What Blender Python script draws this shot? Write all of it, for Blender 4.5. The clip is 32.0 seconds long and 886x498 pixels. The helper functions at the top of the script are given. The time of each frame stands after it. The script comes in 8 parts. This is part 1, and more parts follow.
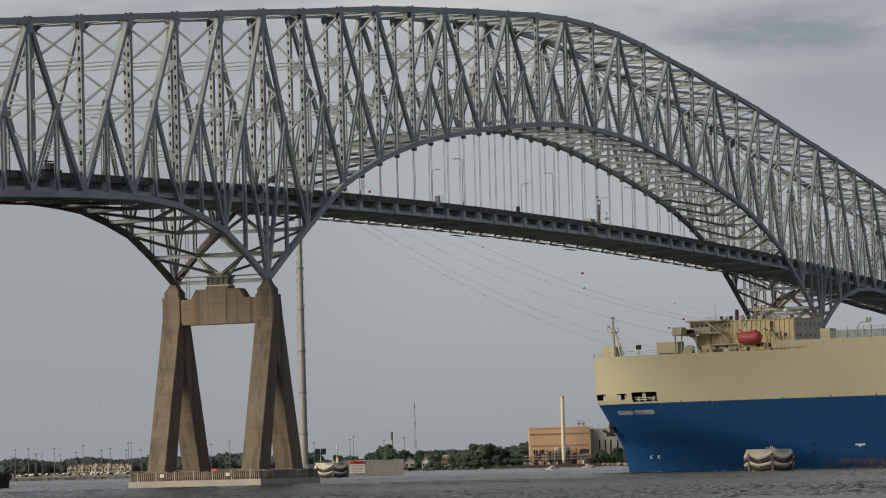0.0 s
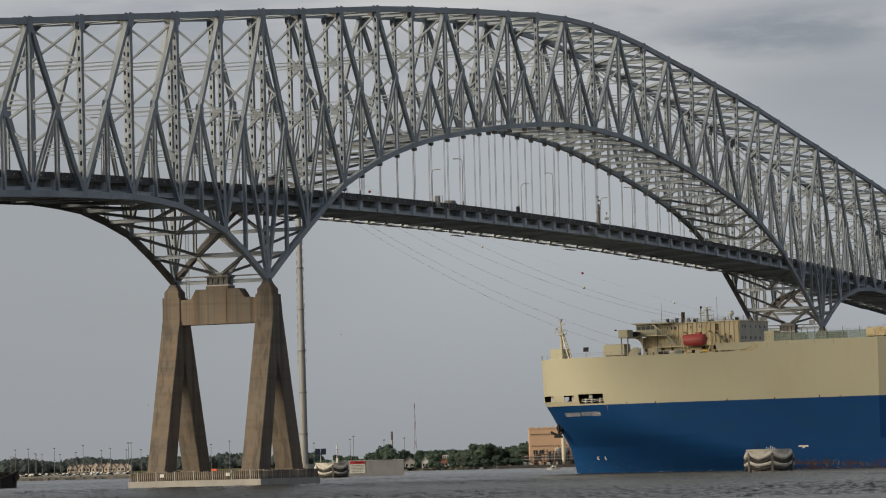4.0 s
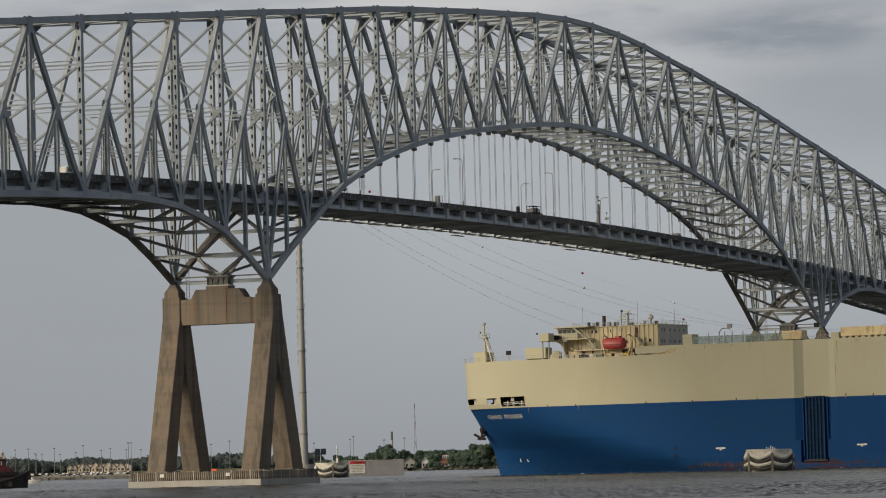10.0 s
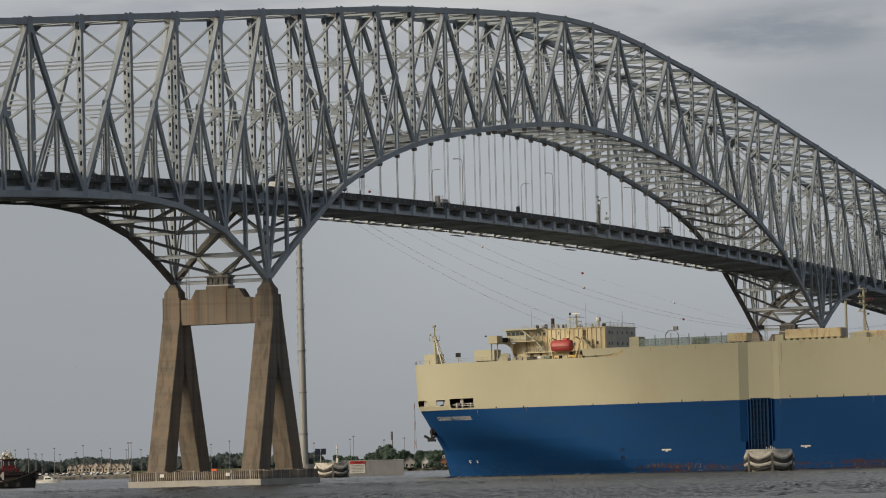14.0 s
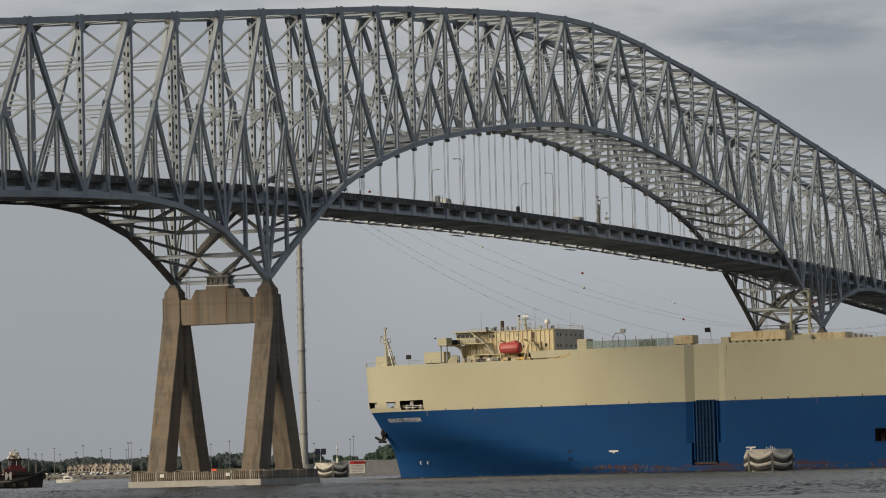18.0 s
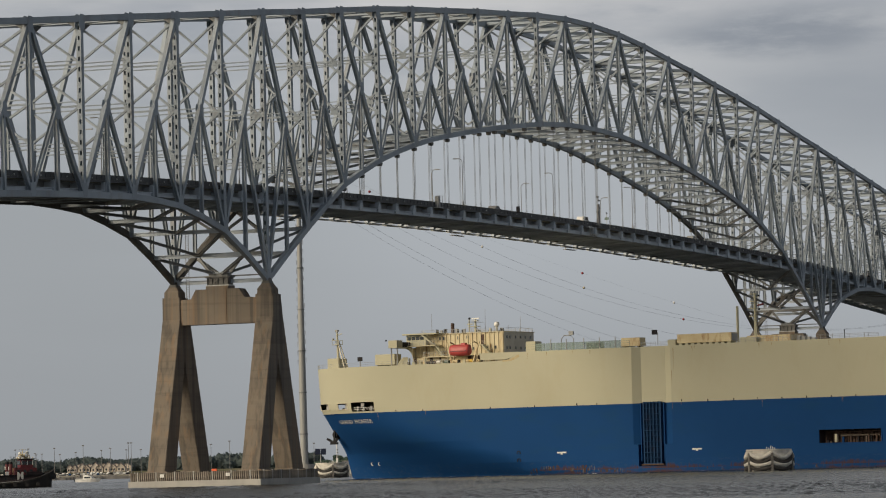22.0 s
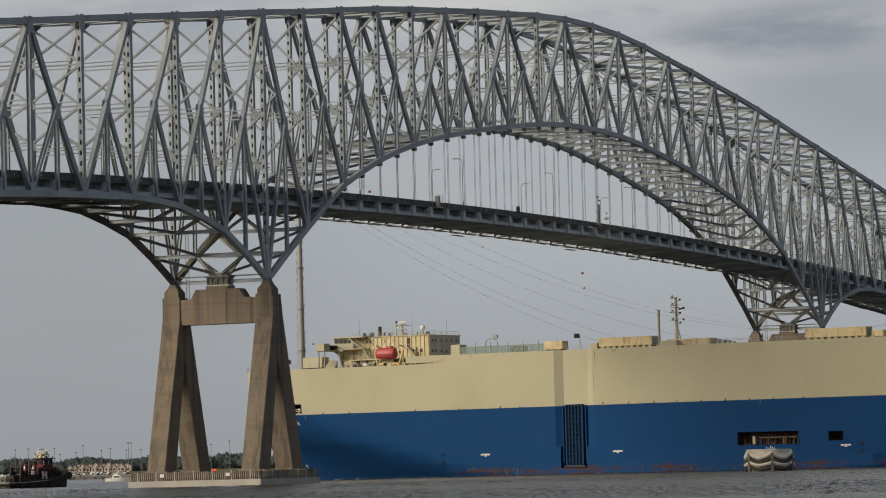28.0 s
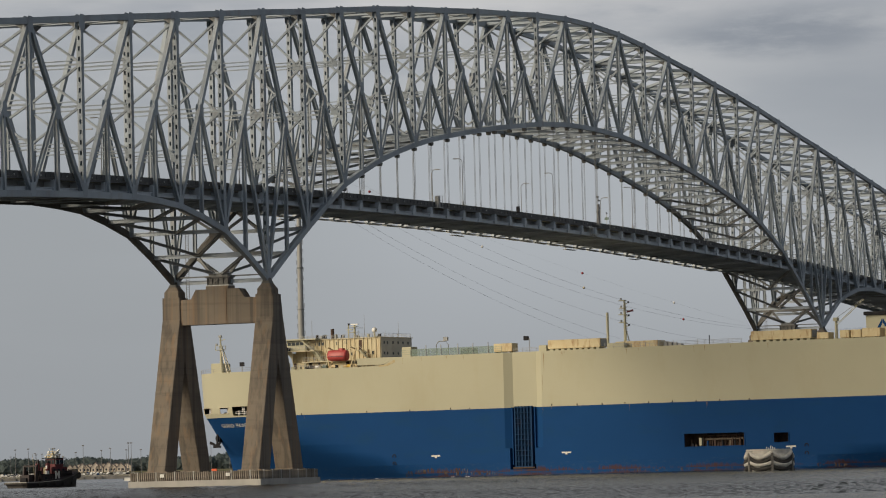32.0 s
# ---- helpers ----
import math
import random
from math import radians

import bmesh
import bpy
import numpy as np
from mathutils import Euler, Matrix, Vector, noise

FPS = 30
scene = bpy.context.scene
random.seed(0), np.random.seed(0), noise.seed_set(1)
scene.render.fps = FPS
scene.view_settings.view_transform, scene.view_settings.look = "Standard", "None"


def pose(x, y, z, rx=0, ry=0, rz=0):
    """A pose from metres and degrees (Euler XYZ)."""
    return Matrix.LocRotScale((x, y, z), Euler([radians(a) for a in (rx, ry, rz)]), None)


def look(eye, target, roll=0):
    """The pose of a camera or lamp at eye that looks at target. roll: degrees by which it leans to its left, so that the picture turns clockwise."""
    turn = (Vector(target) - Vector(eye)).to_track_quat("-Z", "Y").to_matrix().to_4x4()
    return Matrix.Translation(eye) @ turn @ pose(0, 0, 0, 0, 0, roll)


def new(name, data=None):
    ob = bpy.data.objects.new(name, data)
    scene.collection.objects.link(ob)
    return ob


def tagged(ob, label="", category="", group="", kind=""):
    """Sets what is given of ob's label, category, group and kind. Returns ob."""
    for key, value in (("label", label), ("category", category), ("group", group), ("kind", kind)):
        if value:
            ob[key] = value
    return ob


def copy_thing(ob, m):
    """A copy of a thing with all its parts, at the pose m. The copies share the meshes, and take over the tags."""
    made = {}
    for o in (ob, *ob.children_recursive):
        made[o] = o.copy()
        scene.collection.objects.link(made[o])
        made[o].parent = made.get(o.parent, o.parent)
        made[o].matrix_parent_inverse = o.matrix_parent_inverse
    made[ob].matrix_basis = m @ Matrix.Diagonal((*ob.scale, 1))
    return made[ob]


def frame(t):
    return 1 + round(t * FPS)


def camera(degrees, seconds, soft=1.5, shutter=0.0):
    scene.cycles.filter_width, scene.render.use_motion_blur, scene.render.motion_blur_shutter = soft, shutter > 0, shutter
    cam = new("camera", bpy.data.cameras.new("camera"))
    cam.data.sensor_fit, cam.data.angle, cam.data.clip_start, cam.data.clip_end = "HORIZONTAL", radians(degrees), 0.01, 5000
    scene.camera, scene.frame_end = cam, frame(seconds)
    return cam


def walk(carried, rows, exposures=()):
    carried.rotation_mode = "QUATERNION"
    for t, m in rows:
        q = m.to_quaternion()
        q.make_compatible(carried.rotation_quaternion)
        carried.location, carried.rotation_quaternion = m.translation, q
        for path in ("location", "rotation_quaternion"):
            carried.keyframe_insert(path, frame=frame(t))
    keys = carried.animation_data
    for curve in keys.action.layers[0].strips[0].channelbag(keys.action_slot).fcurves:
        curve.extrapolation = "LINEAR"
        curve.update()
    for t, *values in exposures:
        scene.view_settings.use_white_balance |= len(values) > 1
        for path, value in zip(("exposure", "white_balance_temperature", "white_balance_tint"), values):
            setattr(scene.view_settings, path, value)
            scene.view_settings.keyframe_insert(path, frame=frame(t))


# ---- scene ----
from math import sin, cos, pi, sqrt, atan2

# ---- camera: a long lens on the far bank, standing still ----
EYE = Vector((-633.25, -297.92, 2.85))
YAW, PITCH, LEAN = radians(21.8098), radians(3.2721), -1.473
AHEAD = Vector((cos(YAW) * cos(PITCH), sin(YAW) * cos(PITCH), sin(PITCH)))
cam = camera(13.3858, 32.0, soft=1.06)
walk(cam, [(0.0, look(EYE, EYE + AHEAD * 100, LEAN)), (32.0, look(EYE, EYE + AHEAD * 100, LEAN))],
     exposures=[(0.0, 0.03), (32.0, 0.03)])

FWD = Vector((cos(YAW), sin(YAW), 0))
RIGHT = Vector((sin(YAW), -cos(YAW), 0))


def bank(u, v, z=0.0):
    """A place u metres to the right of and v metres away from the viewer."""
    p = EYE + RIGHT * u + FWD * v
    return Vector((p.x, p.y, z))


# ---- world and sun ----
SUN_AZ, SUN_EL = radians(138), radians(26)
world = bpy.data.worlds.new("sky")
scene.world = world
world.use_nodes = True
nt = world.node_tree
nt.nodes.clear()
w_out = nt.nodes.new("ShaderNodeOutputWorld")
w_bg = nt.nodes.new("ShaderNodeBackground")
w_sky = nt.nodes.new("ShaderNodeTexSky")
w_sky.sky_type = 'NISHITA'
w_sky.sun_disc = False
w_sky.sun_elevation, w_sky.sun_rotation = SUN_EL, pi / 2 - SUN_AZ
w_sky.dust_density, w_sky.air_density = 3.0, 1.0
w_tc = nt.nodes.new("ShaderNodeTexCoord")
w_map = nt.nodes.new("ShaderNodeMapping")
w_map.inputs["Scale"].default_value = (5.0, 5.0, 22.0)
w_map.inputs["Location"].default_value = (1.3, 0.4, 0.2)
w_noise = nt.nodes.new("ShaderNodeTexNoise")
w_noise.inputs["Scale"].default_value = 2.6
w_noise.inputs["Detail"].default_value = 5.0
w_noise.inputs["Roughness"].default_value = 0.5
w_ramp = nt.nodes.new("ShaderNodeValToRGB")
w_ramp.color_ramp.elements[0].position, w_ramp.color_ramp.elements[0].color = 0.34, (0.35, 0.375, 0.415, 1)
w_ramp.color_ramp.elements[1].position, w_ramp.color_ramp.elements[1].color = 0.62, (0.585, 0.585, 0.59, 1)
w_sep = nt.nodes.new("ShaderNodeSeparateXYZ")
w_low = nt.nodes.new("ShaderNodeMapRange")
w_low.inputs["From Min"].default_value, w_low.inputs["From Max"].default_value = 0.085, 0.118
w_haze = nt.nodes.new("ShaderNodeMix")
w_haze.data_type = 'RGBA'
w_grad = nt.nodes.new("ShaderNodeValToRGB")
w_grad.color_ramp.elements[0].position, w_grad.color_ramp.elements[0].color = 0.0, (0.322, 0.342, 0.365, 1)
w_grad.color_ramp.elements[1].position, w_grad.color_ramp.elements[1].color = 0.055, (0.425, 0.452, 0.484, 1)
w_high = nt.nodes.new("ShaderNodeMapRange")
w_high.inputs["From Min"].default_value, w_high.inputs["From Max"].default_value = 0.16, 0.55
w_over = nt.nodes.new("ShaderNodeMix")
w_over.data_type = 'RGBA'
w_over.inputs["B"].default_value = (0.105, 0.117, 0.137, 1)
w_scale = nt.nodes.new("ShaderNodeVectorMath")
w_scale.operation = 'SCALE'
w_scale.inputs["Scale"].default_value = 0.05
w_add = nt.nodes.new("ShaderNodeMix")
w_add.data_type = 'RGBA'
w_add.inputs["Factor"].default_value = 0.9
ln = nt.links.new
ln(w_tc.outputs["Generated"], w_map.inputs["Vector"])
ln(w_map.outputs["Vector"], w_noise.inputs["Vector"])
ln(w_noise.outputs["Fac"], w_ramp.inputs["Fac"])
ln(w_tc.outputs["Generated"], w_sep.inputs["Vector"])
ln(w_sep.outputs["Z"], w_low.inputs["Value"])
ln(w_low.outputs["Result"], w_haze.inputs["Factor"])
ln(w_sep.outputs["Z"], w_grad.inputs["Fac"])
ln(w_grad.outputs["Color"], w_haze.inputs["A"])
ln(w_ramp.outputs["Color"], w_haze.inputs["B"])
ln(w_sky.outputs["Color"], w_scale.inputs[0])
ln(w_scale.outputs["Vector"], w_add.inputs["A"])
ln(w_sep.outputs["Z"], w_high.inputs["Value"])
ln(w_high.outputs["Result"], w_over.inputs["Factor"])
w_rag = nt.nodes.new("ShaderNodeTexNoise")
w_rag.inputs["Scale"].default_value, w_rag.inputs["Detail"].default_value = 6.5, 8.0
w_rag.inputs["Roughness"].default_value = 0.62
ln(w_map.outputs["Vector"], w_rag.inputs["Vector"])
w_ragged = nt.nodes.new("ShaderNodeMapRange")
w_ragged.inputs["From Min"].default_value, w_ragged.inputs["From Max"].default_value = 0.35, 0.65
w_ragged.inputs["To Max"].default_value = 1.15
ln(w_rag.outputs["Fac"], w_ragged.inputs["Value"])


def cloud_bank(below, right, up, wide, high, colour, amount, edge):
    """One soft darker bank of cloud, its edge broken by the cloud noise."""
    off = nt.nodes.new("ShaderNodeVectorMath")
    off.operation = 'SUBTRACT'
    off.inputs[1].default_value = AHEAD + RIGHT * right + Vector((0, 0, up))
    ln(w_tc.outputs["Generated"], off.inputs[0])
    pair = nt.nodes.new("ShaderNodeCombineXYZ")
    for axis, name in ((RIGHT / wide, "X"), (Vector((0, 0, 1 / high)), "Y")):
        dot = nt.nodes.new("ShaderNodeVectorMath")
        dot.operation = 'DOT_PRODUCT'
        dot.inputs[1].default_value = axis
        ln(off.outputs["Vector"], dot.inputs[0])
        ln(dot.outputs["Value"], pair.inputs[name])
    ln(edge, pair.inputs["Z"])
    size = nt.nodes.new("ShaderNodeVectorMath")
    size.operation = 'LENGTH'
    ln(pair.outputs["Vector"], size.inputs[0])
    soft = nt.nodes.new("ShaderNodeMapRange")
    soft.interpolation_type = 'SMOOTHSTEP'
    soft.inputs["From Min"].default_value, soft.inputs["From Max"].default_value = 1.6, 0.5
    soft.inputs["To Max"].default_value = amount
    ln(size.outputs["Value"], soft.inputs["Value"])
    dark = nt.nodes.new("ShaderNodeMix")
    dark.data_type = 'RGBA'
    dark.inputs["B"].default_value = (*colour, 1)
    ln(soft.outputs["Result"], dark.inputs["Factor"])
    ln(below, dark.inputs["A"])
    return dark.outputs["Result"]


w_last = cloud_bank(w_haze.outputs["Result"], -0.115, -0.005, 0.085, 0.05, (0.325, 0.345, 0.365), 0.7, w_noise.outputs["Fac"])
w_last = cloud_bank(w_last, 0.125, 0.042, 0.055, 0.022, (0.31, 0.335, 0.375), 0.7, w_noise.outputs["Fac"])
w_last = cloud_bank(w_last, 0.090, 0.0545, 0.027, 0.0056, (0.25, 0.275, 0.32), 0.8, w_ragged.outputs[0])
w_last = cloud_bank(w_last, 0.054, 0.0660, 0.026, 0.009, (0.60, 0.595, 0.60), 0.45, w_ragged.outputs[0])
w_last = cloud_bank(w_last, 0.118, 0.0675, 0.022, 0.004, (0.60, 0.59, 0.60), 0.6, w_ragged.outputs[0])
ln(w_last, w_over.inputs["A"])
ln(w_over.outputs["Result"], w_add.inputs["B"])
ln(w_add.outputs["Result"], w_bg.inputs["Color"])
w_bg.inputs["Strength"].default_value = 1.0
ln(w_bg.outputs["Background"], w_out.inputs["Surface"])

sun_data = bpy.data.lights.new("sun", 'SUN')
sun_data.energy, sun_data.angle, sun_data.color = 3.45, radians(42), (1.0, 0.84, 0.62)
sun = new("sun", sun_data)
sun.matrix_world = look((0, 0, 300), Vector((0, 0, 300)) - Vector((cos(SUN_AZ) * cos(SUN_EL), sin(SUN_AZ) * cos(SUN_EL), sin(SUN_EL))))


# ---- materials ----
def material(name, color, color2=None, scale=1.0, rough=0.6, metal=0.0, bump=0.0, stain=None, stain_amount=0.35,
             stain_stretch=(1, 1, 1), vary=0.0, bump_scale=None, stain_detail=8.0):
    m = bpy.data.materials.new(name)
    m.use_nodes = True
    t = m.node_tree
    b = t.nodes["Principled BSDF"]
    b.inputs["Roughness"].default_value, b.inputs["Metallic"].default_value = rough, metal
    tc = t.nodes.new("ShaderNodeTexCoord")
    n1 = t.nodes.new("ShaderNodeTexNoise")
    n1.inputs["Scale"].default_value, n1.inputs["Detail"].default_value = scale, 6.0
    t.links.new(tc.outputs["Object"], n1.inputs["Vector"])
    mix = t.nodes.new("ShaderNodeMix")
    mix.data_type = 'RGBA'
    c2 = color2 or tuple(c * 0.78 for c in color)
    mix.inputs["A"].default_value, mix.inputs["B"].default_value = (*color, 1), (*c2, 1)
    mr = t.nodes.new("ShaderNodeMapRange")
    mr.inputs["From Min"].default_value, mr.inputs["From Max"].default_value = 0.35, 0.68
    t.links.new(n1.outputs["Fac"], mr.inputs["Value"])
    t.links.new(mr.outputs["Result"], mix.inputs["Factor"])
    last = mix.outputs["Result"]
    if stain:
        mp = t.nodes.new("ShaderNodeMapping")
        mp.inputs["Scale"].default_value = stain_stretch
        n2 = t.nodes.new("ShaderNodeTexNoise")
        n2.inputs["Scale"].default_value, n2.inputs["Detail"].default_value, n2.inputs["Roughness"].default_value = 1.0, stain_detail, 0.65
        t.links.new(tc.outputs["Object"], mp.inputs["Vector"])
        t.links.new(mp.outputs["Vector"], n2.inputs["Vector"])
        r2 = t.nodes.new("ShaderNodeMapRange")
        r2.inputs["From Min"].default_value, r2.inputs["From Max"].default_value = 0.52, 0.72
        r2.inputs["To Max"].default_value = stain_amount
        t.links.new(n2.outputs["Fac"], r2.inputs["Value"])
        mx = t.nodes.new("ShaderNodeMix")
        mx.data_type = 'RGBA'
        mx.inputs["B"].default_value = (*stain, 1)
        t.links.new(r2.outputs["Result"], mx.inputs["Factor"])
        t.links.new(last, mx.inputs["A"])
        last = mx.outputs["Result"]
    if vary:
        oi = t.nodes.new("ShaderNodeObjectInfo")
        hs = t.nodes.new("ShaderNodeHueSaturation")
        vr = t.nodes.new("ShaderNodeMapRange")
        vr.inputs["To Min"].default_value, vr.inputs["To Max"].default_value = 1 - vary, 1 + vary
        t.links.new(oi.outputs["Random"], vr.inputs["Value"])
        t.links.new(vr.outputs["Result"], hs.inputs["Value"])
        t.links.new(last, hs.inputs["Color"])
        last = hs.outputs["Color"]
    t.links.new(last, b.inputs["Base Color"])
    if bump:
        n3 = t.nodes.new("ShaderNodeTexNoise")
        n3.inputs["Scale"].default_value, n3.inputs["Detail"].default_value = bump_scale or scale * 6, 4.0
        bp = t.nodes.new("ShaderNodeBump")
        bp.inputs["Strength"].default_value = bump
        t.links.new(tc.outputs["Object"], n3.inputs["Vector"])
        t.links.new(n3.outputs["Fac"], bp.inputs["Height"])
        t.links.new(bp.outputs["Normal"], b.inputs["Normal"])
    return m


M = {}
M["steel"] = material("bridge_paint", (0.322, 0.374, 0.424), (0.257, 0.303, 0.35), 0.15, 0.6, 0, 0.15, (0.20, 0.13, 0.07), 0.30, (0.35, 0.35, 0.12), vary=0.10)
# Deck paint is lightened to carry light bounced up from the river.
M["deck_steel"] = material("bounce_lit_deck_paint", (0.46, 0.52, 0.58), (0.37, 0.42, 0.47), 0.2, 0.6, 0, 0.15, (0.16, 0.13, 0.10), 0.25, (0.3, 0.3, 0.3), vary=0.08)
# Leg paints have rust patches; their darker tone stands for under-deck shade.
M["leg_steel"] = material("shaded_leg_paint", (0.25, 0.262, 0.265), (0.18, 0.19, 0.193), 0.25, 0.6, 0, 0.15, (0.16, 0.11, 0.07), 0.45, (0.4, 0.4, 0.2), vary=0.1)
M["leg_dark"] = material("dark_shaded_leg_paint", (0.13, 0.132, 0.128), (0.085, 0.084, 0.08), 0.3, 0.7, 0, 0.15, (0.10, 0.065, 0.04), 0.5, (0.5, 0.5, 0.25), vary=0.1)
M["wire"] = material("wire_rope", (0.16, 0.17, 0.17), None, 0.4, 0.5, 0.3)
M["concrete"] = material("weathered_concrete", (0.188, 0.160, 0.128), (0.160, 0.140, 0.116), 0.3, 0.9, 0, 0.35, (0.06, 0.052, 0.045), 0.42, (2.0, 2.0, 0.012), vary=0.07, bump_scale=3.0, stain_detail=2.5)


def pour_lines(m):
    """Level joints and bands where one pour met the next, then dark runs, rusty runs and pale blotches."""
    t = m.node_tree
    b = t.nodes["Principled BSDF"]
    paint = b.inputs["Base Color"].links[0].from_socket
    tc = t.nodes.new("ShaderNodeTexCoord")
    for stretch, low, high, colour, amount in (((0.05, 0.05, 1.5), 0.57, 0.62, (0.09, 0.077, 0.064), 0.28), ((0.02, 0.02, 0.35), 0.45, 0.7, (0.205, 0.16, 0.12), 0.4),
                                               ((0.62, 0.62, 0.02), 0.52, 0.64, (0.07, 0.063, 0.055), 0.6), ((1.1, 1.1, 0.03), 0.54, 0.68, (0.25, 0.165, 0.10), 0.5), ((0.15, 0.15, 0.6), 0.60, 0.75, (0.25, 0.215, 0.17), 0.25)):
        mp = t.nodes.new("ShaderNodeMapping")
        mp.inputs["Scale"].default_value = stretch
        n = t.nodes.new("ShaderNodeTexNoise")
        n.inputs["Scale"].default_value, n.inputs["Detail"].default_value = 1.0, 3.0
        r = t.nodes.new("ShaderNodeMapRange")
        r.inputs["From Min"].default_value, r.inputs["From Max"].default_value, r.inputs["To Max"].default_value = low, high, amount
        mx = t.nodes.new("ShaderNodeMix")
        mx.data_type = 'RGBA'
        mx.inputs["B"].default_value = (*colour, 1)
        t.links.new(tc.outputs["Object"], mp.inputs["Vector"])
        t.links.new(mp.outputs["Vector"], n.inputs["Vector"])
        t.links.new(n.outputs["Fac"], r.inputs["Value"])
        t.links.new(r.outputs["Result"], mx.inputs["Factor"])
        t.links.new(paint, mx.inputs["A"])
        paint = mx.outputs["Result"]
    t.links.new(paint, b.inputs["Base Color"])


pour_lines(M["concrete"])
M["pale_concrete"] = material("pale_concrete", (0.44, 0.43, 0.40), (0.36, 0.355, 0.34), 0.3, 0.9, 0, 0.3, (0.2, 0.19, 0.17), 0.4, (0.5, 0.5, 0.1), bump_scale=3.0)
M["road"] = material("asphalt", (0.06, 0.06, 0.06), (0.045, 0.045, 0.045), 0.5, 0.9, 0, 0.2)
M["parapet"] = material("parapet_paint", (0.10, 0.105, 0.11), (0.07, 0.075, 0.08), 0.5, 0.8, 0, 0.2, (0.2, 0.2, 0.19), 0.3, (0.6, 0.6, 0.6))
M["fender"] = material("fender_timber", (0.25, 0.225, 0.19), (0.17, 0.145, 0.12), 0.8, 0.85, 0, 0.3, vary=0.25)
M["cream"] = material("cream_ship_paint", (0.442, 0.43, 0.32), (0.407, 0.396, 0.293), 0.05, 0.5, 0, 0.05, (0.36, 0.30, 0.18), 0.22, (0.14, 0.14, 0.06), stain_detail=5.0)
M["blue"] = material("blue_ship_paint", (0.0085, 0.054, 0.172), (0.007, 0.0465, 0.149), 0.05, 0.7, 0, 0.06, (0.012, 0.055, 0.125), 0.5, (0.10, 0.10, 0.30))
M["white"] = material("white_paint", (0.80, 0.80, 0.77), None, 0.5, 0.5)
M["letter"] = material("lettering_white", (0.66, 0.66, 0.62), None, 2.0, 0.6)
M["red"] = material("red_boat_paint", (0.42, 0.06, 0.055), (0.36, 0.05, 0.05), 0.6, 0.45)
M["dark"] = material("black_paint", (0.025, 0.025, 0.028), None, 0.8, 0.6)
M["grey"] = material("grey_paint", (0.30, 0.31, 0.31), None, 0.5, 0.6, vary=0.1)
M["house_grey"] = material("dull_cream_paint", (0.55, 0.50, 0.36), (0.47, 0.43, 0.31), 0.2, 0.6, 0, 0.05, (0.3, 0.2, 0.1), 0.3, (0.4, 0.4, 0.1))
M["rusty_cream"] = material("rust_streaked_cream", (0.56, 0.49, 0.31), (0.50, 0.41, 0.24), 0.4, 0.65, 0, 0.1, (0.26, 0.12, 0.035), 0.85, (1.2, 1.2, 0.35), stain_detail=5.0)
M["glass"] = material("window_glass", (0.03, 0.04, 0.045), None, 1.0, 0.12)
M["tug_hull"] = material("tug_black", (0.022, 0.022, 0.025), (0.04, 0.035, 0.03), 0.6, 0.7, 0, 0.2)
M["tug_red"] = material("tug_red", (0.135, 0.016, 0.022), (0.08, 0.012, 0.015), 0.8, 0.5)
M["tug_dark"] = material("tug_maroon", (0.024, 0.014, 0.016), (0.018, 0.014, 0.015), 0.8, 0.6)
M["tug_tan"] = material("tug_tan", (0.50, 0.43, 0.28), None, 0.8, 0.5)
M["rubber"] = material("rubber", (0.03, 0.03, 0.03), (0.06, 0.055, 0.05), 1.5, 0.9, 0, 0.3)
M["peach"] = material("peach_cladding", (0.60, 0.405, 0.275), (0.54, 0.36, 0.24), 0.08, 0.8, 0, 0.1, (0.4, 0.25, 0.14), 0.3, (0.1, 0.1, 0.02))
M["pale_clad"] = material("pale_grey_cladding", (0.40, 0.40, 0.38), None, 0.1, 0.8, 0, 0.1)
# Leaf colour is shifted bluish to stand for distance haze.
M["leaf"] = material("leaves", (0.122, 0.18, 0.143), (0.098, 0.15, 0.12), 0.25, 0.9, 0, 0.0, (0.14, 0.175, 0.09), 0.5, (0.5, 0.5, 0.5), vary=0.15)
M["bark"] = material("bark", (0.10, 0.08, 0.06), None, 1.0, 0.95)
M["ground"] = material("far_ground", (0.19, 0.175, 0.135), (0.11, 0.12, 0.065), 0.02, 0.95, 0, 0.1)
M["rock"] = material("bank_stone", (0.25, 0.245, 0.235), (0.17, 0.165, 0.155), 0.4, 0.95, 0, 0.3)
M["siding"] = material("pale_siding", (0.76, 0.67, 0.56), None, 0.3, 0.8, vary=0.12)
M["roof"] = material("brown_shingle", (0.23, 0.195, 0.18), None, 0.5, 0.9, vary=0.15)
M["brick_red"] = material("red_brick", (0.32, 0.15, 0.10), None, 1.0, 0.9)
M["galv"] = material("galvanised_steel", (0.42, 0.43, 0.42), (0.34, 0.35, 0.35), 0.2, 0.5, 0.3)
M["pylon"] = material("pylon_steel", (0.33, 0.34, 0.335), (0.275, 0.282, 0.275), 0.1, 0.6, 0.1, 0, (0.28, 0.24, 0.2), 0.4, (0.2, 0.2, 0.05))
M["ball_red"] = material("faded_red_ball", (0.28, 0.03, 0.03), None, 1.0, 0.6)
M["orange"] = material("orange_ball", (0.70, 0.12, 0.04), None, 1.0, 0.6)
M["signred"] = material("sign_red", (0.55, 0.05, 0.05), None, 1.0, 0.6)
M["solar"] = material("solar_cells", (0.02, 0.025, 0.045), None, 1.0, 0.2)
M["yellow"] = material("yellow_paint", (0.62, 0.42, 0.06), None, 1.0, 0.6)
M["rope"] = material("pale_hose", (0.66, 0.64, 0.58), (0.5, 0.485, 0.44), 1.2, 0.9, 0, 0.3)
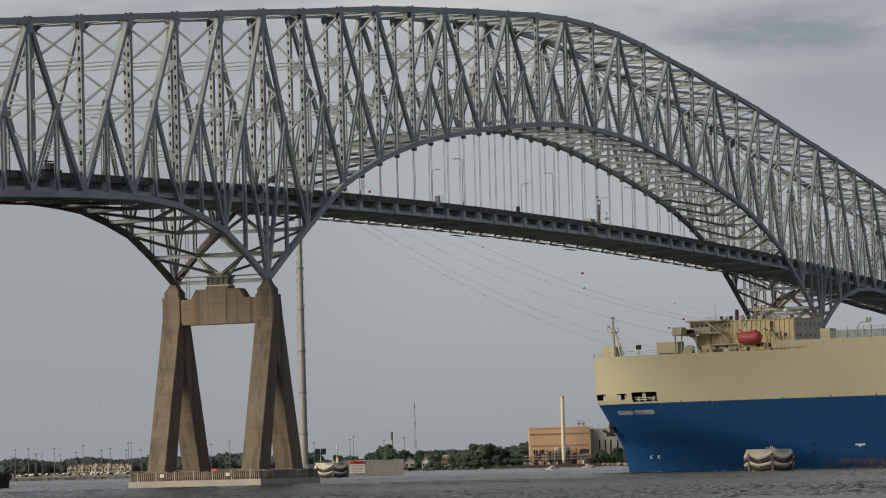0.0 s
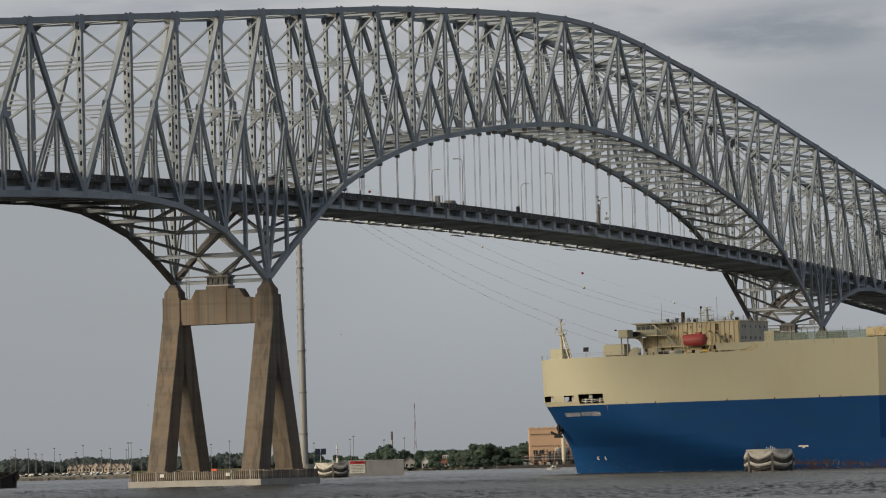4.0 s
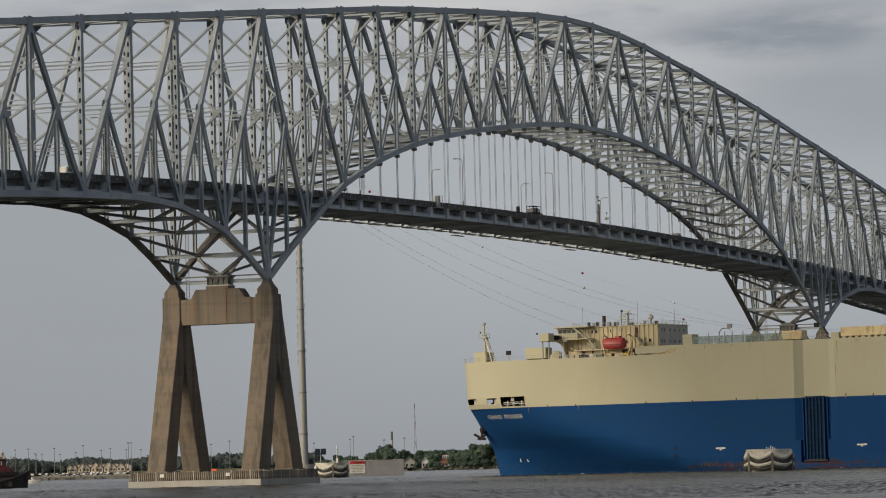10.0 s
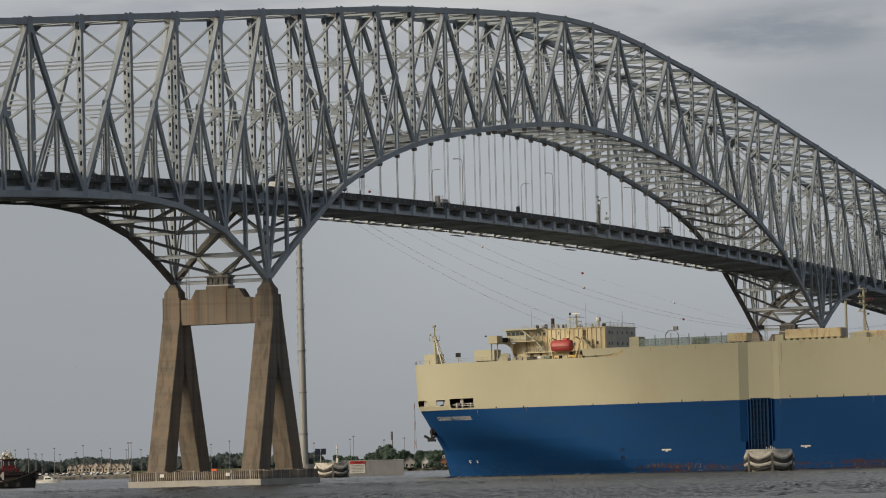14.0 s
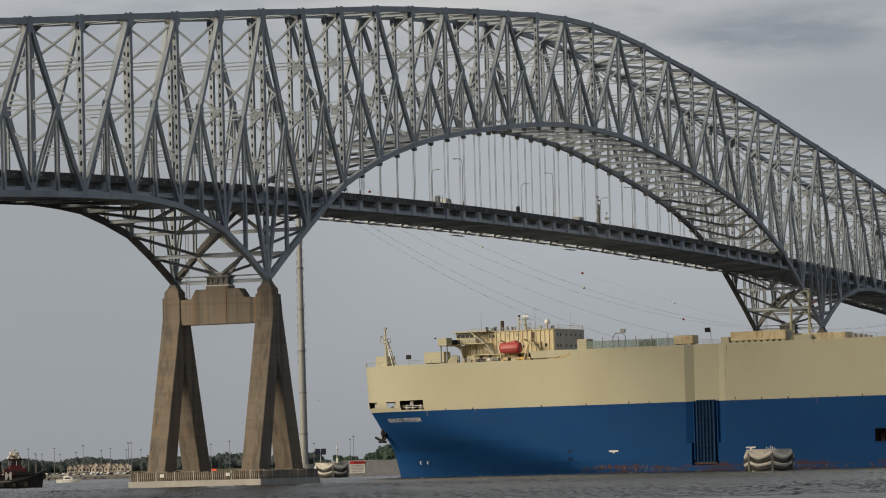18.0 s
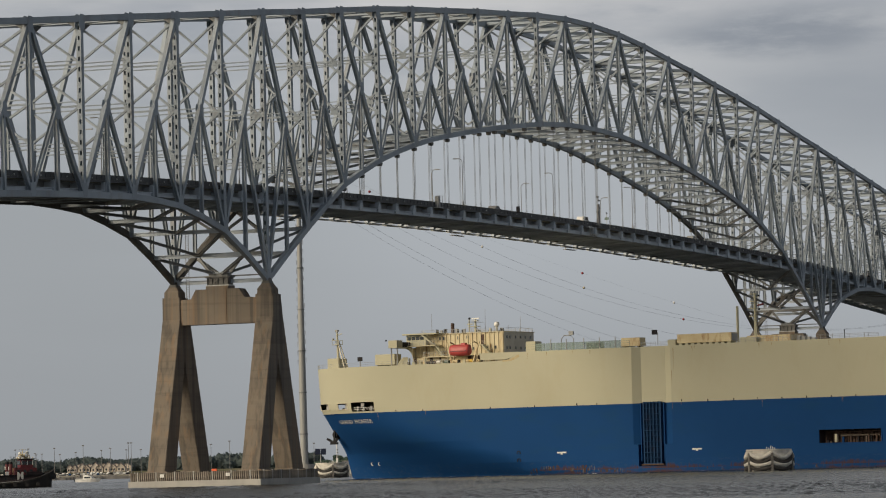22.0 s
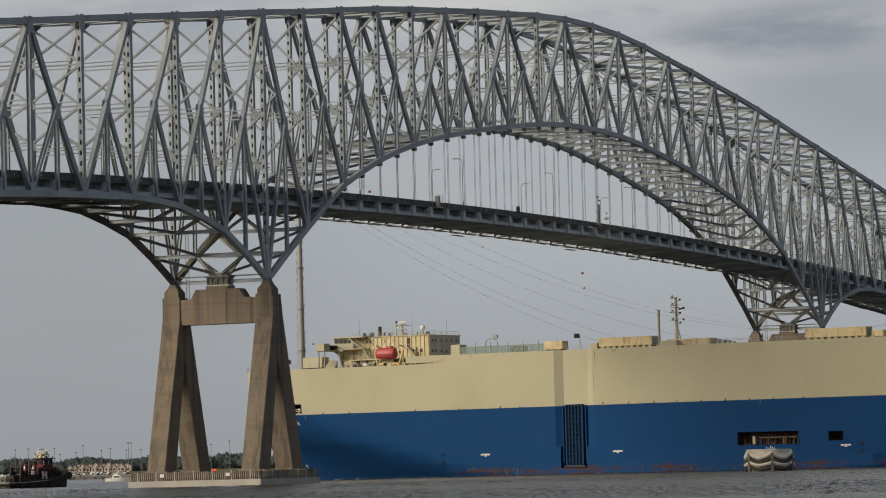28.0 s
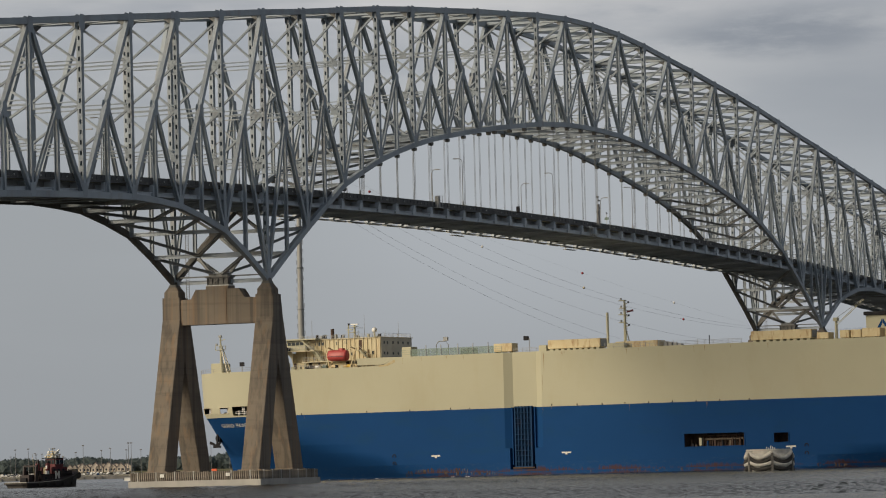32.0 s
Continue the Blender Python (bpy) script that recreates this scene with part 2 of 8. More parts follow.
M["house_cream"] = material("rust_run_cream", (0.60, 0.54, 0.375), (0.55, 0.485, 0.32), 0.12, 0.6, 0, 0.05, (0.36, 0.22, 0.10), 0.65, (1.6, 1.6, 0.14))
# Grey of the house's aft face, with the shade put into the colour.
M["aft_grey"] = material("shade_grey_paint", (0.40, 0.405, 0.385), (0.33, 0.335, 0.315), 0.3, 0.7, 0, 0.05, (0.25, 0.22, 0.17), 0.4, (1.2, 1.2, 0.2))
M["stack_cream"] = material("pale_stack_paint", (0.66, 0.62, 0.50), (0.58, 0.55, 0.45), 0.2, 0.7, 0, 0, (0.4, 0.36, 0.28), 0.3, (0.5, 0.5, 0.05))
M["mast_grey"] = material("weathered_mast_paint", (0.20, 0.205, 0.21), None, 0.5, 0.7, vary=0.1)
M["rust_bloom"] = material("orange_rust_bloom", (0.42, 0.335, 0.18), (0.455, 0.405, 0.265), 1.2, 0.9)
M["rust_run"] = material("rust_run", (0.22, 0.14, 0.07), (0.30, 0.22, 0.12), 1.4, 0.9)
M["green"] = material("green_screen", (0.20, 0.27, 0.24), None, 0.6, 0.7)
for paint in ("blue", "cream", "house_cream", "rust_run", "dark"):
    M[paint].node_tree.nodes["Principled BSDF"].inputs["Specular IOR Level"].default_value = 0.08
net = M["net"] = material("green_net", (0.22, 0.30, 0.27), None, 0.6, 0.7)
net_out = net.node_tree.nodes["Material Output"]
net_mix = net.node_tree.nodes.new("ShaderNodeMixShader")
net_clear = net.node_tree.nodes.new("ShaderNodeBsdfTransparent")
net_mix.inputs["Fac"].default_value = 0.5
net.node_tree.links.new(net.node_tree.nodes["Principled BSDF"].outputs["BSDF"], net_mix.inputs[2])
net.node_tree.links.new(net_clear.outputs["BSDF"], net_mix.inputs[1])
net.node_tree.links.new(net_mix.outputs["Shader"], net_out.inputs["Surface"])


def water_material():
    """Murky river water with a chop of fine ripples on top of the modelled waves."""
    m = bpy.data.materials.new("river_water")
    m.use_nodes = True
    t = m.node_tree
    b = t.nodes["Principled BSDF"]
    b.inputs["Roughness"].default_value = 0.22
    b.inputs["IOR"].default_value = 1.33
    tc = t.nodes.new("ShaderNodeTexCoord")
    silt = t.nodes.new("ShaderNodeTexNoise")
    silt.inputs["Scale"].default_value, silt.inputs["Detail"].default_value = 0.02, 4.0
    t.links.new(tc.outputs["Object"], silt.inputs["Vector"])
    mix = t.nodes.new("ShaderNodeMix")
    mix.data_type = 'RGBA'
    mix.inputs["A"].default_value, mix.inputs["B"].default_value = (*WATER_A, 1), (*WATER_B, 1)
    t.links.new(silt.outputs["Fac"], mix.inputs["Factor"])
    t.links.new(mix.outputs["Result"], b.inputs["Base Color"])
    last = None
    for size, strength, dist in ((1.6, 0.8, 0.12), (5.0, 0.8, 0.045)):
        n = t.nodes.new("ShaderNodeTexNoise")
        n.inputs["Scale"].default_value, n.inputs["Detail"].default_value, n.inputs["Roughness"].default_value = size, 4.0, 0.6
        t.links.new(tc.outputs["Object"], n.inputs["Vector"])
        bp = t.nodes.new("ShaderNodeBump")
        bp.inputs["Strength"].default_value, bp.inputs["Distance"].default_value = strength, dist
        t.links.new(n.outputs["Fac"], bp.inputs["Height"])
        if last:
            t.links.new(last, bp.inputs["Normal"])
        last = bp.outputs["Normal"]
    t.links.new(last, b.inputs["Normal"])
    return m


WATER_A, WATER_B = (0.026, 0.029, 0.029), (0.040, 0.043, 0.041)
M["water"] = water_material()


# ---- mesh helpers ----
def finish(name, bm, mat, smooth=False):
    me = bpy.data.meshes.new(name)
    bm.normal_update()
    bm.to_mesh(me)
    bm.free()
    me.materials.append(mat)
    if smooth:
        for p in me.polygons:
            p.use_smooth = True
    return me


def part(name, bm, mat, parent, label="", smooth=False):
    ob = new(name, bm if isinstance(bm, bpy.types.Mesh) else finish(name, bm, mat, smooth))
    ob.parent = parent
    if label:
        ob["label"] = label
    return ob


def thing(name, label, category, group="", kind="", at=None):
    ob = new(name)
    if at is not None:
        ob.matrix_world = at
    return tagged(ob, label, category, group, kind)


def add_box(bm, c, s, m=None):
    """A box at centre c with sizes s."""
    x, y, z = (v / 2 for v in s)
    vs = []
    for dx, dy, dz in ((-x, -y, -z), (x, -y, -z), (x, y, -z), (-x, y, -z), (-x, -y, z), (x, -y, z), (x, y, z), (-x, y, z)):
        v = Vector((c[0] + dx, c[1] + dy, c[2] + dz))
        vs.append(bm.verts.new(m @ v if m else v))
    for f in ((0, 3, 2, 1), (4, 5, 6, 7), (0, 1, 5, 4), (1, 2, 6, 5), (2, 3, 7, 6), (3, 0, 4, 7)):
        bm.faces.new([vs[i] for i in f])
    return vs


def box(c, s, m=None):
    bm = bmesh.new()
    add_box(bm, c, s, m)
    return bm


def bar_axes(a, b, side):
    d = (b - a).normalized()
    s = side - d * side.dot(d)
    if s.length < 1e-4:
        s = Vector((1, 0, 0)) - d * d.x
    s.normalize()
    return d, s, d.cross(s)


def add_bar(bm, a, b, ws, wn, side=Vector((0, 1, 0))):
    """A straight bar from a to b, ws thick along side and wn across it."""
    a, b = Vector(a), Vector(b)
    d, s, n = bar_axes(a, b, Vector(side))
    vs = [bm.verts.new(p + s * (i * ws / 2) + n * (k * wn / 2)) for p in (a, b) for i, k in ((-1, -1), (1, -1), (1, 1), (-1, 1))]
    for f in ((3, 2, 1, 0), (4, 5, 6, 7), (0, 1, 5, 4), (1, 2, 6, 5), (2, 3, 7, 6), (3, 0, 4, 7)):
        bm.faces.new([vs[i] for i in f])


def bar(a, b, ws, wn, side=(0, 1, 0)):
    bm = bmesh.new()
    add_bar(bm, a, b, ws, wn, side)
    return bm


def add_h(bm, a, b, ws, wn, side=Vector((0, 1, 0)), t=0.09):
    """An H section: two flanges across 'side', ws apart, wn wide, and a web between them."""
    a, b = Vector(a), Vector(b)
    d, s, n = bar_axes(a, b, Vector(side))
    for i in (-1, 1):
        add_bar(bm, a + s * (i * (ws - t) / 2), b + s * (i * (ws - t) / 2), t, wn, s)
    add_bar(bm, a, b, ws - 2 * t, t, s)


def hbar(a, b, ws, wn, side=(0, 1, 0), t=0.09):
    bm = bmesh.new()
    add_h(bm, a, b, ws, wn, side, t)
    return bm


def perforated(a, b, ws, wn, side=(0, 1, 0)):
    """A box member whose cover plates have a row of access holes."""
    a, b = Vector(a), Vector(b)
    d, s, n = bar_axes(a, b, Vector(side))
    bm = bmesh.new()
    t = 0.08
    for i in (-1, 1):
        add_bar(bm, a + s * (i * (ws - t) / 2), b + s * (i * (ws - t) / 2), t, wn, s)
    L, hole, pitch = (b - a).length, 0.75, 1.75
    hw = ws * 0.22
    for k in (-1, 1):
        o = n * (k * (wn - t) / 2)
        for i in (-1, 1):
            e = s * (i * (ws / 2 - t + hw) / 2)
            add_bar(bm, a + o + e, b + o + e, ws / 2 - t - hw, t, s)
        y = 0.4 + (0.0 if k < 0 else pitch / 2)
        prev = 0.0
        while y + hole < L:
            add_bar(bm, a + o + d * prev, a + o + d * y, 2 * hw, t, s)
            prev = y + hole
            y += pitch
        add_bar(bm, a + o + d * prev, b + o, 2 * hw, t, s)
    return bm


def add_cyl(bm, a, b, r1, r2=None, n=10):
    a, b = Vector(a), Vector(b)
    r2 = r1 if r2 is None else r2
    d, s, q = bar_axes(a, b, Vector((0.3, 1, 0.2)))
    rings = [[bm.verts.new(p + s * (r * cos(2 * pi * i / n)) + q * (r * sin(2 * pi * i / n))) for i in range(n)] for p, r in ((a, r1), (b, r2))]
    for i in range(n):
        bm.faces.new((rings[0][i], rings[0][(i + 1) % n], rings[1][(i + 1) % n], rings[1][i]))
    bm.faces.new(rings[0][::-1])
    bm.faces.new(rings[1])


def cyl(a, b, r1, r2=None, n=10):
    bm = bmesh.new()
    add_cyl(bm, a, b, r1, r2, n)
    return bm


def ball(c, r, sub=2, squash=(1, 1, 1)):
    bm = bmesh.new()
    bmesh.ops.create_icosphere(bm, subdivisions=sub, radius=r)
    for v in bm.verts:
        v.co = Vector((v.co.x * squash[0], v.co.y * squash[1], v.co.z * squash[2])) + Vector(c)
    return bm


def add_tube(bm, pts, r, n=8):
    """A bent round bar through the points."""
    rings = []
    for i, p in enumerate(pts):
        d = (pts[min(i + 1, len(pts) - 1)] - pts[max(i - 1, 0)]).normalized()
        s = d.cross(Vector((0, 0, 1)) if abs(d.z) < 0.9 else Vector((1, 0, 0))).normalized()
        q = d.cross(s)
        rings.append([bm.verts.new(p + s * (r * cos(2 * pi * k / n)) + q * (r * sin(2 * pi * k / n))) for k in range(n)])
    for a, b in zip(rings, rings[1:]):
        for k in range(n):
            bm.faces.new((a[k], a[(k + 1) % n], b[(k + 1) % n], b[k]))
    bm.faces.new(rings[0][::-1])
    bm.faces.new(rings[-1])


def prism(outline, y0, y1, m=None):
    """An outline in x and z, drawn out along y."""
    bm = bmesh.new()
    A = [bm.verts.new((x, y0, z)) for x, z in outline]
    B = [bm.verts.new((x, y1, z)) for x, z in outline]
    n = len(outline)
    for i in range(n):
        bm.faces.new((A[i], A[(i + 1) % n], B[(i + 1) % n], B[i]))
    bm.faces.new(A[::-1])
    bm.faces.new(B)
    bmesh.ops.recalc_face_normals(bm, faces=bm.faces)
    if m:
        bm.transform(m)
    return bm


# ---- river and land ----
WAVE_HEIGHT = 0.85
river = []


def build_ground():
    # one sheet to the horizon, with modelled wind waves in the wedge the camera sees
    spread, vs = np.linspace(-0.145, 0.145, 440), 272 * (1215 / 272) ** np.linspace(0, 1, 940)
    S, V = np.meshgrid(spread, vs)
    U = S * V
    rng = np.random.RandomState(8)
    Z = np.zeros_like(U)
    for k in range(46):
        wave = 0.7 * 1.036 ** k
        turn = rng.normal(0.9, 0.9)
        Z += 0.0135 * wave ** 0.35 * WAVE_HEIGHT * np.cos((U * cos(turn) + V * sin(turn)) * 2 * pi / wave + rng.uniform(0, 6.28))
    gust = 0.8 + 0.4 * np.sin(U * 0.021 + V * 0.009) * np.sin(V * 0.017 - U * 0.011)
    fade = np.clip(np.minimum((0.145 - np.abs(S)) / 0.01, np.minimum((V - 272) / 6, (1215 - V) / 40.0)), 0, 1)
    Z *= gust * fade
    o, r, f = EYE, RIGHT, FWD
    pts = np.stack([o.x + r.x * U + f.x * V, o.y + r.y * U + f.y * V, Z], axis=-1).reshape(-1, 3)
    nu, nv = len(spread), len(vs)
    a = (np.arange(nv - 1)[:, None] * nu + np.arange(nu - 1)[None, :]).reshape(-1)
    quads = np.stack([a, a + 1, a + nu + 1, a + nu], axis=-1)
    rim = [bank(u, v, 0) for u, v in ((-4600, -900), (4600, -900), (4600, 4700), (-4600, 4700))]
    base = nu * nv
    pts = np.concatenate([pts, np.array([tuple(q) for q in rim])])
    inner = [0, nu - 1, nu * nv - 1, nu * (nv - 1)]
    ring = [[base + k, base + (k + 1) % 4, inner[(k + 1) % 4], inner[k]] for k in range(4)]
    quads = np.concatenate([quads, np.array(ring)])
    me = bpy.data.meshes.new("water")
    me.vertices.add(len(pts))
    me.vertices.foreach_set("co", pts.astype(np.float32).ravel())
    me.loops.add(len(quads) * 4)
    me.loops.foreach_set("vertex_index", quads.astype(np.int32).ravel())
    me.polygons.add(len(quads))
    me.polygons.foreach_set("loop_start", (np.arange(len(quads)) * 4).astype(np.int32))
    me.polygons.foreach_set("use_smooth", np.ones(len(quads), dtype=bool))
    me.update(calc_edges=True)
    me.materials.append(M["water"])
    ob = part("water", me, None, None)
    river.append(ob)
    tagged(ob, "grey rippled river water under a dull sky", "water", kind="structure")

    shore = [(-1500, 2750), (-420, 2740), (-150, 2700), (-60, 2400), (-25, 2080), (60, 2040), (190, 2025), (420, 2010), (1500, 2100), (1500, 4800), (-1500, 4800)]
    bm = bmesh.new()
    top = [bm.verts.new(bank(u, v + 6, 1.5)) for u, v in shore]
    low = [bm.verts.new(bank(u, v, -0.5)) for u, v in shore]
    bm.faces.new(top)
    for i in range(len(shore)):
        j = (i + 1) % len(shore)
        bm.faces.new((low[i], low[j], top[j], top[i]))
    bmesh.ops.recalc_face_normals(bm, faces=bm.faces)
    ob = part("ground", bm, M["ground"], None)
    tagged(ob, "low grassy far shore with a stony edge", "ground", kind="structure")
    bm = bmesh.new()
    rnd = random.Random(5)
    for (u0, v0), (u1, v1) in zip(shore[:8], shore[1:9]):
        L = sqrt((u1 - u0) ** 2 + (v1 - v0) ** 2)
        if u1 < -700 or u0 > 420:
            continue
        for i in range(int(L / 3)):
            f = i * 3 / L
            s = rnd.uniform(0.8, 2.2)
            p = bank(u0 + (u1 - u0) * f + rnd.uniform(-1, 1), v0 + (v1 - v0) * f + rnd.uniform(-1, 4), rnd.uniform(0.0, 0.9))
            add_box(bm, (0, 0, 0), (s * 1.6, s, s * 0.8), Matrix.Translation(p) @ Euler((rnd.uniform(-.4, .4), rnd.uniform(-.4, .4), rnd.uniform(0, 6))).to_matrix().to_4x4())
    ob = part("riprap", bm, M["rock"], None)
    tagged(ob, "loose grey stones along the far water's edge", "stones", kind="stuff")


build_ground()

# ---- the bridge: three truss spans on concrete piers; x runs along it, the first pier stands at x = 0 ----
PANEL = 18.288
HALF = PANEL / 2
TW = 9.5
TOP_MAIN = [87.35, 89.3, 91.5, 93.6, 95.4, 97.0, 98.7, 100.1, 101.6, 102.6, 102.9]
TOP_SIDE = [85.2, 83.05, 80.95, 78.8, 76.63, 74.6, 72.5, 70.4, 68.3, 66.2, 64.1, 62.0]
LOW_MAIN = [37.8, 43.1, 48.1, 52.9, 57.5, 60.6, 63.5, 65.8, 67.8, 69.5, 70.9, 72.2, 73.4, 74.5, 75.5, 76.45, 77.4, 78.05, 78.6, 78.8, 78.9]
LOW_SIDE = [42.2, 45.95, 47.9, 49.4, 49.85, 50.0, 49.65, 49.35, 48.9, 48.45, 47.95, 47.45]


def top_z(k):
    if k > 10:
        k = 20 - k
    return TOP_MAIN[k] if k >= 0 else TOP_SIDE[min(-k, 12) - 1]


def low_z(j):
    if j > 20:
        j = 40 - j
    if j >= 0:
        return LOW_MAIN[j]
    return LOW_SIDE[-j - 1] if j >= -12 else 47.7 + 0.48 * (j + 12)


def rail_z(x):
    d = abs(x / HALF - 20)
    return 57.6 - 0.006 * d * d if d < 32 else 57.6 - 0.006 * 32 * 32 - 0.384 * (d - 32)


K0, K1 = -12, 32
bridge = thing("truss_bridge", "long grey steel through-truss highway bridge on tall concrete piers", "bridge")


def top_pt(k, y):
    return Vector((k * PANEL, y, top_z(k)))


def low_pt(j, y):
    return Vector((j * HALF, y, low_z(j)))


def mid_node(k, down):
    """The middle of the main diagonal in the panel from k to k + 1."""
    a = top_pt(k, 0) if down else low_pt(2 * k, 0)
    b = low_pt(2 * k + 2, 0) if down else top_pt(k + 1, 0)
    return (a + b) / 2


def panel_down(k):
    """True where the main diagonal falls to larger x."""
    if k >= 10:
        return not panel_down(19 - k)
    if k >= 4:
        return k % 2 == 1
    if k >= 0:
        return True
    if k >= -4:
        return False
    return k % 2 != 0


def gusset(c, w, h, y):
    """An eight-sided plate in the truss plane, one on either face."""
    bm = bmesh.new()
    for s in (-1, 1):
        b2 = prism([(c.x + w * a, c.z + h * b) for a, b in ((-.5, -.3), (-.3, -.5), (.3, -.5), (.5, -.3), (.5, .3), (.3, .5), (-.3, .5), (-.5, .3))], y + s * 0.42 - 0.03, y + s * 0.42 + 0.03)
        me = bpy.data.meshes.new("tmp")
        b2.to_mesh(me)
        b2.free()
        bm.from_mesh(me)
        bpy.data.meshes.remove(me)
    return bm


def build_truss(y):
    S = M["steel"]
    up = Vector((0, 0, 1))
    for k in range(K0, K1):
        a, b = top_pt(k, y), top_pt(k + 1, y)
        part("top_chord", bar(a - (b - a) * 0.003, b + (b - a) * 0.003, 0.85, 1.08), S, bridge)
        down = panel_down(k)
        n = mid_node(k, down) + Vector((0, y, 0))
        hi, lo = (a, low_pt(2 * k + 2, y)) if down else (b, low_pt(2 * k, y))
        other = low_pt(2 * k, y) if down else low_pt(2 * k + 2, y)
        section = hbar if down else bar
        part("diagonal", section(hi, n, 0.78, 0.85), S, bridge)
        part("diagonal", section(n, lo, 0.78, 0.80), S, bridge)
        part("sub_diagonal", hbar(n, other, 0.7, 0.62), S, bridge)
        part("sub_vertical", hbar(n, low_pt(2 * k + 1, y), 0.7, 0.55), S, bridge)
        part("gusset_plate", gusset(n - Vector((0, 0, 0.5)), 1.45, 2.6, y), S, bridge)
    for k in range(K0, K1 + 1):
        t, l = top_pt(k, y), low_pt(2 * k, y)
        apex = k > K0 and k < K1 and (not panel_down(k - 1)) and panel_down(k)
        if apex and k not in (0, 20):
            part("vertical", hbar(t, l, 0.8, 0.7), S, bridge)
        else:
            part("vertical", perforated(l, t, 0.80, 0.95), S, bridge)
        part("gusset_plate", gusset(t - Vector((0, 0, 0.55)), 2.0, 2.6, y), S, bridge)
        part("gusset_plate", gusset(l + Vector((0, 0, 0.75)), 1.8, 2.3, y), S, bridge)
    for j in range(2 * K0, 2 * K1):
        a, b = low_pt(j, y), low_pt(j + 1, y)
        # Far chord by the piers is darkened to stand for shade below the deck.
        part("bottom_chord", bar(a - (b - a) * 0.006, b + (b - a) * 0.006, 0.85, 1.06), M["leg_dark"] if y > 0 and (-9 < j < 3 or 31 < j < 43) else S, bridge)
    # hangers carry the deck below the arch
    for j in range(4, 37):
        p = low_pt(j, y)
        part("hanger_bracket", prism([(p.x - 0.75, p.z - 0.6), (p.x - 0.45, p.z - 1.25), (p.x + 0.45, p.z - 1.25), (p.x + 0.75, p.z - 0.6)], y - 0.35, y + 0.35), M["leg_dark"], bridge)
        bm = bmesh.new()
        for o in (-0.28, 0.28):
            add_cyl(bm, p + Vector((o, 0, -1.2)), (p.x + o, y, rail_z(p.x) - 1.8), 0.042, n=6)
        part("hanger", bm, M["wire"], bridge)


